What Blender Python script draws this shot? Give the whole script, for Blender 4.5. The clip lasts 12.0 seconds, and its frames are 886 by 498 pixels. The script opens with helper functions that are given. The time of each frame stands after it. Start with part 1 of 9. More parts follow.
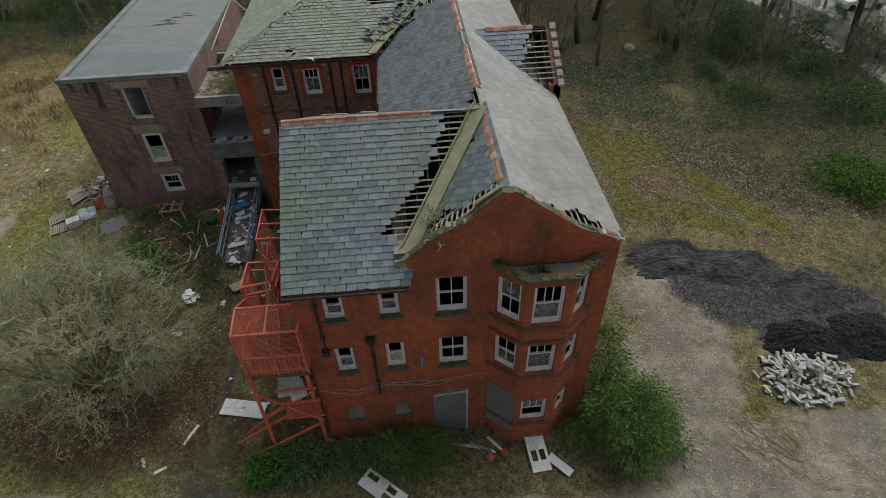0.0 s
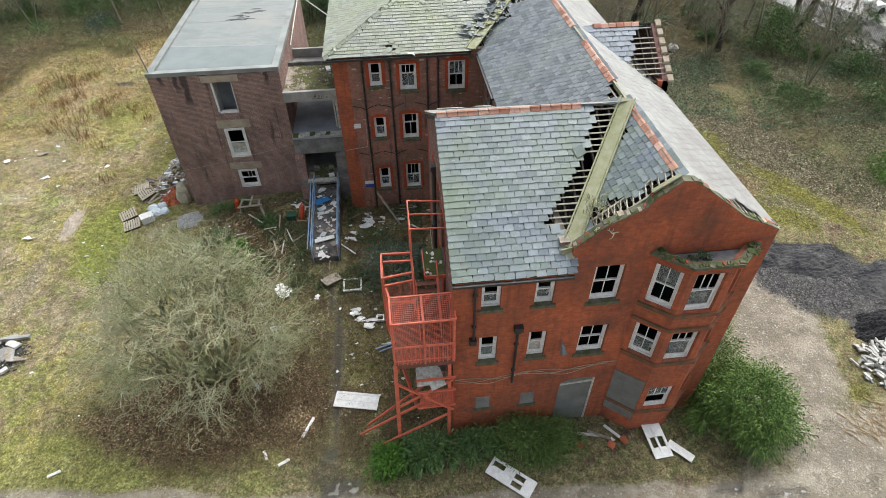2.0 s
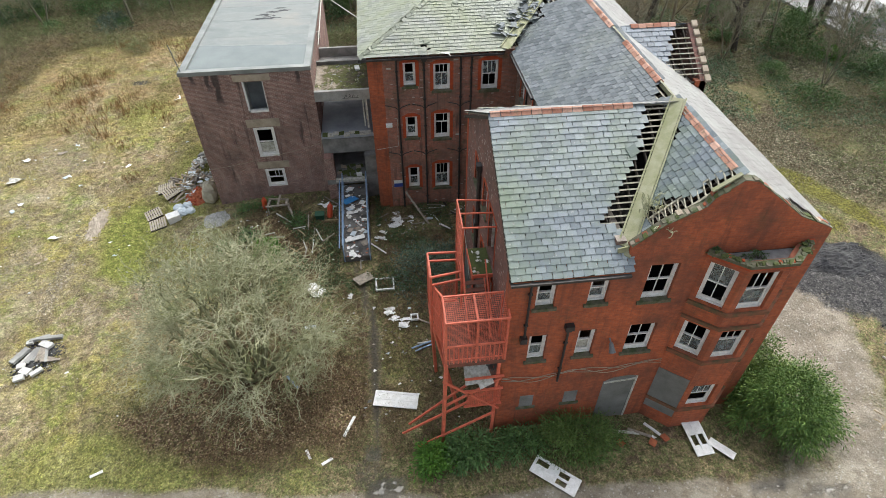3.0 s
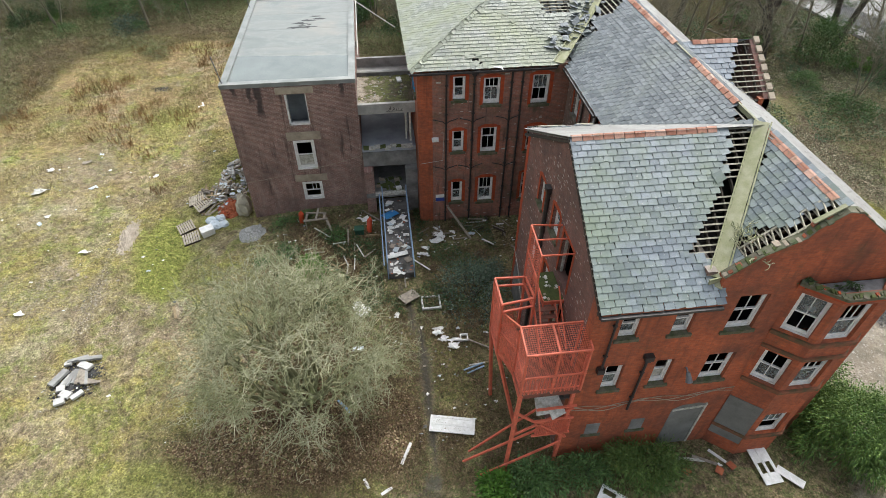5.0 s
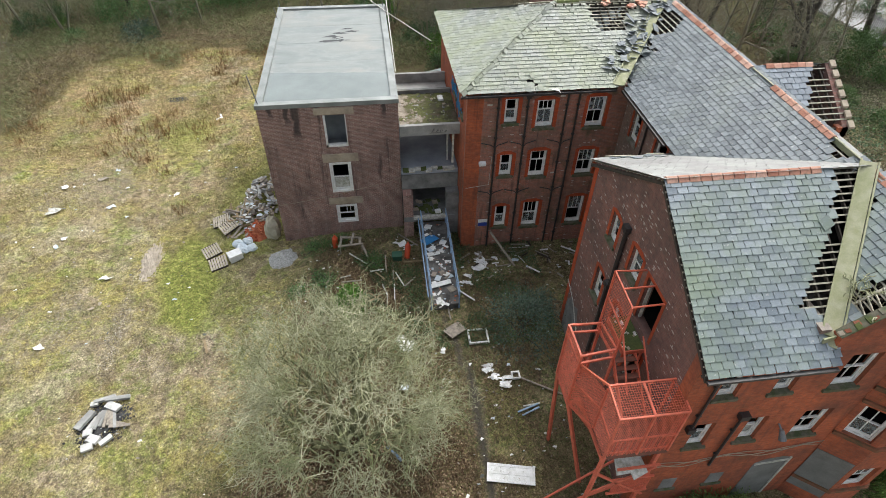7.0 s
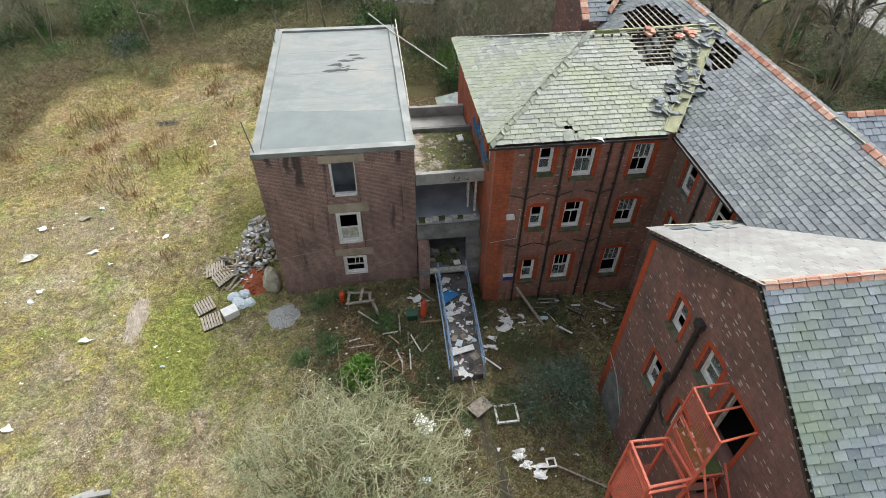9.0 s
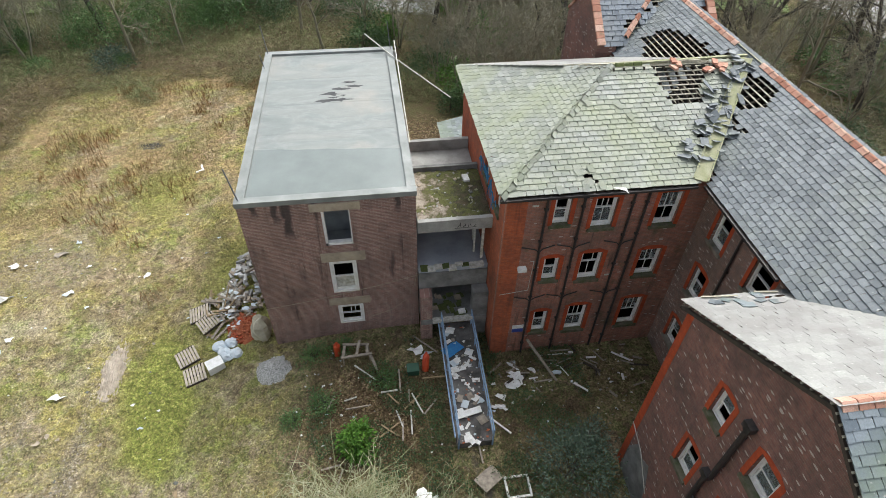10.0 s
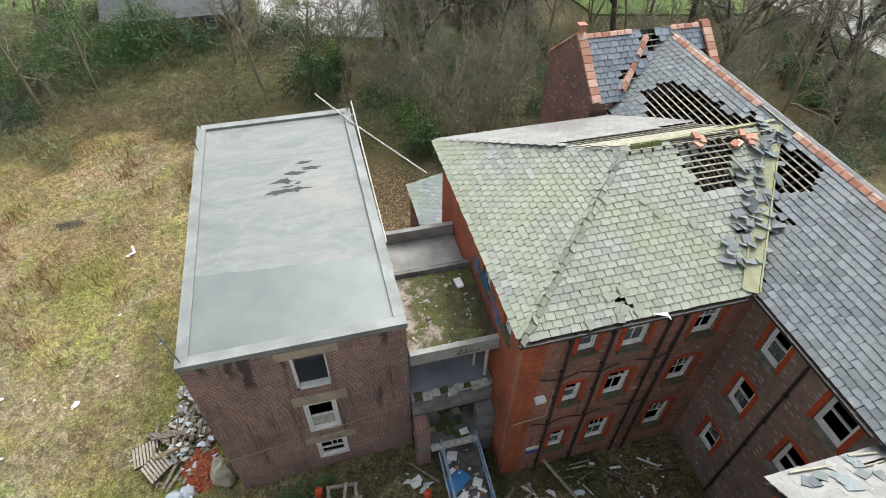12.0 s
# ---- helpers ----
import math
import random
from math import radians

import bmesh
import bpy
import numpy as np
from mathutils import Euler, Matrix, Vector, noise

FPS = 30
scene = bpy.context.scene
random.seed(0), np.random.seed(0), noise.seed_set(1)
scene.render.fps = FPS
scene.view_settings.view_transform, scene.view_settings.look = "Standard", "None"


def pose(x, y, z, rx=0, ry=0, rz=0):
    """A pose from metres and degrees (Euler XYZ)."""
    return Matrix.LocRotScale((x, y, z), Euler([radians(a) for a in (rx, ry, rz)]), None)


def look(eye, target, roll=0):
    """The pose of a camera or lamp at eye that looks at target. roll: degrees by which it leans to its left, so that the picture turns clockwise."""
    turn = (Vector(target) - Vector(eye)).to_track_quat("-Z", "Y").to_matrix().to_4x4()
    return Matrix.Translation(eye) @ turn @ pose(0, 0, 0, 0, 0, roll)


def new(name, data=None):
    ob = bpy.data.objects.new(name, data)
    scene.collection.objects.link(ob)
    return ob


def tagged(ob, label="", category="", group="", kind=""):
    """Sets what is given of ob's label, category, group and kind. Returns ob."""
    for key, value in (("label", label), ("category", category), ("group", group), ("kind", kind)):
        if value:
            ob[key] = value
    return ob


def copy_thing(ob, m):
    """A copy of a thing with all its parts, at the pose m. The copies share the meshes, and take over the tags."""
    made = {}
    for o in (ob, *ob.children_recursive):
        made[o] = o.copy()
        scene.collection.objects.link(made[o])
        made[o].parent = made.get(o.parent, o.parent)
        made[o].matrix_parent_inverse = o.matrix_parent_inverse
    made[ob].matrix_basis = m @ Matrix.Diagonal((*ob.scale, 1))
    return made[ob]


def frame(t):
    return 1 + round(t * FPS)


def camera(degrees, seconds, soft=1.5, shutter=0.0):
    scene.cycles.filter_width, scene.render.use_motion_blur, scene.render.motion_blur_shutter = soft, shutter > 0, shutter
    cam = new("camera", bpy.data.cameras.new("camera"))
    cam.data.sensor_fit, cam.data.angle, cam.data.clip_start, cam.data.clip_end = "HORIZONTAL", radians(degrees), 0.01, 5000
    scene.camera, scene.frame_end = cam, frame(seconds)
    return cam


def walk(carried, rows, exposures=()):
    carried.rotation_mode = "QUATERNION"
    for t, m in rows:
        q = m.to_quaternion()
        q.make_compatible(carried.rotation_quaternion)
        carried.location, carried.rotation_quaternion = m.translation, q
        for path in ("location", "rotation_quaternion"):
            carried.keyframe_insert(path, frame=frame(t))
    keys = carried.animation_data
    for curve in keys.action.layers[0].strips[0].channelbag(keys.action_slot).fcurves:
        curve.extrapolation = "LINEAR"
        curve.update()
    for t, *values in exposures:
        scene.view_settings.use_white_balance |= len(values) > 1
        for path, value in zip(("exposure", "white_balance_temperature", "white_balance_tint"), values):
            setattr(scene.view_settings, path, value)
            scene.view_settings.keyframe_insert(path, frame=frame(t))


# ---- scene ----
import functools

cam = camera(76.53, 12.0, soft=0.7)
PATH = [
    (0, (-1.532, -0.596, 20.960), (-1.446, 0.867, 19.599), -2.19),
    (0.5, (-2.913, -0.612, 20.961), (-2.813, 0.851, 19.601), -1.96),
    (1, (-4.449, -0.640, 20.957), (-4.332, 0.823, 19.598), -1.42),
    (1.5, (-5.875, -0.628, 20.987), (-5.744, 0.834, 19.628), -1.08),
    (2, (-7.316, -0.556, 21.003), (-7.171, 0.905, 19.644), -0.80),
    (2.5, (-8.443, -0.553, 21.004), (-8.284, 0.907, 19.647), -0.47),
    (3, (-9.324, -0.392, 21.045), (-9.160, 1.065, 19.686), -0.34),
    (5, (-11.976, 1.104, 21.291), (-11.791, 2.556, 19.929), 0.39),
    (5.5, (-12.623, 1.607, 21.387), (-12.430, 3.058, 20.024), 0.63),
    (6, (-13.276, 2.265, 21.428), (-13.078, 3.713, 20.062), 0.87),
    (6.5, (-13.839, 2.923, 21.422), (-13.635, 4.370, 20.055), 1.06),
    (7, (-14.347, 3.685, 21.327), (-14.141, 5.131, 19.961), 1.15),
    (9, (-14.810, 8.390, 21.299), (-14.601, 9.821, 19.917), 1.05),
    (9.5, (-14.724, 9.934, 21.341), (-14.516, 11.362, 19.956), 1.11),
    (10, (-14.646, 11.696, 21.382), (-14.430, 13.118, 19.993), 1.21),
    (10.5, (-14.569, 13.333, 21.447), (-14.333, 14.747, 20.053), 1.07),
    (11, (-14.620, 15.111, 21.622), (-14.350, 16.511, 20.220), 0.90),
    (11.5, (-14.701, 16.739, 21.788), (-14.392, 18.123, 20.378), 0.86),
    (12, (-14.902, 18.215, 21.965), (-14.531, 19.577, 20.548), 1.07),
]
walk(cam, [(t, look(eye, target, roll)) for t, eye, target, roll in PATH],
     exposures=[(t, stops + 0.9, 6250, 7) for t, stops in ((0.0, -1.3), (0.1, -0.95), (0.2, -0.6), (0.3, -0.3), (0.4, -0.1), (0.6, 0.0), (12.0, 0.0))])

# ---- world and light: an overcast day ----
world = bpy.data.worlds.new("overcast_sky")
scene.world = world
world.use_nodes = True
wn = world.node_tree
sky = wn.nodes.new("ShaderNodeTexSky")
sky.sky_type = "NISHITA"
sky.sun_disc = False
sky.sun_elevation, sky.sun_rotation = radians(52), radians(38)
sky.air_density, sky.dust_density, sky.ozone_density = 1.0, 6.0, 1.0
grey = wn.nodes.new("ShaderNodeHueSaturation")
grey.inputs["Saturation"].default_value = 0.35
bg = wn.nodes["Background"]
bg.inputs["Strength"].default_value = 0.15
wn.links.new(sky.outputs[0], grey.inputs["Color"])
wn.links.new(grey.outputs[0], bg.inputs["Color"])
SUN = bpy.data.lights.new("sun", "SUN")
SUN.energy, SUN.angle, SUN.color = 1.15, radians(60), (1.0, 0.985, 0.955)
sun = new("sun", SUN)
sun.matrix_basis = look((26, 52, 52), (0, 20, 0))

# ---- small helpers ----
RNG = random.Random(7)
BASE = {}


class M:
    """A list of corners and faces that becomes one mesh."""

    def __init__(self):
        self.v, self.f = [], []

    def add(self, verts, faces):
        k = len(self.v)
        self.v += [tuple(p) for p in verts]
        self.f += [tuple(i + k for i in face) for face in faces]
        return self

    def box(self, x0, y0, z0, x1, y1, z1):
        x0, x1 = min(x0, x1), max(x0, x1)
        y0, y1 = min(y0, y1), max(y0, y1)
        z0, z1 = min(z0, z1), max(z0, z1)
        return self.add([(x0, y0, z0), (x1, y0, z0), (x1, y1, z0), (x0, y1, z0), (x0, y0, z1), (x1, y0, z1), (x1, y1, z1), (x0, y1, z1)],
                        [(0, 3, 2, 1), (4, 5, 6, 7), (0, 1, 5, 4), (1, 2, 6, 5), (2, 3, 7, 6), (3, 0, 4, 7)])

    def obox(self, c, a, b, n):
        """A box about c with half axes a, b, n."""
        c, a, b, n = Vector(c), Vector(a), Vector(b), Vector(n)
        pts = [c + sa * a + sb * b + sn * n for sn in (-1, 1) for sa, sb in ((-1, -1), (1, -1), (1, 1), (-1, 1))]
        return self.add(pts, [(0, 3, 2, 1), (4, 5, 6, 7), (0, 1, 5, 4), (1, 2, 6, 5), (2, 3, 7, 6), (3, 0, 4, 7)])

    def bar(self, p, q, w, h, up=(0, 0, 1)):
        """A squared bar from p to q, w wide and h high."""
        p, q = Vector(p), Vector(q)
        d = q - p
        if d.length < 1e-6:
            return self
        side = d.cross(Vector(up))
        if side.length < 1e-6:
            side = d.cross(Vector((1, 0, 0)))
        side.normalize()
        top = side.cross(d).normalized()
        return self.obox((p + q) / 2, d / 2, side * w / 2, top * h / 2)

    def tube(self, pts, radii, n=6, cap=True):
        pts = [Vector(p) for p in pts]
        if not isinstance(radii, (list, tuple)):
            radii = [radii] * len(pts)
        rings, k = [], len(self.v)
        for i, p in enumerate(pts):
            d = (pts[min(i + 1, len(pts) - 1)] - pts[max(i - 1, 0)])
            d = d.normalized() if d.length > 1e-9 else Vector((0, 0, 1))
            a = d.cross(Vector((0.31, 0.2, 0.93)) if abs(d.z) < 0.9 else Vector((1, 0, 0))).normalized()
            b = d.cross(a)
            for j in range(n):
                w = 2 * math.pi * j / n
                self.v.append(tuple(p + radii[i] * (math.cos(w) * a + math.sin(w) * b)))
        for i in range(len(pts) - 1):
            for j in range(n):
                self.f.append((k + i * n + j, k + i * n + (j + 1) % n, k + (i + 1) * n + (j + 1) % n, k + (i + 1) * n + j))
        if cap:
            self.f.append(tuple(k + j for j in reversed(range(n))))
            self.f.append(tuple(k + (len(pts) - 1) * n + j for j in range(n)))
        return self

    def prism(self, poly, depth):
        """A polygon in space, thickened by the vector depth."""
        poly, depth, n = [Vector(p) for p in poly], Vector(depth), len(poly)
        faces = [tuple(range(n)), tuple(reversed(range(n, 2 * n)))]
        faces += [(i, i + n, (i + 1) % n + n, (i + 1) % n) for i in range(n)]
        return self.add(poly + [p + depth for p in poly], faces)


def mesh_from(name, m, mat, off=(0, 0, 0), smooth=False):
    me = bpy.data.meshes.new(name)
    me.from_pydata([(x - off[0], y - off[1], z - off[2]) for x, y, z in m.v], [], m.f)
    me.materials.append(mat)
    if smooth:
        me.polygons.foreach_set("use_smooth", [True] * len(me.polygons))
    me.update()
    bm = bmesh.new()
    bm.from_mesh(me)
    if len(bm.faces) < 4000:
        bmesh.ops.recalc_face_normals(bm, faces=bm.faces)
        bm.to_mesh(me)
    bm.free()
    return me


def thing(name, base, label, category, group="", kind=""):
    ob = new(name)
    ob.empty_display_size = 0.3
    ob.location = base
    BASE[ob.name] = Vector(base)
    return tagged(ob, label, category, group, kind)


def part(name, m, mat, parent, label="", smooth=False, kind=""):
    off = BASE[parent.name]
    ob = new(name, mesh_from(name, m, mat, off, smooth))
    ob.parent = parent
    BASE[ob.name] = off
    return tagged(ob, label, kind=kind)


def solo(name, m, mat, label, category, group="", kind="", base=None, smooth=False):
    """A thing that is one mesh."""
    if base is None:
        xs, ys, zs = zip(*m.v)
        base = ((min(xs) + max(xs)) / 2, (min(ys) + max(ys)) / 2, min(zs))
    ob = new(name, mesh_from(name, m, mat, base, smooth))
    ob.location = base
    BASE[ob.name] = Vector(base)
    return tagged(ob, label, category, group, kind)


def smooth_step(a, b, x):
    t = min(1.0, max(0.0, (x - a) / (b - a)))
    return t * t * (3 - 2 * t)


def ground_z(x, y):
    """The lie of the land: it falls to the field and to the front."""
    z = -1.25 + 0.85 * smooth_step(13, 27, y) * smooth_step(-26, -14, x)
    z += 0.35 * smooth_step(5, 12, x) * smooth_step(26, 10, y) - 0.3 * smooth_step(-17, -28, x)
    z += 0.05 * noise.noise((x * 0.3, y * 0.3, 0)) + 0.1 * noise.noise((x * 0.07, y * 0.07, 3))
    return z


# ---- materials ----
def nodes_of(name):
    mat = bpy.data.materials.new(name)
    mat.use_nodes = True
    nt = mat.node_tree
    return mat, nt, nt.nodes["Principled BSDF"]


def nd(nt, kind, **kw):
    n = nt.nodes.new(kind)
    for k, v in kw.items():
        n.inputs[k.replace("_", " ")].default_value = v
    return n


def pos_of(nt):
    return nt.nodes.new("ShaderNodeNewGeometry").outputs["Position"]


def noise_of(nt, scale, detail=4, rough=0.6, vec=None, dist=0.0):
    n = nd(nt, "ShaderNodeTexNoise", Scale=scale, Detail=detail, Roughness=rough, Distortion=dist)
    nt.links.new(vec if vec is not None else pos_of(nt), n.inputs["Vector"])
    return n.outputs["Fac"]


def ramp_of(nt, fac, stops):
    r = nt.nodes.new("ShaderNodeValToRGB")
    el = r.color_ramp.elements
    while len(el) > len(stops):
        el.remove(el[-1])
    while len(el) < len(stops):
        el.new(1.0)
    for e, (p, c) in zip(el, stops):
        e.position = p
        e.color = (c, c, c, 1) if isinstance(c, (int, float)) else (*c, 1)
    nt.links.new(fac, r.inputs["Fac"])
    return r.outputs["Color"]


def mix_of(nt, fac, a, b, mode="MIX"):
    m = nt.nodes.new("ShaderNodeMix")
    m.data_type, m.blend_type = "RGBA", mode
    for slot, v in ((0, fac), (6, a), (7, b)):
        if hasattr(v, "default_value") or hasattr(v, "links"):
            nt.links.new(v, m.inputs[slot])
        elif slot == 0:
            m.inputs[0].default_value = v
        else:
            m.inputs[slot].default_value = (*v, 1)
    return m.outputs[2]


def math_of(nt, op, a, b=0.0):
    m = nt.nodes.new("ShaderNodeMath")
    m.operation = op
    for slot, v in ((0, a), (1, b)):
        if hasattr(v, "links"):
            nt.links.new(v, m.inputs[slot])
        else:
            m.inputs[slot].default_value = v
    return m.outputs[0]


def bump_of(nt, bsdf, height, strength=0.4, distance=0.02):
    b = nd(nt, "ShaderNodeBump", Strength=strength, Distance=distance)
    nt.links.new(height, b.inputs["Height"])
    nt.links.new(b.outputs[0], bsdf.inputs["Normal"])


def plain(name, c1, c2, scale=6.0, rough=0.7, metal=0.0, bump=0.2, fine=60.0, lo=0.35, hi=0.65):
    """A surface of two mottled colours with a fine grain."""
    mat, nt, b = nodes_of(name)
    col = mix_of(nt, ramp_of(nt, noise_of(nt, scale, 6), [(lo, 0.0), (hi, 1.0)]), c1, c2)
    grain = noise_of(nt, fine, 3)
    col = mix_of(nt, 0.35, col, ramp_of(nt, grain, [(0.3, 0.45), (0.7, 1.3)]), "MULTIPLY")
    nt.links.new(col, b.inputs["Base Color"])
    b.inputs["Roughness"].default_value, b.inputs["Metallic"].default_value = rough, metal
    if bump:
        bump_of(nt, b, grain, bump, 0.01)
    return mat


def wall_uv(nt):
    """Along the wall and up it, whichever way the wall faces."""
    g = nt.nodes.new("ShaderNodeNewGeometry")
    p, n = nt.nodes.new("ShaderNodeSeparateXYZ"), nt.nodes.new("ShaderNodeSeparateXYZ")
    nt.links.new(g.outputs["Position"], p.inputs[0])
    nt.links.new(g.outputs["True Normal"], n.inputs[0])
    side = math_of(nt, "GREATER_THAN", math_of(nt, "ABSOLUTE", n.outputs[0]), 0.72)
    along = math_of(nt, "ADD", math_of(nt, "MULTIPLY", p.outputs[1], side), math_of(nt, "MULTIPLY", p.outputs[0], math_of(nt, "SUBTRACT", 1.0, side)))
    c = nt.nodes.new("ShaderNodeCombineXYZ")
    nt.links.new(along, c.inputs[0])
    nt.links.new(p.outputs[2], c.inputs[1])
    return c.outputs[0], p.outputs[2]


def brickwork(name, c1, c2, mortar, stain, stain_amt, fleck=0.0, moss=0.0, rough=0.85, runs=0.0):
    mat, nt, b = nodes_of(name)
    uv, height = wall_uv(nt)
    br = nd(nt, "ShaderNodeTexBrick", Scale=1.0, Mortar_Size=0.006, Mortar_Smooth=0.2, Bias=0.0, Brick_Width=0.225, Row_Height=0.075)
    br.inputs["Color1"].default_value, br.inputs["Color2"].default_value, br.inputs["Mortar"].default_value = (*c1, 1), (*c2, 1), (*mortar, 1)
    nt.links.new(uv, br.inputs["Vector"])
    col = br.outputs["Color"]
    big = noise_of(nt, 0.55, 8, 0.65)
    col = mix_of(nt, math_of(nt, "MULTIPLY", ramp_of(nt, big, [(0.42, 0.0), (0.68, 1.0)]), stain_amt), col, stain)
    mid = noise_of(nt, 5.0, 5, 0.7)
    col = mix_of(nt, 0.55, col, ramp_of(nt, mid, [(0.3, 0.55), (0.7, 1.35)]), "MULTIPLY")
    # rain streaks run down the wall
    st = nt.nodes.new("ShaderNodeMapping")
    st.inputs["Scale"].default_value = (2.2, 0.22, 1)
    nt.links.new(uv, st.inputs["Vector"])
    streak = noise_of(nt, 1.6, 5, 0.65, st.outputs[0])
    col = mix_of(nt, math_of(nt, "MULTIPLY", ramp_of(nt, streak, [(0.52, 0.0), (0.72, 1.0)]), stain_amt * 0.8), col, stain)
    if runs:
        # dark water runs, narrow and long
        rn = nt.nodes.new("ShaderNodeMapping")
        rn.inputs["Scale"].default_value = (1.5, 0.12, 1)
        nt.links.new(uv, rn.inputs["Vector"])
        run = noise_of(nt, 1.3, 6, 0.7, rn.outputs[0])
        col = mix_of(nt, math_of(nt, "MULTIPLY", ramp_of(nt, run, [(0.57, 0.0), (0.66, 1.0)]), runs), col, tuple(0.5 * c for c in stain))
    if fleck:
        fl = nt.nodes.new("ShaderNodeMapping")
        fl.inputs["Scale"].default_value = (4.5, 13.3, 1)
        nt.links.new(uv, fl.inputs["Vector"])
        vo = nd(nt, "ShaderNodeTexVoronoi", Scale=1.0)
        nt.links.new(fl.outputs[0], vo.inputs["Vector"])
        sep = nt.nodes.new("ShaderNodeSeparateColor")
        nt.links.new(vo.outputs["Color"], sep.inputs[0])
        hit = math_of(nt, "GREATER_THAN", sep.outputs[0], 1.0 - fleck)
        near = math_of(nt, "LESS_THAN", vo.outputs["Distance"], 0.42)
        col = mix_of(nt, math_of(nt, "MULTIPLY", math_of(nt, "MULTIPLY", hit, near), 0.75), col, (0.48, 0.43, 0.38))
    if moss:
        mo = noise_of(nt, 1.3, 7, 0.7)
        col = mix_of(nt, math_of(nt, "MULTIPLY", ramp_of(nt, mo, [(0.55, 0.0), (0.72, 1.0)]), moss), col, (0.06, 0.075, 0.03))
    nt.links.new(col, b.inputs["Base Color"])
    b.inputs["Roughness"].default_value = rough
    bump_of(nt, b, math_of(nt, "ADD", math_of(nt, "MULTIPLY", br.outputs["Fac"], -1.0), math_of(nt, "MULTIPLY", mid, 0.6)), 0.5, 0.01)
    return mat


def slating(name, joined, c1, c2, moss_c, moss_lo, moss_hi, rough=0.42):
    """Slate: a tone of its own for each slate, lichen and moss in drifts."""
    mat, nt, b = nodes_of(name)
    rnd = nt.nodes.new("ShaderNodeNewGeometry").outputs["Random Per Island"] if joined else nt.nodes.new("ShaderNodeObjectInfo").outputs["Random"]
    col = ramp_of(nt, rnd, [(0.0, c1), (0.5, tuple((p + q) / 2 for p, q in zip(c1, c2))), (1.0, c2)])
    fine = noise_of(nt, 22, 5, 0.7)
    col = mix_of(nt, 0.5, col, ramp_of(nt, fine, [(0.3, 0.6), (0.7, 1.35)]), "MULTIPLY")
    drift = noise_of(nt, 0.45, 8, 0.7)
    col = mix_of(nt, ramp_of(nt, drift, [(moss_lo, 0.0), (moss_hi, 0.8)]), col, moss_c)
    spots = noise_of(nt, 9, 3, 0.5)
    col = mix_of(nt, ramp_of(nt, spots, [(0.66, 0.0), (0.72, 0.55)]), col, (0.42, 0.42, 0.38))
    nt.links.new(col, b.inputs["Base Color"])
    nt.links.new(ramp_of(nt, fine, [(0.3, rough - 0.08), (0.7, rough + 0.15)]), b.inputs["Roughness"])
    bump_of(nt, b, fine, 0.35, 0.01)
    return mat


BRICK_RED = brickwork("brick_red", (0.48, 0.118, 0.042), (0.36, 0.086, 0.033), (0.31, 0.11, 0.062), (0.14, 0.055, 0.034), 0.8, moss=0.35, runs=0.35)
BRICK_RUBBED = brickwork("brick_rubbed", (0.47, 0.075, 0.016), (0.37, 0.056, 0.014), (0.30, 0.06, 0.022), (0.16, 0.04, 0.018), 0.4)
BRICK_DARK = brickwork("brick_weathered", (0.265, 0.12, 0.092), (0.18, 0.088, 0.072), (0.22, 0.165, 0.135), (0.10, 0.068, 0.058), 0.7, fleck=0.13, moss=0.3)
BRICK_COURT = brickwork("brick_court", (0.40, 0.155, 0.10), (0.285, 0.125, 0.092), (0.33, 0.235, 0.185), (0.135, 0.095, 0.073), 0.85, fleck=0.05, moss=0.8, runs=0.75)
BRICK_COURT_SIDE = brickwork("brick_court_side", (0.27, 0.155, 0.118), (0.19, 0.125, 0.104), (0.30, 0.255, 0.215), (0.12, 0.10, 0.083), 0.75, fleck=0.16, moss=0.45, runs=0.2)
BRICK_BROWN = brickwork("brick_brown", (0.295, 0.165, 0.135), (0.205, 0.12, 0.102), (0.50, 0.41, 0.35), (0.095, 0.065, 0.056), 0.5, runs=0.75)
def parapet_runs(mat):
    """Two black water runs below the roof edge of the brown block."""
    nt = mat.node_tree
    b = nt.nodes["Principled BSDF"]
    old = b.inputs["Base Color"].links[0].from_socket
    p = nt.nodes.new("ShaderNodeSeparateXYZ")
    nt.links.new(pos_of(nt), p.inputs[0])
    wob = math_of(nt, "MULTIPLY", math_of(nt, "SUBTRACT", noise_of(nt, 2.2, 5), 0.5), 0.5)
    fac = None
    for x, w, foot in ((-18.62, 0.2, 6.5), (-18.2, 0.26, 5.7), (-19.4, 0.15, 6.9), (-13.9, 0.14, 6.7)):
        near = math_of(nt, "SUBTRACT", 1.0, math_of(nt, "DIVIDE", math_of(nt, "ABSOLUTE", math_of(nt, "SUBTRACT", math_of(nt, "ADD", p.outputs[0], wob), x)), w))
        tall = math_of(nt, "MULTIPLY", math_of(nt, "SUBTRACT", p.outputs[2], foot), 1.1)
        one = math_of(nt, "MINIMUM", near, tall)
        fac = one if fac is None else math_of(nt, "MAXIMUM", fac, one)
    front_only = math_of(nt, "LESS_THAN", p.outputs[1], 29.0)
    col = mix_of(nt, math_of(nt, "MULTIPLY", ramp_of(nt, fac, [(0.05, 0.0), (0.6, 0.85)]), front_only), old, (0.035, 0.028, 0.027))
    nt.links.new(col, b.inputs["Base Color"])


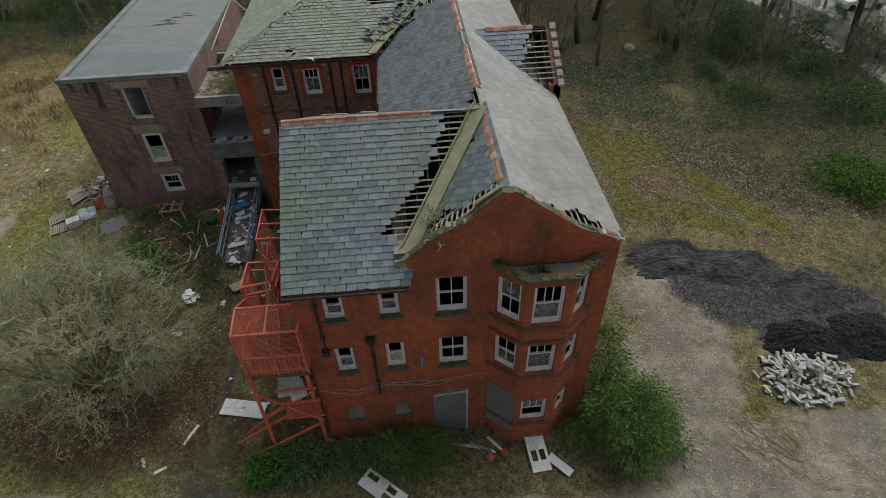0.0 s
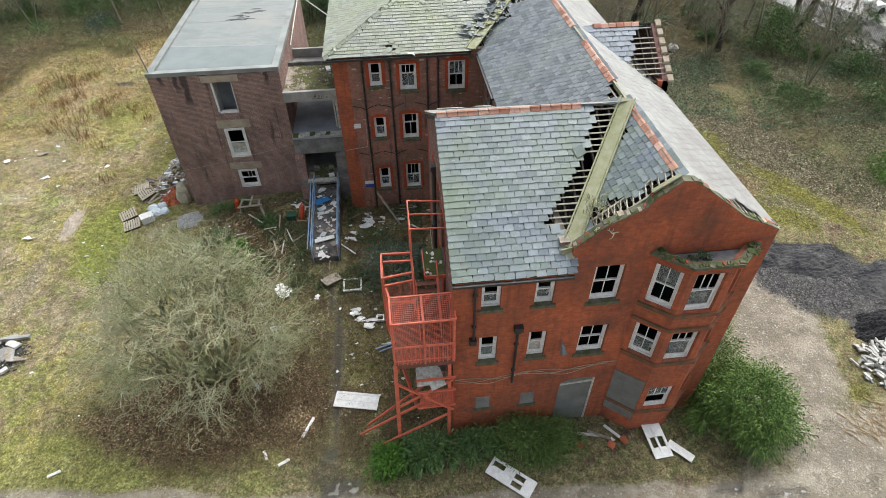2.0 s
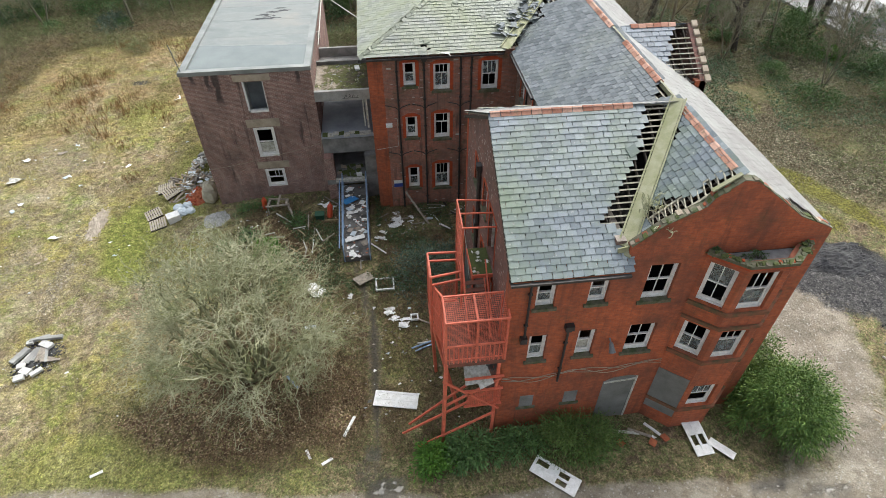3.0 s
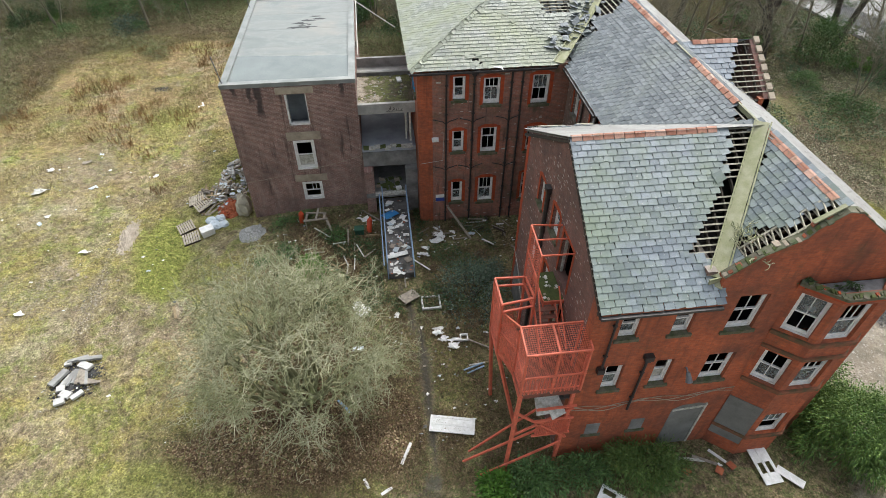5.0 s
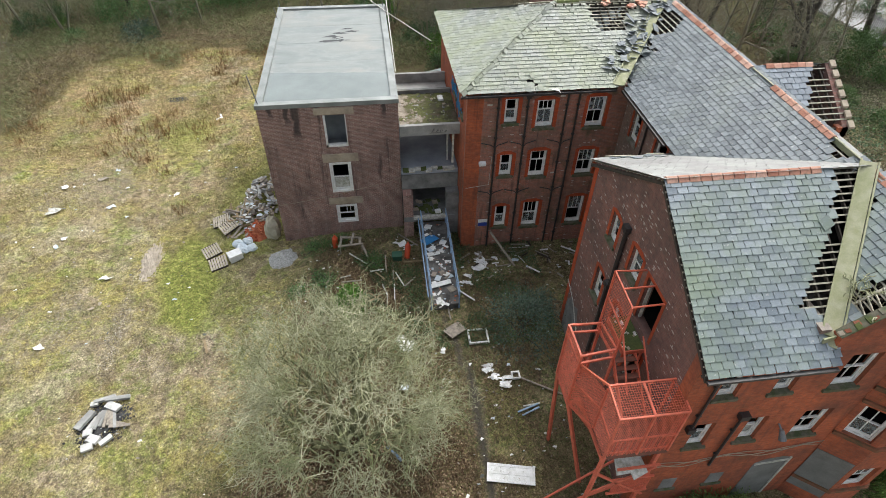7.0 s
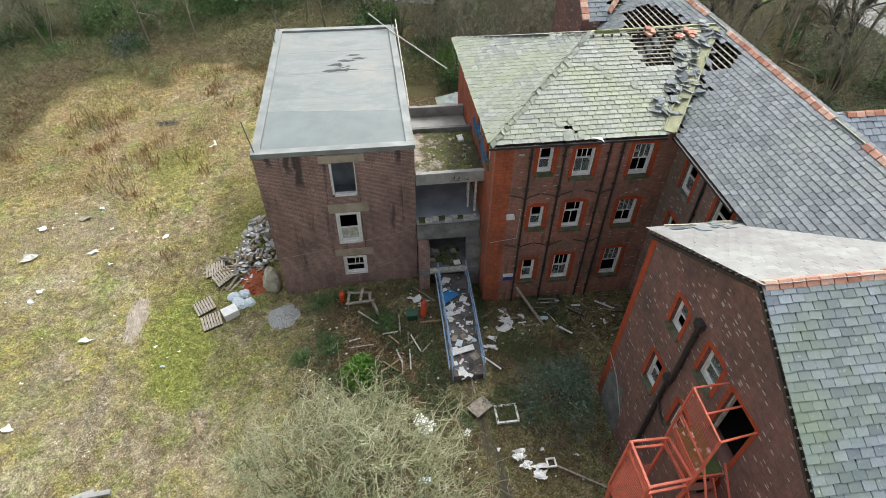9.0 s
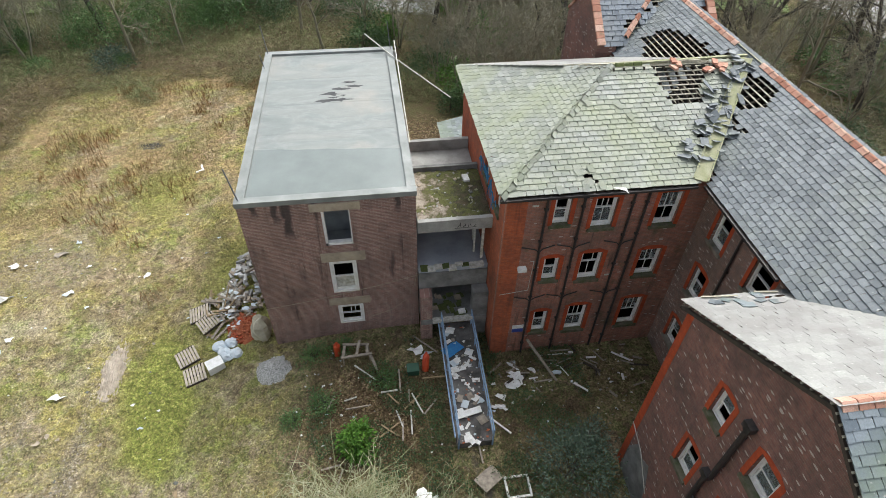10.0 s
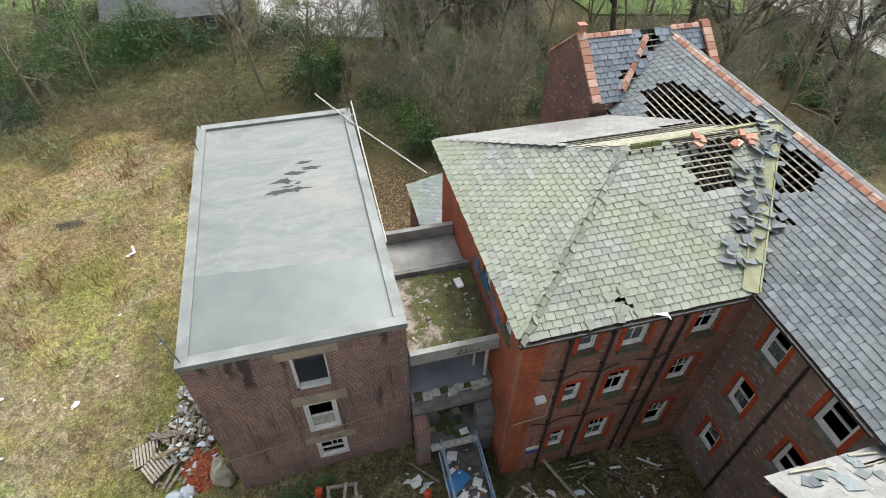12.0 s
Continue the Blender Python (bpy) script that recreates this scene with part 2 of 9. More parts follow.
parapet_runs(BRICK_BROWN)
STONE = plain("sandstone", (0.43, 0.36, 0.27), (0.29, 0.235, 0.175), 3, 0.85)
SILL = plain("mossy_sill_stone", (0.15, 0.13, 0.095), (0.062, 0.08, 0.03), 4, 0.9)
STRING = plain("sooty_brick_course", (0.24, 0.085, 0.045), (0.085, 0.075, 0.035), 3, 0.9)
SILL_CLEAN = plain("sill_stone", (0.28, 0.25, 0.21), (0.12, 0.12, 0.08), 3, 0.9)
SLATE = slating("slate", False, (0.095, 0.117, 0.138), (0.22, 0.25, 0.268), (0.15, 0.19, 0.11), 0.42, 0.7)
SLATE_J = slating("slate_joined", True, (0.095, 0.117, 0.138), (0.22, 0.25, 0.268), (0.15, 0.19, 0.11), 0.42, 0.7)
SLATE_BLUE = slating("slate_blue", False, (0.085, 0.105, 0.13), (0.17, 0.20, 0.235), (0.20, 0.21, 0.20), 0.5, 0.85)
SLATE_BLUE_J = slating("slate_blue_joined", True, (0.085, 0.105, 0.13), (0.17, 0.20, 0.235), (0.20, 0.21, 0.20), 0.5, 0.85)
# sky glare on rear and right slopes is put into this pale slate
SLATE_SHEEN = slating("slate_painted_sheen", False, (0.225, 0.222, 0.205), (0.30, 0.295, 0.275), (0.15, 0.135, 0.13), 0.42, 0.66, 0.5)
SLATE_SHEEN_J = slating("slate_painted_sheen_joined", True, (0.225, 0.222, 0.205), (0.30, 0.295, 0.275), (0.15, 0.135, 0.13), 0.42, 0.66, 0.5)
SLATE_MOSS = slating("slate_mossy", False, (0.165, 0.175, 0.155), (0.275, 0.285, 0.25), (0.225, 0.25, 0.13), 0.38, 0.70, 0.6)
SLATE_MOSS_J = slating("slate_mossy_joined", True, (0.165, 0.175, 0.155), (0.275, 0.285, 0.25), (0.225, 0.25, 0.13), 0.38, 0.70, 0.6)
SLATE_BARE = slating("slate_bare", False, (0.075, 0.089, 0.098), (0.16, 0.177, 0.188), (0.19, 0.21, 0.17), 0.47, 0.8, 0.55)
SLATE_BARE_J = slating("slate_bare_joined", True, (0.075, 0.089, 0.098), (0.16, 0.177, 0.188), (0.19, 0.21, 0.17), 0.47, 0.8, 0.55)
def clay():
    mat, nt, b = nodes_of("terracotta_ridge")
    col = ramp_of(nt, nt.nodes.new("ShaderNodeObjectInfo").outputs["Random"], [(0.0, (0.36, 0.15, 0.095)), (0.5, (0.50, 0.26, 0.18)), (1.0, (0.62, 0.40, 0.31))])
    grain = noise_of(nt, 30, 4)
    col = mix_of(nt, 0.5, col, ramp_of(nt, grain, [(0.3, 0.5), (0.7, 1.3)]), "MULTIPLY")
    col = mix_of(nt, ramp_of(nt, noise_of(nt, 5, 6, 0.7), [(0.55, 0.0), (0.68, 0.7)]), col, (0.16, 0.16, 0.09))
    nt.links.new(col, b.inputs["Base Color"])
    b.inputs["Roughness"].default_value = 0.85
    bump_of(nt, b, grain, 0.4, 0.01)
    return mat


RIDGE = clay()
TIMBER = plain("mossy_timber", (0.35, 0.34, 0.225), (0.25, 0.26, 0.135), 3, 0.9, bump=0.4)
BATTEN = plain("roof_timber", (0.45, 0.42, 0.33), (0.27, 0.25, 0.185), 5, 0.9)
RAFTER = plain("dark_rafter", (0.07, 0.055, 0.04), (0.04, 0.032, 0.025), 5, 0.9)
PAINT = plain("white_paint", (0.82, 0.81, 0.79), (0.66, 0.65, 0.61), 5, 0.55, bump=0.1)
PAINT_OLD = plain("flaking_paint", (0.60, 0.58, 0.53), (0.33, 0.32, 0.26), 7, 0.7)
IRON = plain("black_iron", (0.018, 0.018, 0.019), (0.04, 0.033, 0.03), 7, 0.5)
RED_STEEL = plain("red_oxide_steel", (0.74, 0.17, 0.095), (0.52, 0.125, 0.07), 4, 0.6)
MOSS = plain("moss", (0.085, 0.105, 0.025), (0.055, 0.07, 0.02), 6, 0.95, bump=0.8, fine=30)
CONCRETE = plain("concrete", (0.38, 0.375, 0.35), (0.22, 0.215, 0.20), 1.2, 0.85)
CONCRETE_DARK = plain("stained_concrete", (0.25, 0.245, 0.235), (0.12, 0.12, 0.11), 1.5, 0.8)
def roof_felt():
    """Weathered felt: tide marks, brownish silt and pale bloom in long drifts."""
    mat, nt, b = nodes_of("grey_roof_felt")
    mp = nt.nodes.new("ShaderNodeMapping")
    mp.inputs["Scale"].default_value = (0.55, 1.5, 1)
    nt.links.new(pos_of(nt), mp.inputs["Vector"])
    broad, mid, fine = noise_of(nt, 0.5, 6, 0.6, mp.outputs[0], 0.6), noise_of(nt, 2.2, 7, 0.7, mp.outputs[0]), noise_of(nt, 45, 3)
    col = ramp_of(nt, broad, [(0.30, (0.14, 0.155, 0.148)), (0.46, (0.175, 0.19, 0.182)), (0.49, (0.205, 0.216, 0.204)), (0.52, (0.178, 0.19, 0.18)), (0.70, (0.215, 0.22, 0.203))])
    col = mix_of(nt, ramp_of(nt, noise_of(nt, 0.35, 5), [(0.52, 0.0), (0.66, 0.5)]), col, (0.26, 0.235, 0.20))
    col = mix_of(nt, 0.6, col, ramp_of(nt, mid, [(0.3, 0.72), (0.7, 1.22)]), "MULTIPLY")
    col = mix_of(nt, 0.4, col, ramp_of(nt, fine, [(0.3, 0.7), (0.7, 1.25)]), "MULTIPLY")
    nt.links.new(col, b.inputs["Base Color"])
    nt.links.new(ramp_of(nt, mid, [(0.3, 0.45), (0.7, 0.65)]), b.inputs["Roughness"])
    bump_of(nt, b, fine, 0.12, 0.01)
    return mat


FELT = roof_felt()
FELT_WET = plain("smooth_ponded_felt", (0.125, 0.146, 0.136), (0.175, 0.196, 0.186), 0.7, 0.2, bump=0.03, lo=0.3, hi=0.7)
FELT_EDGE = plain("pale_roof_edge", (0.26, 0.27, 0.255), (0.16, 0.17, 0.16), 0.8, 0.6)
TAR = plain("torn_black_felt", (0.02, 0.02, 0.022), (0.05, 0.05, 0.05), 5, 0.7)
PLASTER = plain("grey_plaster", (0.34, 0.36, 0.37), (0.22, 0.235, 0.245), 1.0, 0.85)
# near-black: the shade of unlit rooms, painted onto the floor slabs
ROOM_SHADE = plain("painted_room_shade", (0.03, 0.028, 0.027), (0.015, 0.014, 0.014), 2, 0.95)
BOARD = plain("grey_board", (0.20, 0.20, 0.185), (0.13, 0.13, 0.115), 1.5, 0.8)
LEAD = plain("grey_lead", (0.20, 0.205, 0.21), (0.12, 0.125, 0.13), 4, 0.5)


# ---- the ground ----
def blob(x, y, cx, cy, rx, ry, turn=0.0, soft=0.35):
    c, s = math.cos(radians(turn)), math.sin(radians(turn))
    u, v = ((x - cx) * c + (y - cy) * s) / rx, (-(x - cx) * s + (y - cy) * c) / ry
    wob = 0.35 * noise.noise((x * 0.45, y * 0.45, 9)) + 0.2 * noise.noise((x * 1.3, y * 1.3, 5))
    return smooth_step(1 + soft, 1 - soft, math.hypot(u, v) + wob)


def cover(x, y):
    """How much of each ground cover lies at a place: grass, green, pale dirt, black; moss, leaf, path, scrub."""
    wob = 1.6 * noise.noise((x * 0.2, y * 0.2, 1)) + 0.7 * noise.noise((x * 0.7, y * 0.7, 2))
    grass = smooth_step(-15.5, -23.0, x + 1.3 * wob) * smooth_step(9.5, 11.5, y + 0.4 * wob)
    grass = max(grass, blob(x, y, -22, 12.5, 8, 1.8) * 0.5) * (1 - 0.65 * blob(x, y, -17, 13, 6.5, 5, 0, 0.5))
    green = max(0.9 * blob(x, y, -25.2, 26.4, 1.7, 4.2, 5, 0.6), 0.4 * blob(x, y, -23.0, 24.5, 1.8, 3.2, 10, 0.7), 0.3 * blob(x, y, -25, 15, 6, 3, 0, 0.6), 0.6 * blob(x, y, -22.5, 33, 2.6, 7, 0, 0.8), 0.35 * blob(x, y, -20.5, 24, 3.0, 4, 0, 0.7), 0.55 * blob(x, y, -28, 43, 2, 4, 0, 0.6))
    green = max(green, 0.55 * blob(x, y, -22, 12, 7, 1.8), 0.8 * blob(x, y, 18.4, 35.3, 1.0, 2.2, -10, 0.5), 0.4 * blob(x, y, -9.5, 15, 1.2, 4))
    kerb = 10.1 + 0.13 * max(0.0, -12.5 - x) - 0.08 * min(14.0, max(0.0, x + 12.5))
    dirt = smooth_step(kerb, kerb - 0.8, y + 0.3 * wob) * smooth_step(-70, -40, x)
    dirt = max(dirt, 0.9 * blob(x, y, 11.2, 14.6, 1.8, 4.0, -10, 0.4), 0.75 * blob(x, y, 9.6, 13.0, 2.4, 6.0, -15), blob(x, y, 14, 6.6, 8, 4.2), 0.9 * blob(x, y, 10.5, 18.2, 2.2, 2))
    dirt = max(dirt, 0.35 * blob(x, y, -31, 24, 4, 3), 0.4 * blob(x, y, -33, 36, 4, 3))
    black = max(0.9 * blob(x, y, 12.5, 20.8, 2.6, 1.3, -12, 0.3), blob(x, y, 15.8, 19.3, 2.2, 1.5, -20, 0.3), 0.7 * blob(x, y, 18.6, 17.4, 2.6, 1.5, -25, 0.3), blob(x, y, 17.2, 14.8, 3.0, 1.6, 0, 0.3), 0.55 * blob(x, y, 14.8, 16.4, 1.8, 1.3), 0.95 * blob(x, y, -30.3, 48.2, 0.9, 0.6))
    moss = max(blob(x, y, 17.6, 25.0, 4.2, 0.75, -62, 0.4), 0.75 * blob(x, y, 14.3, 30.6, 1.6, 2.4, 0, 0.6), 0.6 * blob(x, y, 13.4, 26.4, 3.2, 2.6, -20, 0.6), 0.85 * blob(x, y, 11.6, 30.5, 1.2, 5.5, 6), 0.8 * blob(x, y, 11.9, 25.2, 1.6, 1.8), 0.8 * blob(x, y, 12.2, 11.6, 0.9, 0.7), 0.7 * blob(x, y, 15.2, 23.2, 2.6, 0.9, -30))
    leaf = max(0.85 * smooth_step(8, 11, x) * smooth_step(37, 42, y + wob), 0.8 * smooth_step(21, 25, x + 0.5 * wob) * smooth_step(19, 24, y), blob(x, y, 16.5, 31, 4.0, 4.5, 0, 0.6), 0.95 * blob(x, y, 20.0, 27.5, 6.0, 2.2, -50, 0.5), 0.5 * smooth_step(6, 9, x) * smooth_step(21, 24, y) * smooth_step(24, 19, x) * smooth_step(42, 36, y))
    path = max(0.75 * blob(x, y, -10.8 - 0.2 * max(0.0, y - 18.0), 16.5, 0.36, 6.0, 0, 0.5), 0.5 * blob(x, y, -11.0, 10.4, 0.8, 1.0))
    scrub = max(smooth_step(-36, -43, x + 2.5 * wob) * smooth_step(34, 52, y + 3 * wob), smooth_step(54, 60, y + 2.5 * wob - 0.45 * abs(x + 28.5) * (x < -28.5) * -0.2) * smooth_step(-13, -16, x))
    scrub = max(scrub, smooth_step(44, 50, y + 2 * wob) * smooth_step(-24, -20, x + wob), 0.55 * smooth_step(43, 50, y) * smooth_step(-14, -10, x) * smooth_step(10, 5, x))
    green = max(green, 0.5 * smooth_step(2.2, 0.9, abs(y - kerb - 0.7)) * smooth_step(-11.5, -13.5, x) * smooth_step(-34, -27, x) * (0.75 + 0.5 * noise.noise((x * 0.9, y * 0.9, 14))))
    rust = max(0.75 * blob(x, y, 13.8, 26.6, 2.0, 1.7, -20, 0.6), 0.9 * blob(x, y, -11.5, 44, 2.8, 9, 0, 0.5), 0.95 * blob(x, y, -16.2, 13.9, 5.6, 2.3, 0, 0.5), 0.7 * blob(x, y, -15.5, 24.5, 3.6, 3.0, 0, 0.6), 0.5 * blob(x, y, -5.0, 24.6, 1.6, 1.2), 0.5 * blob(x, y, -9.5, 13.5, 1.6, 1.6))
    bare = 1 - 0.8 * blob(x, y, -16.6, 22.6, 2.9, 4.4, 0, 0.5)
    grass, green = grass * bare, green * bare
    stony = max(0.62 * blob(x, y, -28.2, 24.2, 0.5, 4.6, 2, 0.7), 0.42 * blob(x, y, -31.3, 26.2, 1.1, 4.0, 10, 0.7), 0.4 * blob(x, y, -35.5, 36, 2.5, 3.5, 0, 0.7), 0.3 * blob(x, y, -24.5, 20.0, 3.0, 1.6, 30, 0.7))
    puddle = max(blob(x, y, -10.5, 9.75, 0.75, 0.5, 20, 0.3), blob(x, y, 4.6, 8.0, 0.75, 0.3, -8, 0.3), blob(x, y, 6.9, 7.6, 1.1, 0.4, -8, 0.3), 0.9 * blob(x, y, -11.0, 11.3, 0.3, 0.5, 0, 0.3))
    planings = max(blob(x, y, 17.2, 16.9, 4.6, 2.3, -12, 0.4), 0.9 * blob(x, y, 13.3, 18.6, 2.4, 1.6, -10, 0.5))
    return (grass, green, dirt, black), (moss, leaf, path, scrub), (rust, stony, puddle, planings)


@functools.lru_cache(None)
def cover_cell(i, j):
    return cover(i * 0.25, j * 0.25)


def cover_near(x, y):
    """The ground cover of the quarter-metre cell round a place."""
    return cover_cell(round(x * 4), round(y * 4))


def axis_lines(lo, hi, step, far):
    near = list(np.arange(lo, hi + 1e-6, step))
    out, s = [], step
    x = hi
    while x < far:
        s *= 1.45
        x += s
        out.append(x)
    back, s, x = [], step, lo
    while x > -far:
        s *= 1.45
        x -= s
        back.append(x)
    return back[::-1] + near + out


def build_ground():
    xs, ys = axis_lines(-46, 34, 0.4, 1500), axis_lines(4, 66, 0.4, 1500)
    me = bpy.data.meshes.new("ground")
    nx, ny = len(xs), len(ys)
    me.from_pydata([(x, y, ground_z(x, y)) for y in ys for x in xs], [],
                   [(j * nx + i, j * nx + i + 1, (j + 1) * nx + i + 1, (j + 1) * nx + i) for j in range(ny - 1) for i in range(nx - 1)])
    sheets = [me.color_attributes.new(nm, "FLOAT_COLOR", "POINT") for nm in ("cover_a", "cover_b", "cover_c")]
    fills = [[], [], []]
    for y in ys:
        for x in xs:
            for fill, p in zip(fills, cover(x, y)):
                fill += p
    for sheet, fill in zip(sheets, fills):
        sheet.data.foreach_set("color", fill)
    me.polygons.foreach_set("use_smooth", [True] * len(me.polygons))
    mat, nt, bs = nodes_of("ground_cover")
    fa, fb, fc = (nt.nodes.new("ShaderNodeAttribute") for _ in range(3))
    fa.attribute_name, fb.attribute_name, fc.attribute_name = "cover_a", "cover_b", "cover_c"
    sa, sb, sc = (nt.nodes.new("ShaderNodeSeparateColor") for _ in range(3))
    nt.links.new(fc.outputs["Color"], sc.inputs[0])
    nt.links.new(fa.outputs["Color"], sa.inputs[0])
    nt.links.new(fb.outputs["Color"], sb.inputs[0])
    n1, n2, n3 = noise_of(nt, 0.9, 10, 0.78), noise_of(nt, 7, 6, 0.7), noise_of(nt, 30, 4, 0.7)
    grit = nd(nt, "ShaderNodeTexVoronoi", Scale=16.0)
    nt.links.new(pos_of(nt), grit.inputs["Vector"])
    gs = nt.nodes.new("ShaderNodeSeparateColor")
    nt.links.new(grit.outputs["Color"], gs.inputs[0])

    def edge(mask):
        """The mask with a broken edge."""
        return ramp_of(nt, math_of(nt, "ADD", mask, math_of(nt, "MULTIPLY", math_of(nt, "SUBTRACT", n2, 0.5), 0.9)), [(0.3, 0.0), (0.7, 1.0)])

    col = ramp_of(nt, n1, [(0.3, (0.07, 0.055, 0.036)), (0.43, (0.145, 0.11, 0.07)), (0.49, (0.105, 0.12, 0.045)), (0.55, (0.19, 0.145, 0.088)), (0.60, (0.13, 0.135, 0.05)), (0.74, (0.29, 0.225, 0.145))])
    col = mix_of(nt, ramp_of(nt, gs.outputs[0], [(0.86, 0.0), (0.9, 0.6)]), col, (0.22, 0.16, 0.09))
    def drift(k, scale, lo, hi, amount):
        """Patches of one cover, each kind with a lie of its own."""
        mp = nt.nodes.new("ShaderNodeMapping")
        mp.inputs["Location"].default_value = (37.0 * k, 11.0 * k, 0)
        nt.links.new(pos_of(nt), mp.inputs["Vector"])
        return ramp_of(nt, noise_of(nt, scale, 9, 0.72, mp.outputs[0]), [(lo, 0.0), (hi, amount)])

    grass = ramp_of(nt, n2, [(0.3, (0.33, 0.27, 0.165)), (0.7, (0.45, 0.385, 0.25))])
    grass = mix_of(nt, drift(1, 0.30, 0.42, 0.53, 0.9), grass, (0.43, 0.375, 0.11))
    grass = mix_of(nt, drift(2, 0.2, 0.50, 0.60, 0.8), grass, (0.47, 0.37, 0.275))
    grass = mix_of(nt, drift(3, 0.6, 0.47, 0.57, 0.8), grass, (0.26, 0.30, 0.075))
    grass = mix_of(nt, drift(4, 1.5, 0.50, 0.60, 0.75), grass, (0.21, 0.155, 0.09))
    grass = mix_of(nt, drift(5, 3.5, 0.56, 0.62, 0.7), grass, (0.50, 0.43, 0.30))
    grass = mix_of(nt, drift(6, 4.5, 0.57, 0.63, 0.75), grass, (0.16, 0.17, 0.06))
    grass = mix_of(nt, drift(8, 0.7, 0.50, 0.58, 0.6), grass, (0.235, 0.185, 0.11))
    grass = mix_of(nt, drift(9, 0.22, 0.55, 0.62, 0.5), grass, (0.52, 0.45, 0.30))
    far_y = nt.nodes.new("ShaderNodeSeparateXYZ")
    nt.links.new(pos_of(nt), far_y.inputs[0])
    dry = math_of(nt, "MULTIPLY", ramp_of(nt, math_of(nt, "DIVIDE", far_y.outputs[1], 100.0), [(0.30, 0.15), (0.46, 1.0)]), drift(7, 0.35, 0.43, 0.56, 0.8))
    grass = mix_of(nt, dry, grass, ramp_of(nt, n2, [(0.3, (0.27, 0.155, 0.075)), (0.7, (0.52, 0.385, 0.22))]))
    grass = mix_of(nt, 1.0, grass, (0.645, 0.65, 0.66), "MULTIPLY")
    col = mix_of(nt, edge(sa.outputs[0]), col, grass)
    col = mix_of(nt, edge(sa.outputs[1]), col, ramp_of(nt, n2, [(0.3, (0.11, 0.135, 0.03)), (0.5, (0.19, 0.205, 0.05)), (0.7, (0.30, 0.265, 0.10))]))
    leaf = ramp_of(nt, gs.outputs[1], [(0.1, (0.04, 0.036, 0.02)), (0.45, (0.075, 0.065, 0.038)), (0.75, (0.07, 0.085, 0.036)), (0.97, (0.30, 0.265, 0.195))])
    col = mix_of(nt, edge(sb.outputs[1]), col, leaf)
    col = mix_of(nt, ramp_of(nt, math_of(nt, "ADD", sb.outputs[0], math_of(nt, "MULTIPLY", math_of(nt, "SUBTRACT", n1, 0.5), 3.0)), [(0.3, 0.0), (0.75, 0.95)]), col, ramp_of(nt, n2, [(0.3, (0.045, 0.038, 0.02)), (0.5, (0.10, 0.095, 0.024)), (0.75, (0.235, 0.22, 0.04))]))
    col = mix_of(nt, edge(sc.outputs[0]), col, ramp_of(nt, gs.outputs[2], [(0.0, (0.06, 0.036, 0.021)), (0.35, (0.12, 0.078, 0.044)), (0.6, (0.105, 0.10, 0.04)), (0.8, (0.185, 0.135, 0.082)), (1.0, (0.30, 0.23, 0.15))]))
    stones = ramp_of(nt, gs.outputs[0], [(0.0, (0.10, 0.08, 0.05)), (0.5, (0.20, 0.165, 0.11)), (0.85, (0.29, 0.25, 0.19)), (1.0, (0.46, 0.42, 0.35))])
    col = mix_of(nt, edge(sc.outputs[1]), col, stones)
    coarse = nd(nt, "ShaderNodeTexVoronoi", Scale=6.5)
    nt.links.new(pos_of(nt), coarse.inputs["Vector"])
    cs = nt.nodes.new("ShaderNodeSeparateColor")
    nt.links.new(coarse.outputs["Color"], cs.inputs[0])
    col = mix_of(nt, 0.45, col, ramp_of(nt, gs.outputs[1], [(0.0, 0.55), (1.0, 1.6)]), "MULTIPLY")
    col = mix_of(nt, 0.4, col, ramp_of(nt, cs.outputs[0], [(0.0, 0.65), (1.0, 1.5)]), "MULTIPLY")
    tuft = noise_of(nt, 11, 7, 0.85)
    col = mix_of(nt, 0.9, col, ramp_of(nt, tuft, [(0.36, 0.38), (0.5, 1.08), (0.63, 1.9)]), "MULTIPLY")
    clump = noise_of(nt, 2.6, 8, 0.75)
    col = mix_of(nt, 0.7, col, ramp_of(nt, clump, [(0.36, 0.5), (0.5, 1.05), (0.64, 1.55)]), "MULTIPLY")
    road = ramp_of(nt, n1, [(0.3, (0.20, 0.165, 0.12)), (0.42, (0.30, 0.255, 0.19)), (0.52, (0.39, 0.34, 0.265)), (0.7, (0.47, 0.415, 0.335))])
    road = mix_of(nt, drift(11, 0.28, 0.40, 0.58, 0.75), road, (0.19, 0.165, 0.13))
    road = mix_of(nt, drift(12, 1.8, 0.52, 0.62, 0.5), road, (0.13, 0.112, 0.088))
    road = mix_of(nt, ramp_of(nt, gs.outputs[0], [(0.93, 0.0), (0.96, 0.6)]), road, (0.52, 0.49, 0.44))
    col = mix_of(nt, edge(sa.outputs[2]), col, road)
    col = mix_of(nt, edge(fa.outputs["Alpha"]), col, mix_of(nt, ramp_of(nt, noise_of(nt, 0.5, 5), [(0.45, 0.0), (0.6, 0.8)]), ramp_of(nt, n3, [(0.3, (0.014, 0.014, 0.016)), (0.7, (0.05, 0.049, 0.05))]), ramp_of(nt, n3, [(0.3, (0.05, 0.048, 0.045)), (0.7, (0.15, 0.142, 0.13))])))
    col = mix_of(nt, edge(sb.outputs[2]), col, ramp_of(nt, n2, [(0.3, (0.055, 0.048, 0.04)), (0.7, (0.12, 0.104, 0.082))]))
    col = mix_of(nt, edge(fb.outputs["Alpha"]), col, ramp_of(nt, n1, [(0.3, (0.075, 0.06, 0.034)), (0.45, (0.13, 0.10, 0.055)), (0.55, (0.12, 0.115, 0.05)), (0.65, (0.19, 0.14, 0.08)), (0.75, (0.24, 0.18, 0.11))]))
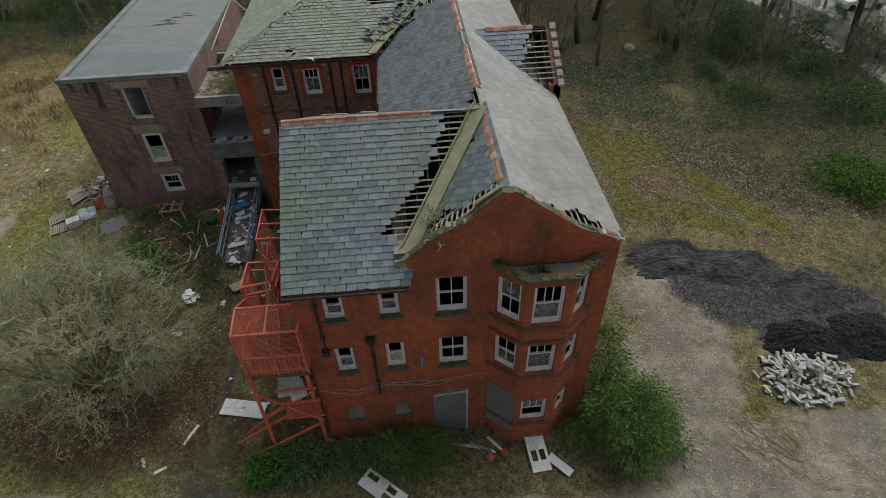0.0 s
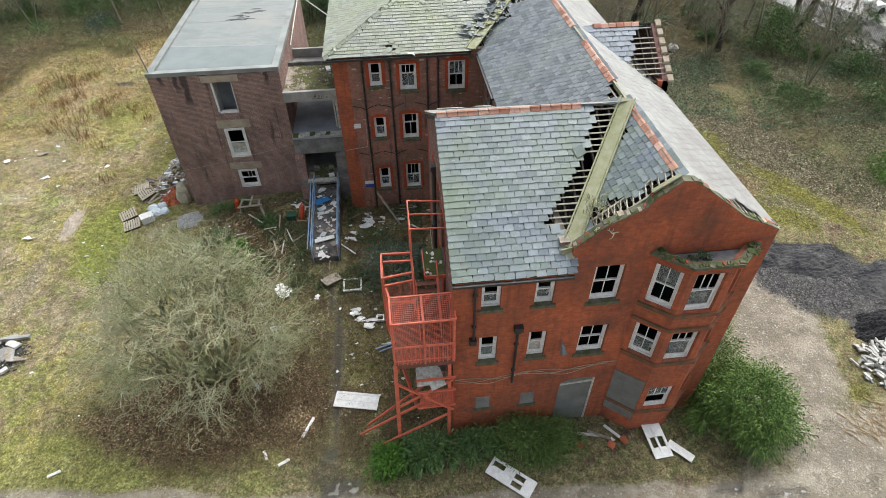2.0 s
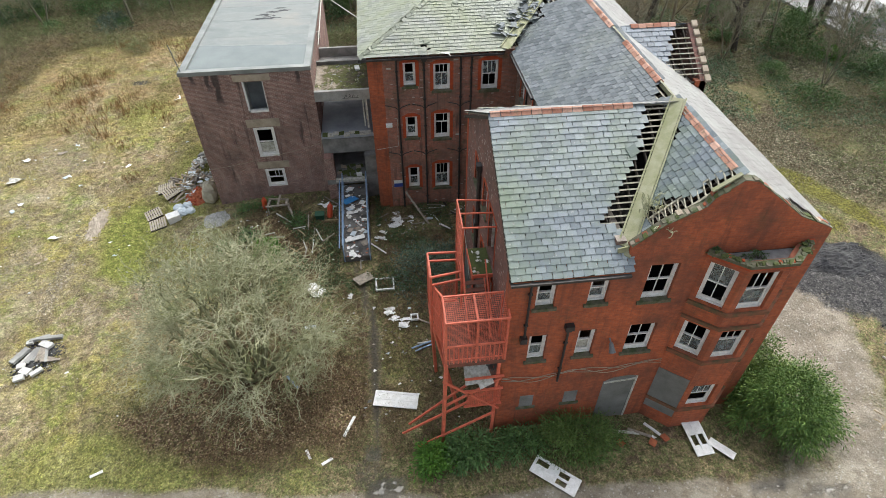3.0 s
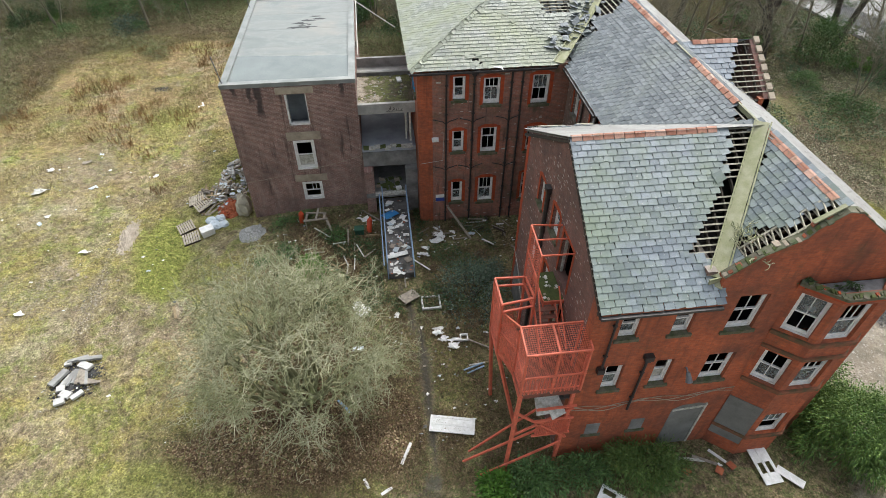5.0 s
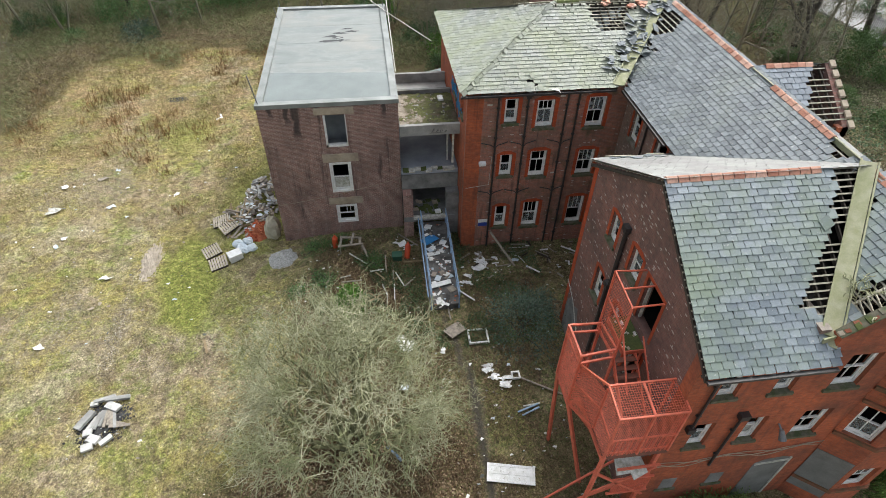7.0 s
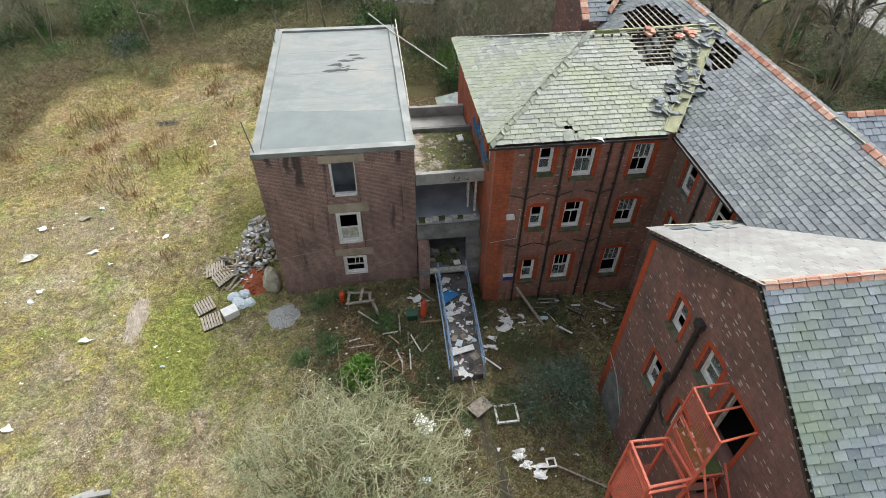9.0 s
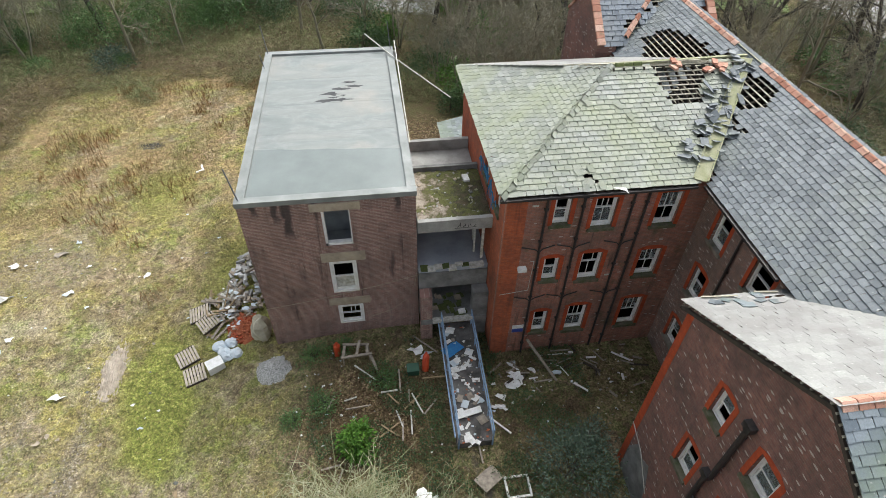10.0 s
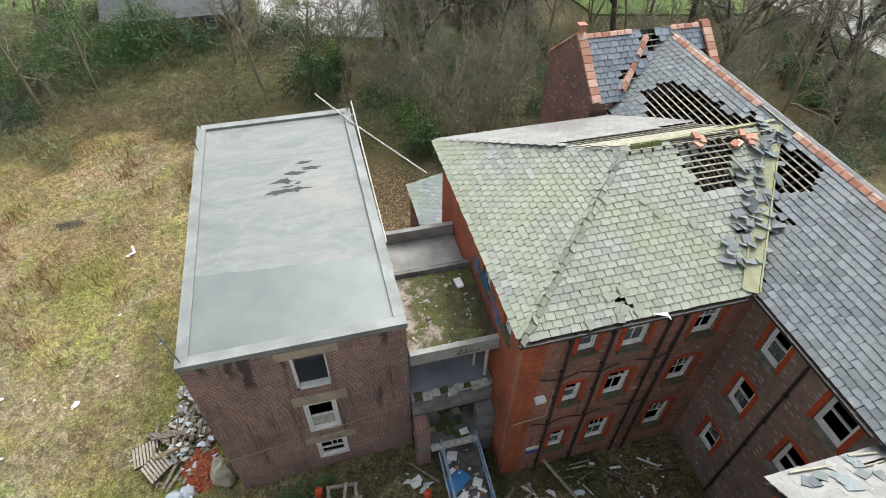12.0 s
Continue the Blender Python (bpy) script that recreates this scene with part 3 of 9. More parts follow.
    col = mix_of(nt, 0.6, col, ramp_of(nt, n3, [(0.28, 0.45), (0.72, 1.5)]), "MULTIPLY")
    plan_col = mix_of(nt, ramp_of(nt, clump, [(0.45, 0.0), (0.6, 0.8)]), ramp_of(nt, gs.outputs[0], [(0.0, (0.022, 0.022, 0.024)), (0.7, (0.06, 0.058, 0.057)), (1.0, (0.15, 0.145, 0.14))]), ramp_of(nt, gs.outputs[1], [(0.0, (0.06, 0.057, 0.053)), (0.8, (0.13, 0.123, 0.115)), (1.0, (0.26, 0.25, 0.235))]))
    col = mix_of(nt, edge(fc.outputs["Alpha"]), col, plan_col)
    wet = ramp_of(nt, math_of(nt, "ADD", sc.outputs[2], math_of(nt, "MULTIPLY", math_of(nt, "SUBTRACT", math_of(nt, "ADD", n1, clump), 1.0), 1.6)), [(0.35, 0.0), (1.05, 1.0)])
    col = mix_of(nt, math_of(nt, "MULTIPLY", wet, 0.7), col, (0.12, 0.108, 0.09))
    nt.links.new(col, bs.inputs["Base Color"])
    nt.links.new(ramp_of(nt, wet, [(0.0, 0.12), (1.0, 0.5)]), bs.inputs["Specular IOR Level"])
    nt.links.new(ramp_of(nt, wet, [(0.0, 0.95), (0.5, 0.5), (1.0, 0.2)]), bs.inputs["Roughness"])
    bump_of(nt, bs, math_of(nt, "MULTIPLY", math_of(nt, "ADD", math_of(nt, "ADD", tuft, n2), clump), math_of(nt, "SUBTRACT", 1.0, wet)), 1.0, 0.07)
    me.materials.append(mat)
    ob = new("ground", me)
    return tagged(ob, "rough ground of dry grass, leaf litter, mud and broken asphalt", "ground", kind="structure")


build_ground()


# ---- walls, windows and roofs ----
class Face:
    """A wall's outer plane: o its left foot seen from outside, d along it, n out of it."""

    def __init__(self, o, d, n):
        self.o, self.d, self.n = Vector((*o, 0)), Vector((*d, 0)).normalized(), Vector((*n, 0)).normalized()

    def at(self, u, depth, z):
        return self.o + self.d * u - self.n * depth + Vector((0, 0, z))


def wall_mesh(face, u0, u1, z0, z1, thick, holes, top=None):
    """A wall with openings that go through it. top: a list of (u, z) for the upper edge, in place of z1."""
    m = M()
    if top:
        z1 = min(z for _, z in top)
    us = sorted({u0, u1, *[h[0] for h in holes], *[h[1] for h in holes]})
    zs = sorted({z0, z1, *[h[2] for h in holes if h[2] < z1], *[min(h[3], z1) for h in holes]})
    us, zs = [u for u in us if u0 <= u <= u1], [z for z in zs if z0 <= z <= z1]
    solid = {}
    for i in range(len(us) - 1):
        for j in range(len(zs) - 1):
            cu, cz = (us[i] + us[i + 1]) / 2, (zs[j] + zs[j + 1]) / 2
            solid[i, j] = not any(h[0] < cu < h[1] and h[2] < cz < h[3] for h in holes)

    def quad(a, b, c, d):
        m.add([face.at(*a), face.at(*b), face.at(*c), face.at(*d)], [(0, 1, 2, 3)])

    for (i, j), full in solid.items():
        if not full:
            continue
        a, b, c, e = us[i], us[i + 1], zs[j], zs[j + 1]
        quad((a, 0, c), (b, 0, c), (b, 0, e), (a, 0, e))
        quad((b, thick, c), (a, thick, c), (a, thick, e), (b, thick, e))
        if not solid.get((i - 1, j)):
            quad((a, thick, c), (a, 0, c), (a, 0, e), (a, thick, e))
        if not solid.get((i + 1, j)):
            quad((b, 0, c), (b, thick, c), (b, thick, e), (b, 0, e))
        if not solid.get((i, j - 1)):
            quad((a, thick, c), (b, thick, c), (b, 0, c), (a, 0, c))
        if not solid.get((i, j + 1)) and not (top and j == len(zs) - 2):
            quad((a, 0, e), (b, 0, e), (b, thick, e), (a, thick, e))
    if top:
        poly = [(u0, z1)] + [p for p in top if p[1] > z1 or u0 < p[0] < u1] + [(u1, z1)]
        clean = []
        for p in poly:
            if not clean or (abs(p[0] - clean[-1][0]) > 1e-4 or abs(p[1] - clean[-1][1]) > 1e-4):
                clean.append(p)
        n = len(clean)
        m.add([face.at(u, 0, z) for u, z in clean] + [face.at(u, thick, z) for u, z in clean],
              [tuple(range(n - 1, -1, -1)), tuple(range(n, 2 * n))] + [(i, i + 1, i + 1 + n, i + n) for i in range(n - 1)])
    return m


def fbox(m, face, u0, u1, d0, d1, z0, z1):
    p, q = face.at((u0 + u1) / 2, (d0 + d1) / 2, (z0 + z1) / 2), face
    return m.obox(p, q.d * (u1 - u0) / 2, q.n * (d1 - d0) / 2, Vector((0, 0, (z1 - z0) / 2)))


def glass_mat():
    mat, nt, b = nodes_of("old_window_glass")
    b.inputs["Base Color"].default_value = (0.55, 0.6, 0.6, 1)
    b.inputs["Roughness"].default_value = 0.12
    b.inputs["Transmission Weight"].default_value = 0.85
    b.inputs["IOR"].default_value = 1.45
    nt.links.new(ramp_of(nt, noise_of(nt, 3, 4), [(0.3, 0.05), (0.7, 0.35)]), b.inputs["Roughness"])
    return mat


GLASS = glass_mat()


def window(house, face, u0, u1, z0, z1, bars=(1, 1), broken=0.4, surround=None, sill=SILL, frame_mat=PAINT, set_in=0.13, label="", seg=True, low_board=False, fw=0.075):
    """A white sash window in an opening, with its sill and rubbed-brick surround."""
    rng = random.Random(int(1000 * abs(u0 + 3 * z0 + 7 * face.o.x)))
    m, w = M(), fw
    for a, b, c, e in ((u0, u0 + w, z0, z1), (u1 - w, u1, z0, z1), (u0 + w, u1 - w, z0, z0 + w), (u0 + w, u1 - w, z1 - w, z1)):
        fbox(m, face, a, b, set_in, set_in + 0.10, c, e)
    win = part("window", m, frame_mat, house, label or "white painted timber sash window, weathered, panes broken")
    mid = z0 + (z1 - z0) * (0.5 if rng.random() < 0.7 else 0.6)
    for k, (c, e, dep) in enumerate(((mid, z1 - w, set_in + 0.015), (z0 + w, mid + 0.05, set_in + 0.055))):
        s, r = M(), 0.05
        for a, b, g, h in ((u0 + w, u0 + w + r, c, e), (u1 - w - r, u1 - w, c, e), (u0 + w + r, u1 - w - r, c, c + r * (2.6 if k else 1)), (u0 + w + r, u1 - w - r, e - r, e)):
            fbox(s, face, a, b, dep, dep + 0.04, g, h)
        nb = bars[k]
        for i in range(nb):
            if rng.random() < 0.92:
                u = u0 + w + r + (u1 - u0 - 2 * w - 2 * r) * (i + 1) / (nb + 1)
                fbox(s, face, u - 0.016, u + 0.016, dep + 0.005, dep + 0.035, c + r, e - r)
        sash = part("sash", s, frame_mat, win)
        if rng.random() > broken:
            g = M()
            fbox(g, face, u0 + w + r, u1 - w - r, dep + 0.018, dep + 0.022, c + r, e - r)
            pane = part("pane", g, GLASS, sash)
            pane.visible_shadow = False
    if low_board:
        g = M()
        fbox(g, face, u0 + w, u1 - w, set_in + 0.12, set_in + 0.14, z0 + w, z0 + (z1 - z0) * 0.45)
        part("board", g, PAINT_OLD, win, "pale board behind the lower sash")
    if sill:
        g = M()
        fbox(g, face, u0 - 0.1, u1 + 0.1, -0.08, set_in, z0 - 0.13, z0 + 0.008)
        part("sill", g, sill, win, "mossy stone sill")
    if surround:
        g, s = M(), 0.17
        prof = [(u0 - s, z0 - 0.02), (u0 - s, z1 + 0.05), (u0 + (u1 - u0) * 0.2, z1 + 0.2), (u0 + (u1 - u0) * 0.8, z1 + 0.2), (u1 + s, z1 + 0.05), (u1 + s, z0 - 0.02), (u1, z0 - 0.02), (u1, z1), (u0, z1), (u0, z0 - 0.02)]
        for q in ((0, 1, 8, 9), (1, 2, 3, 4, 7, 8), (4, 5, 6, 7)):
            g.prism([face.at(prof[i][0], -0.012, prof[i][1]) for i in q], -face.n * 0.03)
        part("surround", g, surround, win, "orange rubbed-brick surround")
    return win


def inside(poly, u, v):
    hit, j = False, len(poly) - 1
    for i in range(len(poly)):
        (x1, y1), (x2, y2) = poly[i], poly[j]
        if (y1 > v) != (y2 > v) and u < (x2 - x1) * (v - y1) / (y2 - y1) + x1:
            hit = not hit
        j = i
    return hit


def slope(house, eave_a, eave_b, up, poly, holes=(), gauge=0.27, width=0.33, mats=(SLATE, SLATE_J), singles=300, near=None, ragged=0.0, seed=1, label="", battens=True, lift=0.0, thick=0.011, gap=0.008):
    """A roof slope. eave_a to eave_b run along the eave; up is a point straight up the slope from eave_a. poly and holes are (u, v)
    outlines on the slope; near: (u, v) round which the slates are objects of their own."""
    rng = random.Random(seed)
    a, b = Vector(eave_a), Vector(eave_b)
    U = (b - a).normalized()
    V = Vector(up) - a
    V = (V - U * V.dot(U)).normalized()
    N = U.cross(V).normalized()
    if N.z < 0:
        N = -N
    vmax, umin, umax = max(p[1] for p in poly), min(p[0] for p in poly), max(p[0] for p in poly)
    # eaves plate, rafters and battens
    ends = [u for u in np.arange(umin, umax + 0.01, 0.05) if inside(poly, u, 0.08)] or [umin, umax]
    plate = M()
    plate.bar(a + U * min(ends) + V * 0.1 - N * 0.26, a + U * max(ends) + V * 0.1 - N * 0.26, 0.1, 0.08, N)
    roof = part("roof", plate, RAFTER, house, label or "slated roof slope with slipped and missing slates")
    u = umin + 0.2
    while u < umax:
        vs = [v for v in np.arange(0.05, vmax, 0.1) if inside(poly, u, v)]
        if vs:
            m = M()
            m.bar(a + U * u + V * min(vs) - N * 0.16, a + U * u + V * max(vs) - N * 0.16, 0.05, 0.12, N)
            part("rafter", m, RAFTER, roof)
        u += 0.42
    rows = int(vmax / gauge) + 1
    if battens:
        for r in range(rows):
            v = (r + 0.55) * gauge
            us = [u for u in np.arange(umin, umax, 0.12) if inside(poly, u, v)]
            if us and rng.random() < 0.96:
                m = M()
                m.bar(a + U * min(us) + V * v - N * 0.07, a + U * max(us) + V * v - N * 0.07, 0.05, 0.035, N)
                part("batten", m, BATTEN, roof)
    spots = []
    for r in range(rows):
        v = (r + 0.5) * gauge
        off = (0.5 if r % 2 else 0.0) * width
        run = [u for u in np.arange(umin, umax + 0.01, 0.02) if inside(poly, u, v)]
        if not run:
            continue
        lo, hi = min(run), max(run)
        for c in range(int((umin) / width) - 2, int(umax / width) + 2):
            e0, e1 = max(c * width + off, lo), min((c + 1) * width + off, hi)
            u = (e0 + e1) / 2
            if e1 - e0 < 0.06 or not inside(poly, u, v) or any(inside(h, u + rng.uniform(-ragged, ragged), v + rng.uniform(-ragged, ragged)) for h in holes):
                continue
            if rng.random() < 0.0006:
                continue
            spots.append((u, v, (e1 - e0) / width))
    if near:
        spots.sort(key=lambda s: math.hypot(s[0] - near[0], s[1] - near[1]))
    long = gauge * 1.42
    tilt = math.atan2(thick * 2.2, gauge)
    joined = M()
    shapes = []
    for k in range(4):
        s, w2 = M(), width / 2 - gap
        j = [rng.uniform(-0.006, 0.006) for _ in range(6)]
        c = 0.035 if k == 3 else 0.0
        s.prism([(-w2, -gauge / 2 + j[0], 0), (w2 - c, -gauge / 2 + j[1], 0), (w2, -gauge / 2 + j[1] + c, 0), (w2, long - gauge / 2, 0), (-w2, long - gauge / 2, 0)], (0, 0, thick))
        shapes.append(s)
    meshes = [mesh_from("slate", s, mats[0]) for s in shapes]
    off = BASE[house.name]
    for i, (u, v, part_w) in enumerate(spots):
        k = rng.choice((0, 0, 1, 1, 2, 2, 3))
        yaw = rng.gauss(0, 0.012) if rng.random() < 0.94 else rng.gauss(0, 0.1)
        t = tilt + rng.gauss(0, 0.006)
        p = a + U * (u + rng.gauss(0, 0.004)) + V * (v + rng.gauss(0, 0.006)) + N * (0.015 + lift + rng.uniform(0, 0.006))
        u2 = U * math.cos(yaw) + V * math.sin(yaw)
        v2 = V * math.cos(yaw) - U * math.sin(yaw)
        v3 = (v2 * math.cos(t) - N * math.sin(t)).normalized()
        n3 = u2.cross(v3)
        if n3.z < 0:
            n3 = -n3
        u2 = u2 * part_w
        mat4 = Matrix(((u2.x, v3.x, n3.x, p.x), (u2.y, v3.y, n3.y, p.y), (u2.z, v3.z, n3.z, p.z), (0, 0, 0, 1)))
        if i < singles:
            ob = bpy.data.objects.new("slate", meshes[k])
            scene.collection.objects.link(ob)
            ob.parent = roof
            ob.matrix_basis = Matrix.Translation(-off) @ mat4
        else:
            joined.add([mat4 @ Vector(q) for q in shapes[k].v], shapes[k].f)
    if joined.v:
        part("slating", joined, mats[1], roof, kind="stuff")
    return roof


def ridge_tiles(house, p, q, size=0.4, missing=(), mat=RIDGE, seed=3, label="red clay ridge tiles, some askew"):
    """Clay ridge tiles, each an angled cap."""
    rng = random.Random(seed)
    p, q = Vector(p), Vector(q)
    d = (q - p).normalized()
    side = d.cross(Vector((0, 0, 1))).normalized()
    n = int((q - p).length / size)
    for i in range(n):
        if any(lo <= (i + 0.5) / n <= hi for lo, hi in missing):
            continue
        m, c = M(), p + d * (i + 0.5) * size + Vector((0, 0, rng.uniform(0.0, 0.015)))
        dd = (d + side * rng.gauss(0, 0.02)).normalized()
        sd = dd.cross(Vector((0, 0, 1)))
        w, h, t, hl = 0.17, 0.11, 0.02, size / 2 - 0.014
        prof = [(-w, -h), (-0.05, 0.0), (0.0, 0.025), (0.05, 0.0), (w, -h), (w - t, -h - t), (0.0, -t), (-w + t, -h - t)]
        k = len(prof)
        pts = [c + dd * s * hl + sd * x + Vector((0, 0, z + 0.06)) for s in (-1, 1) for x, z in prof]
        m.add(pts, [(i2, (i2 + 1) % k, (i2 + 1) % k + k, i2 + k) for i2 in range(k)] + [tuple(range(k - 1, -1, -1)), tuple(range(k, 2 * k))])
        part("ridge_tile", m, mat, house, label if i == 0 else "")


def downpipe(house, face, u, z0, z1, hopper=True, r=0.05):
    m = M()
    m.tube([face.at(u, -0.09, z0), face.at(u, -0.09, z1)], r, 8)
    for z in np.arange(z0 + 0.8, z1, 1.6):
        fbox(m, face, u - 0.08, u + 0.08, -0.1, -0.02, z - 0.03, z + 0.03)
    pipe = part("downpipe", m, IRON, house, "black cast-iron downpipe")
    if hopper:
        h = M()
        fbox(h, face, u - 0.16, u + 0.16, -0.22, -0.01, z1 - 0.02, z1 + 0.2)
        fbox(h, face, u - 0.1, u + 0.1, -0.17, -0.01, z1 - 0.14, z1 - 0.02)
        part("hopper", h, IRON, pipe)
    return pipe


def gutter(house, p, q, mat=IRON):
    m = M()
    m.bar(Vector(p) + Vector((0, 0, -0.06)), Vector(q) + Vector((0, 0, -0.06)), 0.12, 0.09)
    return part("gutter", m, mat, house)


# ---- the front wing: gable end to the field, canted bay to the yard ----
WX, FY, RX = -5.75, 11.85, 1.05
front = thing("brick_wing", (0, 14, -1.3), "derelict three-storey red brick wing with a partly stripped slate roof", "building", "hospital ranges")
F_FRONT = Face((WX, FY), (1, 0), (0, -1))


def fu(x):
    return x - WX


GROUND = -1.6
small_a, small_b, big = (fu(-4.82), fu(-4.15)), (fu(-3.0), fu(-2.33)), (fu(-1.08), fu(-0.05))
front_holes = [(*small_a, 6.5, 7.68), (*small_b, 6.5, 7.72), (*big, 6.4, 8.12), (*small_a, 3.52, 4.98), (*small_b, 3.55, 5.04), (*big, 3.48, 5.08)]
gable_top = [(0, 8.55), (fu(-1.95), 8.55), (fu(-1.93), 9.0), (fu(-1.03), 9.83), (fu(0.1), 10.45), (fu(0.25), 10.75), (fu(0.95), 11.33), (fu(1.4), 11.26), (fu(2.6), 10.36), (fu(3.44), 9.72), (fu(4.5), 9.25), (fu(4.75), 9.1)]
bay_hole = (fu(0.75), fu(4.1), -0.9, 8.4)
part("wall", wall_mesh(F_FRONT, 0, fu(4.75), GROUND, 8.5, 0.33, front_holes + [bay_hole], gable_top), BRICK_RED, front, "soot-stained orange-red brick front wall with a gable")
for h in front_holes:
    window(front, F_FRONT, *h, bars=(1, 1) if h[1] - h[0] > 0.8 else (0, 0), broken=0.75, low_board=(h[2] < 5 and h[1] - h[0] < 0.8))
# the stripped top of the gable: mortar bed, broken bricks and moss along the verge
rng = random.Random(4)
for (u1, z1), (u2, z2) in zip(gable_top[2:], gable_top[3:]):
    m = M()
    m.bar(F_FRONT.at(u1, 0.165, z1 + 0.012), F_FRONT.at(u2, 0.165, z2 + 0.012), 0.31, 0.03)
    part("mortar_bed", m, SILL, front, "mossy mortar bed left on the gable")
    n = max(1, int(math.hypot(u2 - u1, z2 - z1) / 0.16))
    for i in range(n):
        t = (i + rng.random()) / n
        if rng.random() < 0.85:
            m = M().obox(F_FRONT.at(u1 + (u2 - u1) * t, 0.17 + rng.uniform(-0.1, 0.1), z1 + (z2 - z1) * t + 0.03), Vector((rng.uniform(0.03, 0.1), rng.uniform(-0.02, 0.02), (z2 - z1) / max(0.1, abs(u2 - u1)) * 0.05)), Vector((0, rng.uniform(0.04, 0.12), 0)), Vector((0, 0, rng.uniform(0.012, 0.035))))
            part("coping_brick", m, rng.choice((STONE, SILL, MOSS, MOSS, BRICK_RED, BRICK_RED)), front)
for p, q in (((0.2, 12.1, 10.86), (0.95, 12.1, 11.42)), ((-1.85, 12.1, 9.0), (-0.6, 12.1, 10.1))):
    m = M()
    m.bar(p, q, 0.14, 0.05)
    part("verge_plank", m, TIMBER, front, "mossy plank along the open verge")
# side gable of the wing
F_SIDE = Face((WX, 21.3), (0, -1), (-1, 0))


def su(y):
    return 21.3 - y


side_holes = [(su(18.95), su(18.3), 6.95, 8.2), (su(19.0), su(18.3), 3.8, 5.3), (su(17.0), su(16.2), 7.0, 8.25), (su(17.0), su(16.3), 3.9, 5.3),
              (su(15.6), su(14.45), 6.1, 8.1), (su(15.3), su(14.4), 3.15, 5.2)]
side_top = [(0, 8.75), (su(16.5), 11.36), (su(12.18), 8.72)]
part("wall", wall_mesh(F_SIDE, 0, su(12.18), GROUND, 8.4, 0.33, side_holes, side_top), BRICK_DARK, front, "dark weathered brick gable with pale flecks")
for h in side_holes[:4]:
    window(front, F_SIDE, *h, bars=(0, 0), broken=0.8, surround=BRICK_RUBBED)
for h in side_holes[4:]:
    m = M()
    for a_, b_, c_, e_ in ((h[0], h[0] + 0.07, h[2], h[3]), (h[1] - 0.07, h[1], h[2], h[3]), (h[0], h[1], h[3] - 0.07, h[3])):
        fbox(m, F_SIDE, a_, b_, 0.12, 0.22, c_, e_)
    door = part("door", m, PAINT_OLD, front, "open fire-exit doorway with an old painted frame")
    g, s = M(), 0.14
    for a_, b_, c_, e_ in ((h[0] - s, h[0], h[2], h[3] + s), (h[1], h[1] + s, h[2], h[3] + s), (h[0], h[1], h[3], h[3] + s)):
        fbox(g, F_SIDE, a_, b_, -0.012, 0.02, c_, e_)
    part("surround", g, BRICK_RUBBED, door)
# back and right walls
F_BACK = Face((4.75, 21.3), (-1, 0), (0, 1))
part("wall", wall_mesh(F_BACK, 2.5, 4.75 - WX - 0.33, GROUND, 8.6, 0.33, []), BRICK_DARK, front)
# storey slabs that block light, coloured to look like unlit interior
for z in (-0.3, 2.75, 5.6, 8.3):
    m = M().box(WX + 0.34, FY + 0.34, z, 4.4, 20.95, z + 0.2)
    part("floor", m, ROOM_SHADE, front)
# corner quoins of brighter brick on the gable's back edge
m = M()
fbox(m, F_SIDE, -0.004, 0.3, -0.012, 0.1, GROUND, 8.65)
part("quoin", m, BRICK_RUBBED, front, "orange-red brick corner strip")
m = M()
fbox(m, F_SIDE, su(12.3), su(11.85) + 0.006, -0.012, 0.1, GROUND, 8.45)
part("quoin", m, BRICK_RED, front)

A_EAVE, A_RIDGE_Y, A_RIDGE_Z = (11.44, 8.32), 16.5, 11.42
sl = math.hypot(A_RIDGE_Y - 11.44, A_RIDGE_Z - 8.32)


def av(y):
    return (y - 11.44) / (A_RIDGE_Y - 11.44) * sl


def au(x):
    return x + 5.86


slope(front, (-5.86, 11.44, 8.32), (2, 11.44, 8.32), (-5.86, 16.5, 11.42),
      [(0, 0), (au(-1.8), 0), (au(-1.75), av(12.0)), (au(0.75), av(16.3)), (au(0.95), sl), (0, sl)],
      holes=[[(au(-2.9), av(12.75)), (au(-2.2), av(12.7)), (au(-1.6), av(12.3)), (au(1.2), av(16.6)), (au(-0.25), av(16.6)), (au(-0.55), av(15.6)), (au(-1.2), av(14.6)), (au(-2.05), av(13.6))]],
      gauge=0.225, width=0.335, singles=300, near=(2.3, 3.0), ragged=0.1, seed=11, label="grey-green slate roof slope with a stripped valley")
ridge_tiles(front, (-5.8, 16.5, 11.4), (-0.55, 16.5, 11.4), 0.36, seed=5)
gutter(front, (-5.86, 11.38, 8.28), (-1.95, 11.38, 8.28))
# rear slope of the wing, its sky sheen painted as pale slate
rs = math.hypot(21.7 - 16.5, 11.42 - 8.65)
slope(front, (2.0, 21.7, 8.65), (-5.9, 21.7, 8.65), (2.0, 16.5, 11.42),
      [(4.6, 0), (7.9, 0), (7.9, rs), (1.0, rs), (1.15, rs - 0.3)], holes=[[(6.6, 0.25), (7.2, 0.2), (7.15, 0.5), (6.7, 0.5)], [(5.0, 0.3), (5.5, 0.3), (5.5, 0.6), (5.0, 0.55)]], gauge=0.28, width=0.36, mats=(SLATE_SHEEN, SLATE_SHEEN_J), thick=0.004, gap=0.003, singles=120, near=(6.5, 2.5), seed=12,
      label="slate slope with torn eaves, sky sheen painted pale")
rng = random.Random(36)
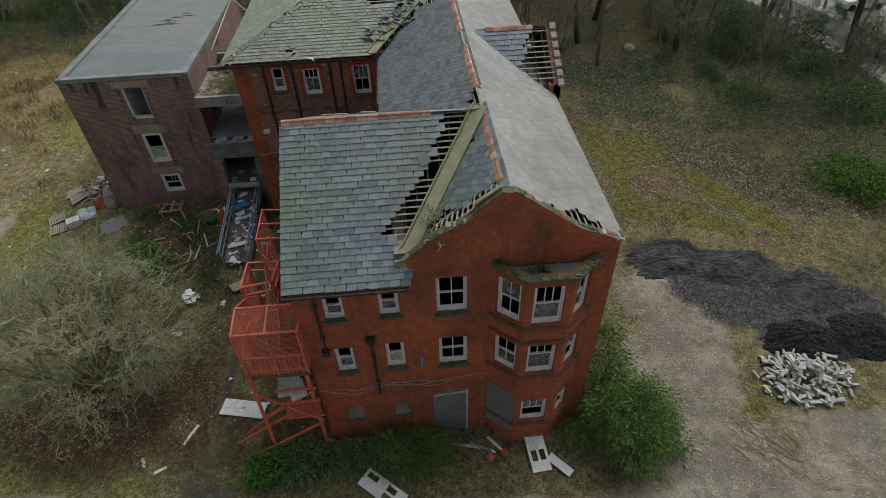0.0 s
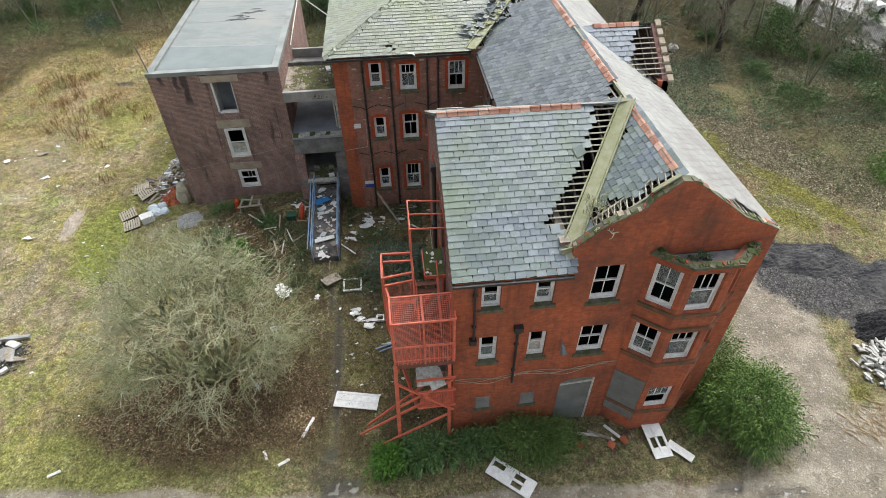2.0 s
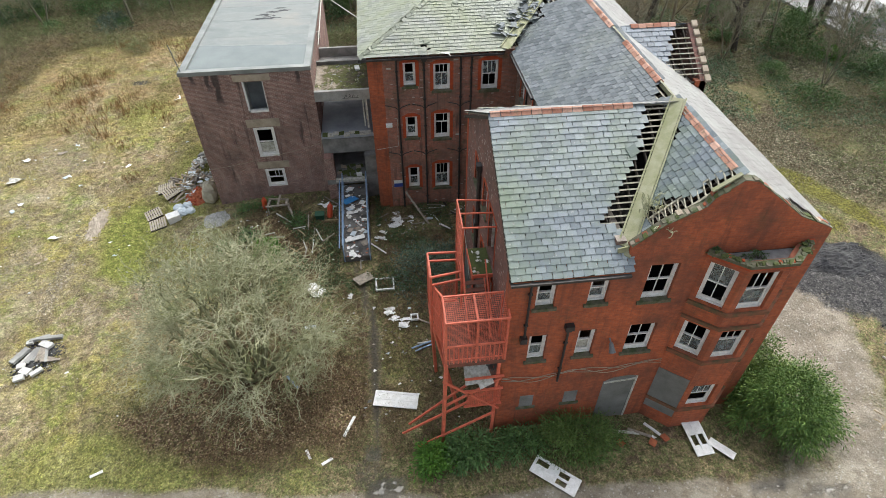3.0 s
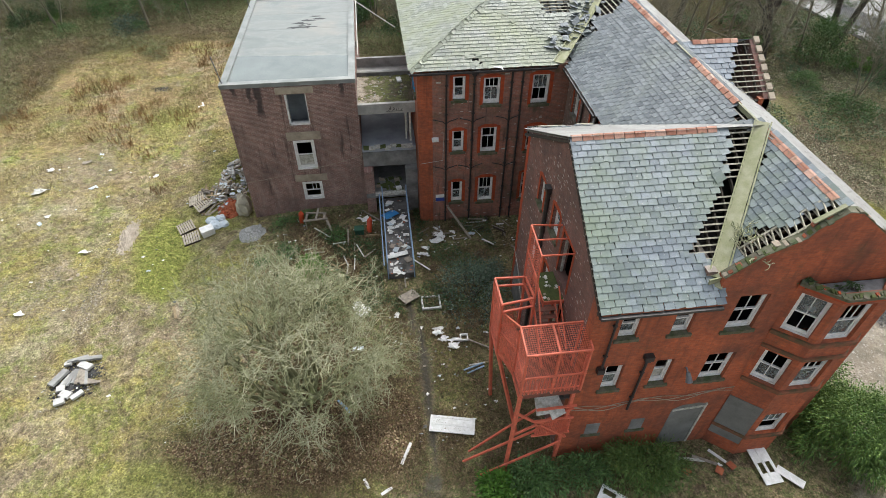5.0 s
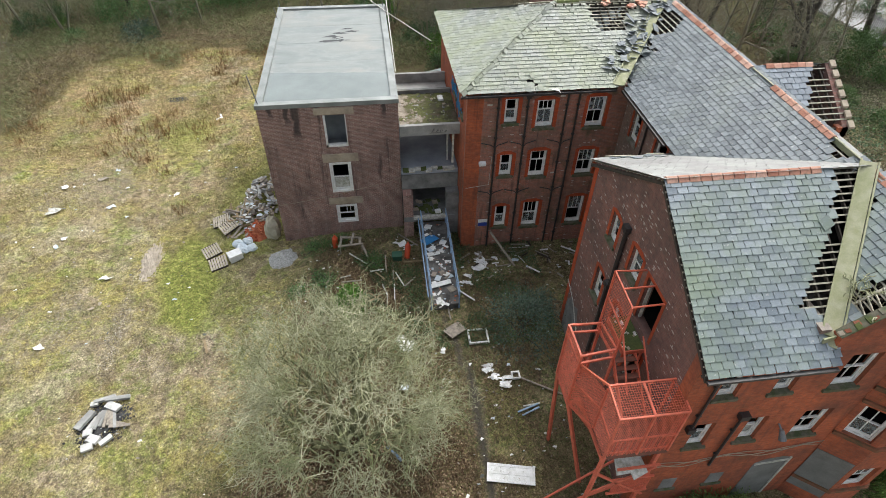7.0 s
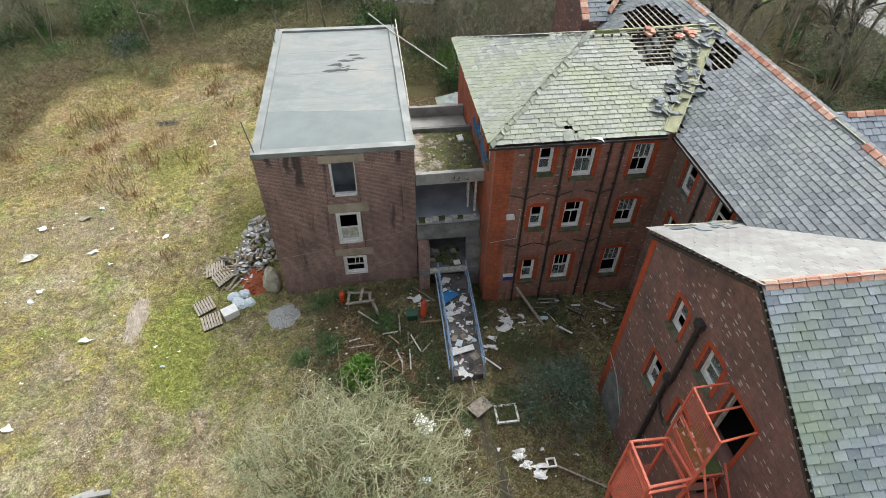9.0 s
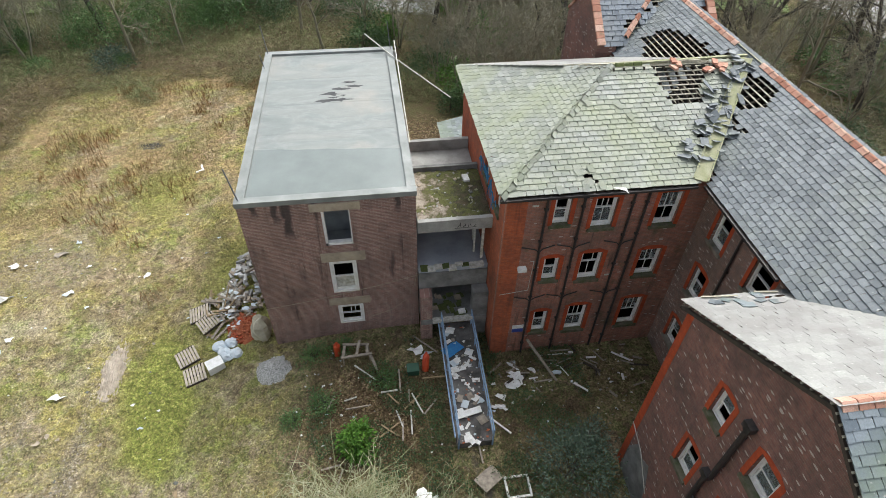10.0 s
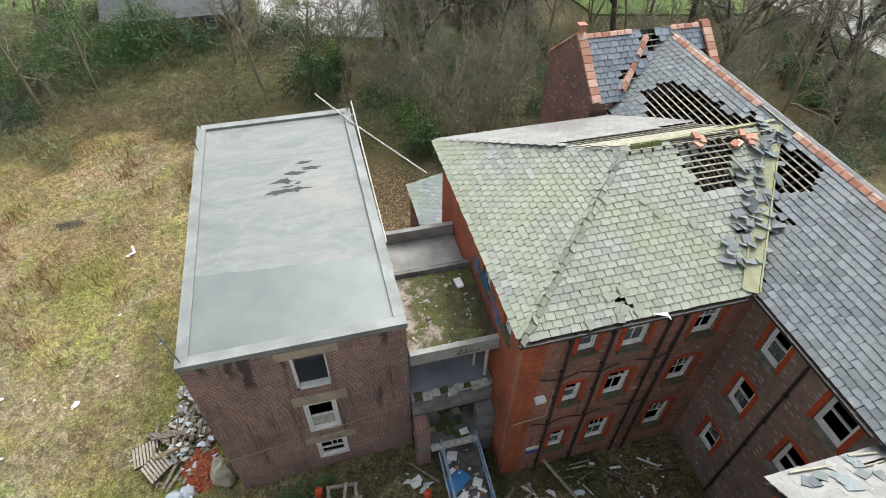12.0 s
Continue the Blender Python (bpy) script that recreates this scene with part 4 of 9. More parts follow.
for i in range(16):
    x, v = rng.uniform(-5.7, -1.5), rng.uniform(0.1, 0.9)
    y, z, yaw = 21.7 - 0.88 * v, 8.65 + 0.47 * v + 0.05, rng.gauss(0, 0.6)
    a_ = Vector((math.cos(yaw), math.sin(yaw), -0.53 * math.sin(yaw)))
    b_ = Vector((-math.sin(yaw), math.cos(yaw), -0.53 * math.cos(yaw) + rng.gauss(0, 0.12)))
    part("slipped_slate", M().obox((x, y, z), a_ * rng.uniform(0.1, 0.17), b_ * rng.uniform(0.1, 0.2), a_.cross(b_) * 0.006), rng.choice((SLATE, SLATE_SHEEN, SLATE_BARE)), front)
for x0, x1 in ((-5.3, -4.2), (-3.6, -2.9)):
    m = M()
    m.bar((x0, 21.62, 8.78), (x1, 21.5, 8.82), 0.05, 0.04)
    part("bared_lath", m, BATTEN, front)
for poly, dep in (([(-5.84, 11.5, 8.18), (-5.84, 16.5, 11.3), (-5.84, 16.5, 11.18), (-5.84, 11.5, 8.06)], (0.09, 0, 0)), ([(-5.84, 21.6, 8.5), (-5.84, 16.5, 11.3), (-5.84, 16.5, 11.18), (-5.84, 21.6, 8.38)], (0.09, 0, 0))):
    part("verge_board", M().prism(poly, dep), RAFTER, front)
# the bared valley: a mossy gutter board with a broad plank
m = M()
m.bar((-2.02, 12.1, 8.83), (0.92, 16.55, 11.5), 0.42, 0.06, (-0.45, -0.5, 0.8))
part("valley_board", m, TIMBER, front, "broad green mossy valley board laid bare")
m = M()
for dx in (-0.21, 0.21):
    m.bar((-2.02 + dx, 12.1 - dx * 0.65, 8.9), (0.92 + dx, 16.55 - dx * 0.65, 11.56), 0.05, 0.07, (-0.45, -0.5, 0.8))
part("valley_board", m, TIMBER, front)
m = M()
m.bar((-2.3, 12.0, 8.72), (-1.75, 12.05, 8.8), 0.05, 0.3)
m.bar((-2.05, 11.9, 8.6), (-1.7, 12.3, 8.95), 0.3, 0.1)
part("rotten_timber", m, TIMBER, front, "rotten timber ends with moss at the foot of the valley")
m = M().obox((-1.12, 14.95, 10.55), (0.17, 0.06, 0.06), (-0.06, 0.14, 0.09), (0, -0.006, 0.008))
part("slipped_slate", m, SLATE, front)

# ---- the long main range ----
main = thing("brick_range", (1, 27, -1.0), "long derelict red brick range with a slate roof and clay ridge", "building", "hospital ranges")
MR = 11.28
# front part of the left slope, steeper, torn along its foot
p0, p1 = Vector((-1.95, 12.0, 8.74)), Vector((RX, 12.0, MR + 0.05))
fs = (p1 - p0).length
slope(main, (-1.95, 17.3, 8.74), (-1.95, 12.0, 8.74), (RX, 17.3, MR + 0.05),
      [(5.2, 0.0), (5.2, fs), (0.75, fs), (0.95, fs * 0.93), (5.0, 0.0)],
      holes=[[(1.0, fs * 1.02), (5.2, -0.1), (4.1, -0.1), (0.2, fs * 1.02)], [(4.95, 0.9), (5.3, 0.9), (5.3, fs * 1.0), (4.75, fs * 0.96), (4.7, fs * 0.75), (4.5, fs * 0.55), (4.3, fs * 0.42), (4.1, 0.8)]],
      gauge=0.225, width=0.335, singles=200, near=(3.5, 2.5), ragged=0.1, seed=21, label="slate slope torn open behind the gable")
for i in range(16):
    t = i / 15
    m = M()
    m.bar((-1.7 + 2.5 * t, 12.15, 8.95 + 2.2 * t), (-1.55 + 2.5 * t, 12.75, 9.05 + 2.2 * t), 0.04, 0.05)
    part("bared_lath", m, BATTEN, main)
for x, y, z in ((-1.75, 12.2, 8.88), (-1.4, 12.75, 9.1)):
    m = M()
    m.bar((x, y, z), (0.95, y, 11.22), 0.07, 0.1)
    part("verge_rafter", m, BATTEN, main)
# the rest of the left slope
LS = (MR - 9.05) / (RX + 2.75)
p0, p1 = (-2.75, 33.0, 9.05), (RX, 33.0, MR)
ls = math.hypot(RX + 2.75, MR - 9.05)


def mu(y):
    return 40.5 - y


slope(main, (-2.75, 40.5, 9.05), (-2.75, 16.0, 9.05), (RX, 40.5, MR),
      [(mu(37.2), 0), (mu(37.0), 0.3), (mu(26.4), 0), (mu(20.4), 0), (mu(16.2), ls), (mu(39.3), ls), (mu(39.3), ls * 0.9)],
      holes=[[(mu(31.5), 0.2), (mu(25.9), -0.1), (mu(26.6), 0.25), (mu(28.3), 1.2), (mu(29.2), 2.2), (mu(31.3), 3.4), (mu(32.6), 4.2), (mu(33.5), 3.2)],
             [(mu(31.1), ls * 0.7), (mu(30.6), ls * 0.95), (mu(29.0), ls * 0.88), (mu(28.9), ls * 0.66), (mu(29.6), ls * 0.5)],
             [(mu(29.2), ls * 0.4), (mu(28.9), ls * 0.52), (mu(28.2), ls * 0.48), (mu(28.1), ls * 0.3), (mu(28.6), ls * 0.28)],
             [(mu(37.0), ls * 0.42), (mu(35.2), ls * 0.22), (mu(33.2), ls * 0.5), (mu(33.3), ls * 0.8), (mu(36.2), ls * 0.72)],
             [(mu(18.3), ls * 0.9), (mu(17.4), ls * 0.86), (mu(17.2), ls * 1.1), (mu(18.4), ls * 1.1)]],
      gauge=0.225, width=0.31, mats=(SLATE_BARE, SLATE_BARE_J), singles=300, near=(mu(24.5), 1.8), ragged=0.12, seed=22, label="blue-grey slate slope with holes showing battens")
RE, REZ = 5.0, 8.9
rs2 = math.hypot(RE - RX, MR - REZ)
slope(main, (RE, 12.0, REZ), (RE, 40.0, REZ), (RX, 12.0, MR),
      [(0.05, 0), (28, 0), (28, rs2), (0.05, rs2)], holes=[[(-0.1, 0.6), (0.5, 0.9), (0.55, 1.9), (0.2, 2.9), (-0.1, 2.9)]], gauge=0.27, width=0.36, mats=(SLATE_SHEEN, SLATE_SHEEN_J), thick=0.004, gap=0.003, singles=150, near=(1.5, 2.2), seed=23, battens=True, label="slate slope with sky sheen painted pale grey")
ridge_tiles(main, (RX, 12.5, MR), (RX, 16.6, MR), 0.37, seed=6)
ridge_tiles(main, (RX, 18.3, MR), (RX, 22.0, MR), 0.37, seed=7)
ridge_tiles(main, (RX, 23.6, MR), (RX, 31.2, MR), 0.37, seed=8)
ridge_tiles(main, (RX, 32.9, MR), (RX, 39.0, MR), 0.37, seed=9)
m = M()
m.bar((RX, 12.3, MR - 0.06), (RX, 39.3, MR - 0.06), 0.05, 0.2)
part("ridge_board", m, TIMBER, main)
F_LEFT = Face((-2.3, 26.9), (0, -1), (-1, 0))


def lu(y):
    return 26.9 - y


left_holes = [(lu(25.75), lu(24.95), 6.95, 8.5), (lu(25.75), lu(24.95), 4.1, 5.6), (lu(25.75), lu(25.0), 1.1, 2.5),
              (lu(23.3), lu(22.3), 6.95, 8.5), (lu(23.3), lu(22.4), 4.1, 5.6)]
part("wall", wall_mesh(F_LEFT, 0.15, lu(12.2), GROUND, 9.0, 0.33, left_holes), BRICK_COURT_SIDE, main, "damp grey-brown brick wall with pale flecks to the courtyard")
for h in left_holes:
    window(main, F_LEFT, *h, bars=(0, 0), broken=0.7, surround=BRICK_RUBBED, sill=SILL_CLEAN)
downpipe(main, F_LEFT, lu(24.2), -0.4, 8.8)
gutter(main, (-2.8, 21.8, 9.02), (-2.8, 26.5, 9.02))
F_RIGHT = Face((4.75, 11.85), (0, 1), (1, 0))
part("wall", wall_mesh(F_RIGHT, 0.33, 29.5, GROUND, 8.9, 0.33, []), BRICK_RED, main)
downpipe(main, F_RIGHT, 0.5, -1, 8.8)
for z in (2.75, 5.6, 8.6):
    part("floor", M().box(-1.95, 21.7, z, 4.4, 38.5, z + 0.2), ROOM_SHADE, main)

# ---- the courtyard wing, hipped towards the flat-roofed block ----
court = thing("brick_wing", (-6, 31, -0.6), "three-storey brick wing with a mossy hipped slate roof", "building", "hospital ranges")
CX, CY = -10.05, 26.75
F_CF = Face((CX, CY), (1, 0), (0, -1))


def cu(x):
    return x - CX


narrow, mid_w, right_w = (cu(-8.27), cu(-7.63)), (cu(-6.72), cu(-5.85)), (cu(-4.22), cu(-3.32))
c_holes = [(*narrow, 7.44, 8.72), (*mid_w, 7.12, 8.58), (*right_w, 7.0, 8.62), (*narrow, 4.38, 5.67), (*mid_w, 4.22, 5.78), (*right_w, 4.18, 5.7), (*narrow, 0.95, 2.38), (*mid_w, 0.85, 2.55), (*right_w, 0.85, 2.72)]
part("wall", wall_mesh(F_CF, 0, cu(-2.3), GROUND, 9.15, 0.33, c_holes), BRICK_COURT, court, "dark damp brick wall with orange window heads")
for h in c_holes:
    window(court, F_CF, *h, bars=(0, 0) if h[1] - h[0] < 0.7 else (2, 1), broken=0.6, surround=BRICK_RUBBED)
m = M()
fbox(m, F_CF, -0.012, 0.75, -0.014, 0.1, GROUND, 9.1)
part("quoin", m, BRICK_RED, court, "bright orange brick corner")
F_CL = Face((CX, 36.3), (0, -1), (-1, 0))
cl_holes = [(7.8, 8.5, 7.2, 8.7), (5.6, 6.4, 7.2, 8.7)]
part("wall", wall_mesh(F_CL, 0, 36.3 - CY - 0.33, GROUND, 9.0, 0.33, cl_holes), BRICK_RED, court, "red brick end wall")
for h in cl_holes:
    window(court, F_CL, *h, bars=(0, 0), broken=0.7)
part("wall", wall_mesh(Face((-2.3, 36.3), (-1, 0), (0, 1)), 0, cu(-2.3) - 0.33, GROUND, 9.0, 0.33, []), BRICK_DARK, court)
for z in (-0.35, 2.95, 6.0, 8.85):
    part("floor", M().box(CX + 0.34, CY + 0.34, z, -2.0, 35.95, z + 0.2), ROOM_SHADE, court)
for x in (-8.6, -7.2, -5.3, -4.75):
    pipe = downpipe(court, F_CF, cu(x), -0.5, 8.9, hopper=x == -7.2)
    if x > -5.0:
        continue
    for z in (6.15, 3.25):
        m = M()
        for side, reach in ((-1, 0.7), (1, 0.62)):
            m.tube([F_CF.at(cu(x), -0.09, z), F_CF.at(cu(x) + side * 0.25 * reach, -0.09, z + 0.16), F_CF.at(cu(x) + side * reach, -0.07, z + 0.3)], 0.024, 6)
        part("waste_branch", m, IRON, pipe, "thin iron waste pipes branching from the stack")
gutter(court, (-10.45, 26.36, 9.15), (-3.2, 26.36, 9.15))
CRY, CRZ, CHX = 31.75, 11.2, -5.0
cf = math.hypot(CRY - 26.4, CRZ - 9.2)


def ku(x):
    return x + 10.46


slope(court, (-10.46, 26.4, 9.2), (0, 26.4, 9.2), (-10.46, CRY, CRZ),
      [(0, 0), (ku(-3.15), 0), (ku(-2.0), cf * 0.3), (ku(0.7), cf), (ku(CHX), cf), (0.02, 0.02)],
      holes=[[(ku(-3.1), cf * 0.62), (ku(-1.9), cf * 0.6), (ku(-1.5), cf * 0.78), (ku(-0.6), cf * 1.02), (ku(-3.2), cf * 1.02), (ku(-3.4), cf * 0.8)],
             [(ku(-7.35), 0.30), (ku(-6.85), 0.22), (ku(-6.8), 0.62), (ku(-7.2), 0.70)], [(ku(-8.5), 0.2), (ku(-8.25), 0.2), (ku(-8.25), 0.5), (ku(-8.5), 0.5)],
             [(ku(-2.75), cf * 0.16), (ku(-2.4), cf * 0.2), (ku(-2.1), cf * 0.36), (ku(-2.45), cf * 0.34)]],
      gauge=0.235, width=0.315, mats=(SLATE_MOSS, SLATE_MOSS_J), singles=300, near=(4.2, 2.6), ragged=0.12, seed=31, label="mossy pale green slate slope, broken near the ridge")
ch = math.hypot(CHX + 10.46, CRZ - 9.2)
slope(court, (-10.46, 36.7, 9.1), (-10.46, 26.4, 9.2), (CHX, 36.7, CRZ - 0.1),
      [(0.0, 0), (10.3, 0), (36.7 - CRY, ch)], gauge=0.235, width=0.315, mats=(SLATE_MOSS, SLATE_MOSS_J), singles=220, near=(7, 2.2), seed=32, label="yellow-green mossy hip slope")
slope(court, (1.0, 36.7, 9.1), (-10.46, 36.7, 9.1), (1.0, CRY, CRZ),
      [(3.5, 0), (11.4, 0), (6.0, cf), (0.3, cf)], holes=[[(1.0, 3.2), (7.5, 3.4), (7.4, cf * 1.1), (0, cf * 1.1)]], gauge=0.262, width=0.31, mats=(SLATE_SHEEN, SLATE_SHEEN_J), thick=0.004, gap=0.003, singles=0, seed=33, battens=True)
# lath left lying bare over the rear slope, hip capping and ridge
for i in range(9):
    v = 0.83 + 0.02 * i
    y, z = 36.7 + (CRY - 36.7) * v, 9.1 + (CRZ - 9.1) * v
    m = M()
    m.bar((-6.6 + 0.15 * i + 0.2 * (i % 3), y, z + 0.05), (-1.2 + 0.2 * (i % 2), y - 0.05, z + 0.08), 0.045, 0.03)
    part("bared_lath", m, BATTEN, court)
rng = random.Random(17)
a0, a1 = Vector((-10.4, 26.45, 9.25)), Vector((CHX, CRY, CRZ + 0.04))
n = 26
for i in range(n):
    c = a0.lerp(a1, (i + 0.5) / n)
    d = (a1 - a0).normalized()
    s = d.cross(Vector((0, 0, 1))).normalized()
    for side in (1, -1):
        if rng.random() < 0.9:
            part("hip_slate", M().obox(c + s * (0.08 + rng.gauss(0, 0.025)) * side + d * rng.gauss(0, 0.03) + Vector((0, 0, rng.uniform(0, 0.02))), (d + s * rng.gauss(0, 0.22)).normalized() * rng.uniform(0.11, 0.17), s * 0.075 + Vector((0, 0, side * (-0.05 + rng.gauss(0, 0.015)))), Vector((0, 0, 0.01))), SLATE_MOSS, court)
m = M()
m.bar((CHX, CRY, CRZ + 0.03), (0.9, CRY + 0.2, CRZ + 0.05), 0.12, 0.08)
part("ridge_board", m, TIMBER, court, "bare timber ridge board")
ridge_tiles(court, (CHX + 0.15, CRY, CRZ), (CHX + 1.3, CRY, CRZ), 0.38, mat=MOSS, seed=10, label="moss-covered ridge tiles")
# slates hanging askew over the torn eave, and a pale flap of sarking
CS = (CRZ - 9.2) / (CRY - 26.4)
for x, v, yaw in ((-7.5, 0.75, 0.5), (-7.15, 0.3, -0.7), (-6.75, 0.15, 0.35), (-7.0, 0.85, 0.2), (-8.3, 0.1, 0.25), (-7.35, 0.1, -0.2), (-4.9, 2.9, 0.6), (-5.2, 3.4, 0.8), (-6.4, 3.6, 0.5), (-3.9, 2.4, 0.3)):
    a_, b_ = Vector((math.cos(yaw), math.sin(yaw), math.sin(yaw) * CS)), Vector((-math.sin(yaw), math.cos(yaw), math.cos(yaw) * CS + 0.05))
    part("slipped_slate", M().obox((x, 26.4 + v, 9.2 + v * CS + 0.07), a_ * 0.12, b_ * 0.145, a_.cross(b_) * 0.005), SLATE_MOSS, court)
part("sarking_flap", M().prism([(-6.4, 26.42, 9.30), (-6.0, 26.24, 9.26), (-5.9, 26.12, 9.2), (-5.95, 26.36, 9.30)], (0, 0, 0.012)), PAINT, court, "torn pale flap at the eave")
# the court valley, with its mossy board
m = M()
m.bar((-3.12, 26.45, 9.3), (0.75, CRY, CRZ + 0.02), 0.42, 0.05, (-0.35, -0.35, 0.87))
part("valley_board", m, TIMBER, court, "pale mossy valley board")
m = M()
for dx in (-0.2, 0.2):
    m.bar((-3.12 + dx, 26.45 - dx * 0.7, 9.35), (0.75 + dx, CRY - dx * 0.7, CRZ + 0.06), 0.05, 0.06, (-0.35, -0.35, 0.87))
part("valley_board", m, TIMBER, court)
# heap of slipped slates and ridge tiles
for i in range(70):
    t = rng.random()
    x, y = -2.9 + 3.6 * t + rng.gauss(0, 0.35), 27.2 + 4.5 * t + rng.gauss(0, 0.35)
    zc = max(9.2 + (y - 26.4) * (CRZ - 9.2) / (CRY - 26.4), MR - LS * (RX - x)) + 0.05 + rng.uniform(0, 0.1)
    w, l = rng.uniform(0.1, 0.17), rng.uniform(0.12, 0.26)
    yaw = rng.uniform(0, 6.28)
    a_ = Vector((math.cos(yaw), math.sin(yaw), rng.gauss(0, 0.25)))
    b_ = Vector((-math.sin(yaw), math.cos(yaw), rng.gauss(0.1, 0.25)))
    part("slipped_slate", M().obox((x, y, zc), a_ * w, b_ * l, a_.cross(b_) * 0.007), SLATE_BARE, court)
for i in range(9):
    x, y = rng.uniform(-3.2, 0.2), rng.uniform(31.1, 31.7)
    zc = 9.2 + (y - 26.4) * (CRZ - 9.2) / (CRY - 26.4) + 0.14
    yaw = rng.uniform(-0.4, 0.4) + (1.57 if x < -2 else 0.8)
    part("fallen_ridge_tile", M().obox((x, y, zc), Vector((math.cos(yaw), math.sin(yaw), 0.1)) * 0.17, Vector((-math.sin(yaw), math.cos(yaw), 0.1)) * 0.11, (0, 0, 0.04)), RIDGE, court)

# ---- the far cross gable and the gable on the yard side ----
far = thing("brick_gable_block", (0, 39.3, -0.8), "brick cross-gable block with red coping and a ragged slate roof", "building", "hospital ranges")
GX0, GX1, GY0, GY1, GRY, GRZ, GEZ = -3.4, 2.9, 37.0, 41.7, 39.35, 11.45, 9.5
F_GL = Face((GX0, GY1), (0, -1), (-1, 0))
part("wall", wall_mesh(F_GL, 0, GY1 - GY0, GROUND, 9.5, 0.35, [], [(0, 9.6), (GY1 - GRY, GRZ + 0.1), (GY1 - GY0, 9.6)]), BRICK_DARK, far, "dark red brick gable wall")
F_GR = Face((GX1, GY0), (0, 1), (1, 0))
part("wall", wall_mesh(F_GR, 0, GY1 - GY0, GROUND, 9.5, 0.35, [], [(0, 9.6), (GRY - GY0, GRZ + 0.1), (GY1 - GY0, 9.6)]), BRICK_RED, far)
part("wall", wall_mesh(Face((GX1, GY1), (-1, 0), (0, 1)), 0.35, GX1 - GX0 - 0.35, GROUND, 9.5, 0.35, []), BRICK_DARK, far)
part("wall", wall_mesh(Face((GX0, GY0), (1, 0), (0, -1)), 0.35, 1.0, GROUND, 9.5, 0.35, []), BRICK_DARK, far)
for x in (GX0, GX1 - 0.35):
    for ya, yb in ((GY0 - 0.1, GRY), (GY1 + 0.1, GRY)):
        p_, q_ = Vector((x + 0.17, ya, 9.66)), Vector((x + 0.17, yb, GRZ + 0.16))
        for k in range(9):
            m = M()
            m.bar(p_.lerp(q_, k / 9), p_.lerp(q_, (k + 0.93) / 9), 0.4, 0.1)
            part("coping", m, RIDGE, far, "red clay coping on the gable" if k == 0 else "")
m = M().box(GX0 + 0.0, GRY - 0.13, GRZ + 0.25, GX0 + 0.28, GRY + 0.13, GRZ + 0.5)
m.box(GX0 - 0.04, GRY - 0.17, GRZ + 0.5, GX0 + 0.32, GRY + 0.17, GRZ + 0.56)
part("finial", m, RIDGE, far, "small brick finial with a stone cap")
gs_ = math.hypot(GRY - GY0, GRZ - GEZ)
slope(far, (GX0 + 0.35, GY0, GEZ), (GX1 - 0.35, GY0, GEZ), (GX0 + 0.35, GRY, GRZ), [(0, 0), (5.6, 0), (5.6, gs_), (0, gs_)],
      holes=[[(3.6, gs_ * 0.3), (5.7, gs_ * 0.0), (5.7, gs_ * 0.55), (4.7, gs_ * 0.6)], [(1.4, 0.1), (2.2, 0.6), (1.9, 1.6), (1.2, 1.0)], [(2.5, gs_ * 0.6), (3.6, gs_ * 0.5), (3.4, gs_ * 1.1), (2.7, gs_ * 1.1)]],
      gauge=0.27, width=0.33, mats=(SLATE_BLUE, SLATE_BLUE_J), singles=150, near=(2, 1.5), ragged=0.2, seed=41, label="dark blue slate slope with slipped slates and bare battens")
slope(far, (GX1 - 0.35, GY1, GEZ), (GX0 + 0.35, GY1, GEZ), (GX1 - 0.35, GRY, GRZ), [(0, 0), (5.6, 0), (5.6, gs_), (0, gs_)], gauge=0.27, width=0.33, mats=(SLATE_BLUE, SLATE_BLUE_J), singles=0, seed=42)
ridge_tiles(far, (GX0 + 0.4, GRY, GRZ), (-0.8, GRY, GRZ), 0.36, seed=12)
ridge_tiles(far, (1.0, GRY, GRZ), (GX1 - 0.4, GRY, GRZ), 0.36, seed=13)
ridge_tiles(far, (-1.9, 37.3, 9.85), (-0.1, 39.2, 11.35), 0.36, seed=14, missing=((0.45, 0.6),))
part("floor", M().box(GX0 + 0.36, GY0 + 0.36, 8.6, GX1 - 0.36, GY1 - 0.36, 8.8), ROOM_SHADE, far)

yard = thing("brick_gable_block", (4, 24, -0.8), "small brick cross gable with half its slates gone", "building", "hospital ranges")
YX, YRY, YRZ, YEZ = 5.35, 24.4, 10.95, 9.35
ys_ = math.hypot(2.6, YRZ - YEZ)
slope(yard, (1.0, YRY - 2.6, YEZ), (YX, YRY - 2.6, YEZ), (1.0, YRY, YRZ), [(0.6, ys_), (2.6, 0.3), (4.2, 0.3), (4.2, ys_)],
      holes=[[(1.9, -0.1), (2.6, 0.9), (2.9, 1.6), (3.0, 2.3), (3.4, 3.2), (4.8, 3.2), (4.8, -0.1)]], gauge=0.27, width=0.33, mats=(SLATE_BLUE, SLATE_BLUE_J), singles=120, near=(2, 2), ragged=0.1, seed=51)
slope(yard, (YX, YRY + 2.6, YEZ), (1.0, YRY + 2.6, YEZ), (YX, YRY, YRZ), [(0.1, 0.2), (1.6, 0.2), (3.7, ys_), (0.1, ys_)], gauge=0.27, width=0.33, mats=(SLATE_BLUE, SLATE_BLUE_J), singles=0, seed=52)
F_Y = Face((YX - 0.1, YRY - 2.5), (0, 1), (1, 0))
# dark brick chosen to paint the shaded void seen between the battens
part("wall", wall_mesh(F_Y, 0, 5.0, GROUND, 9.3, 0.3, [], [(0, 9.3), (2.5, 10.95), (5.0, 9.3)]), BRICK_DARK, yard)
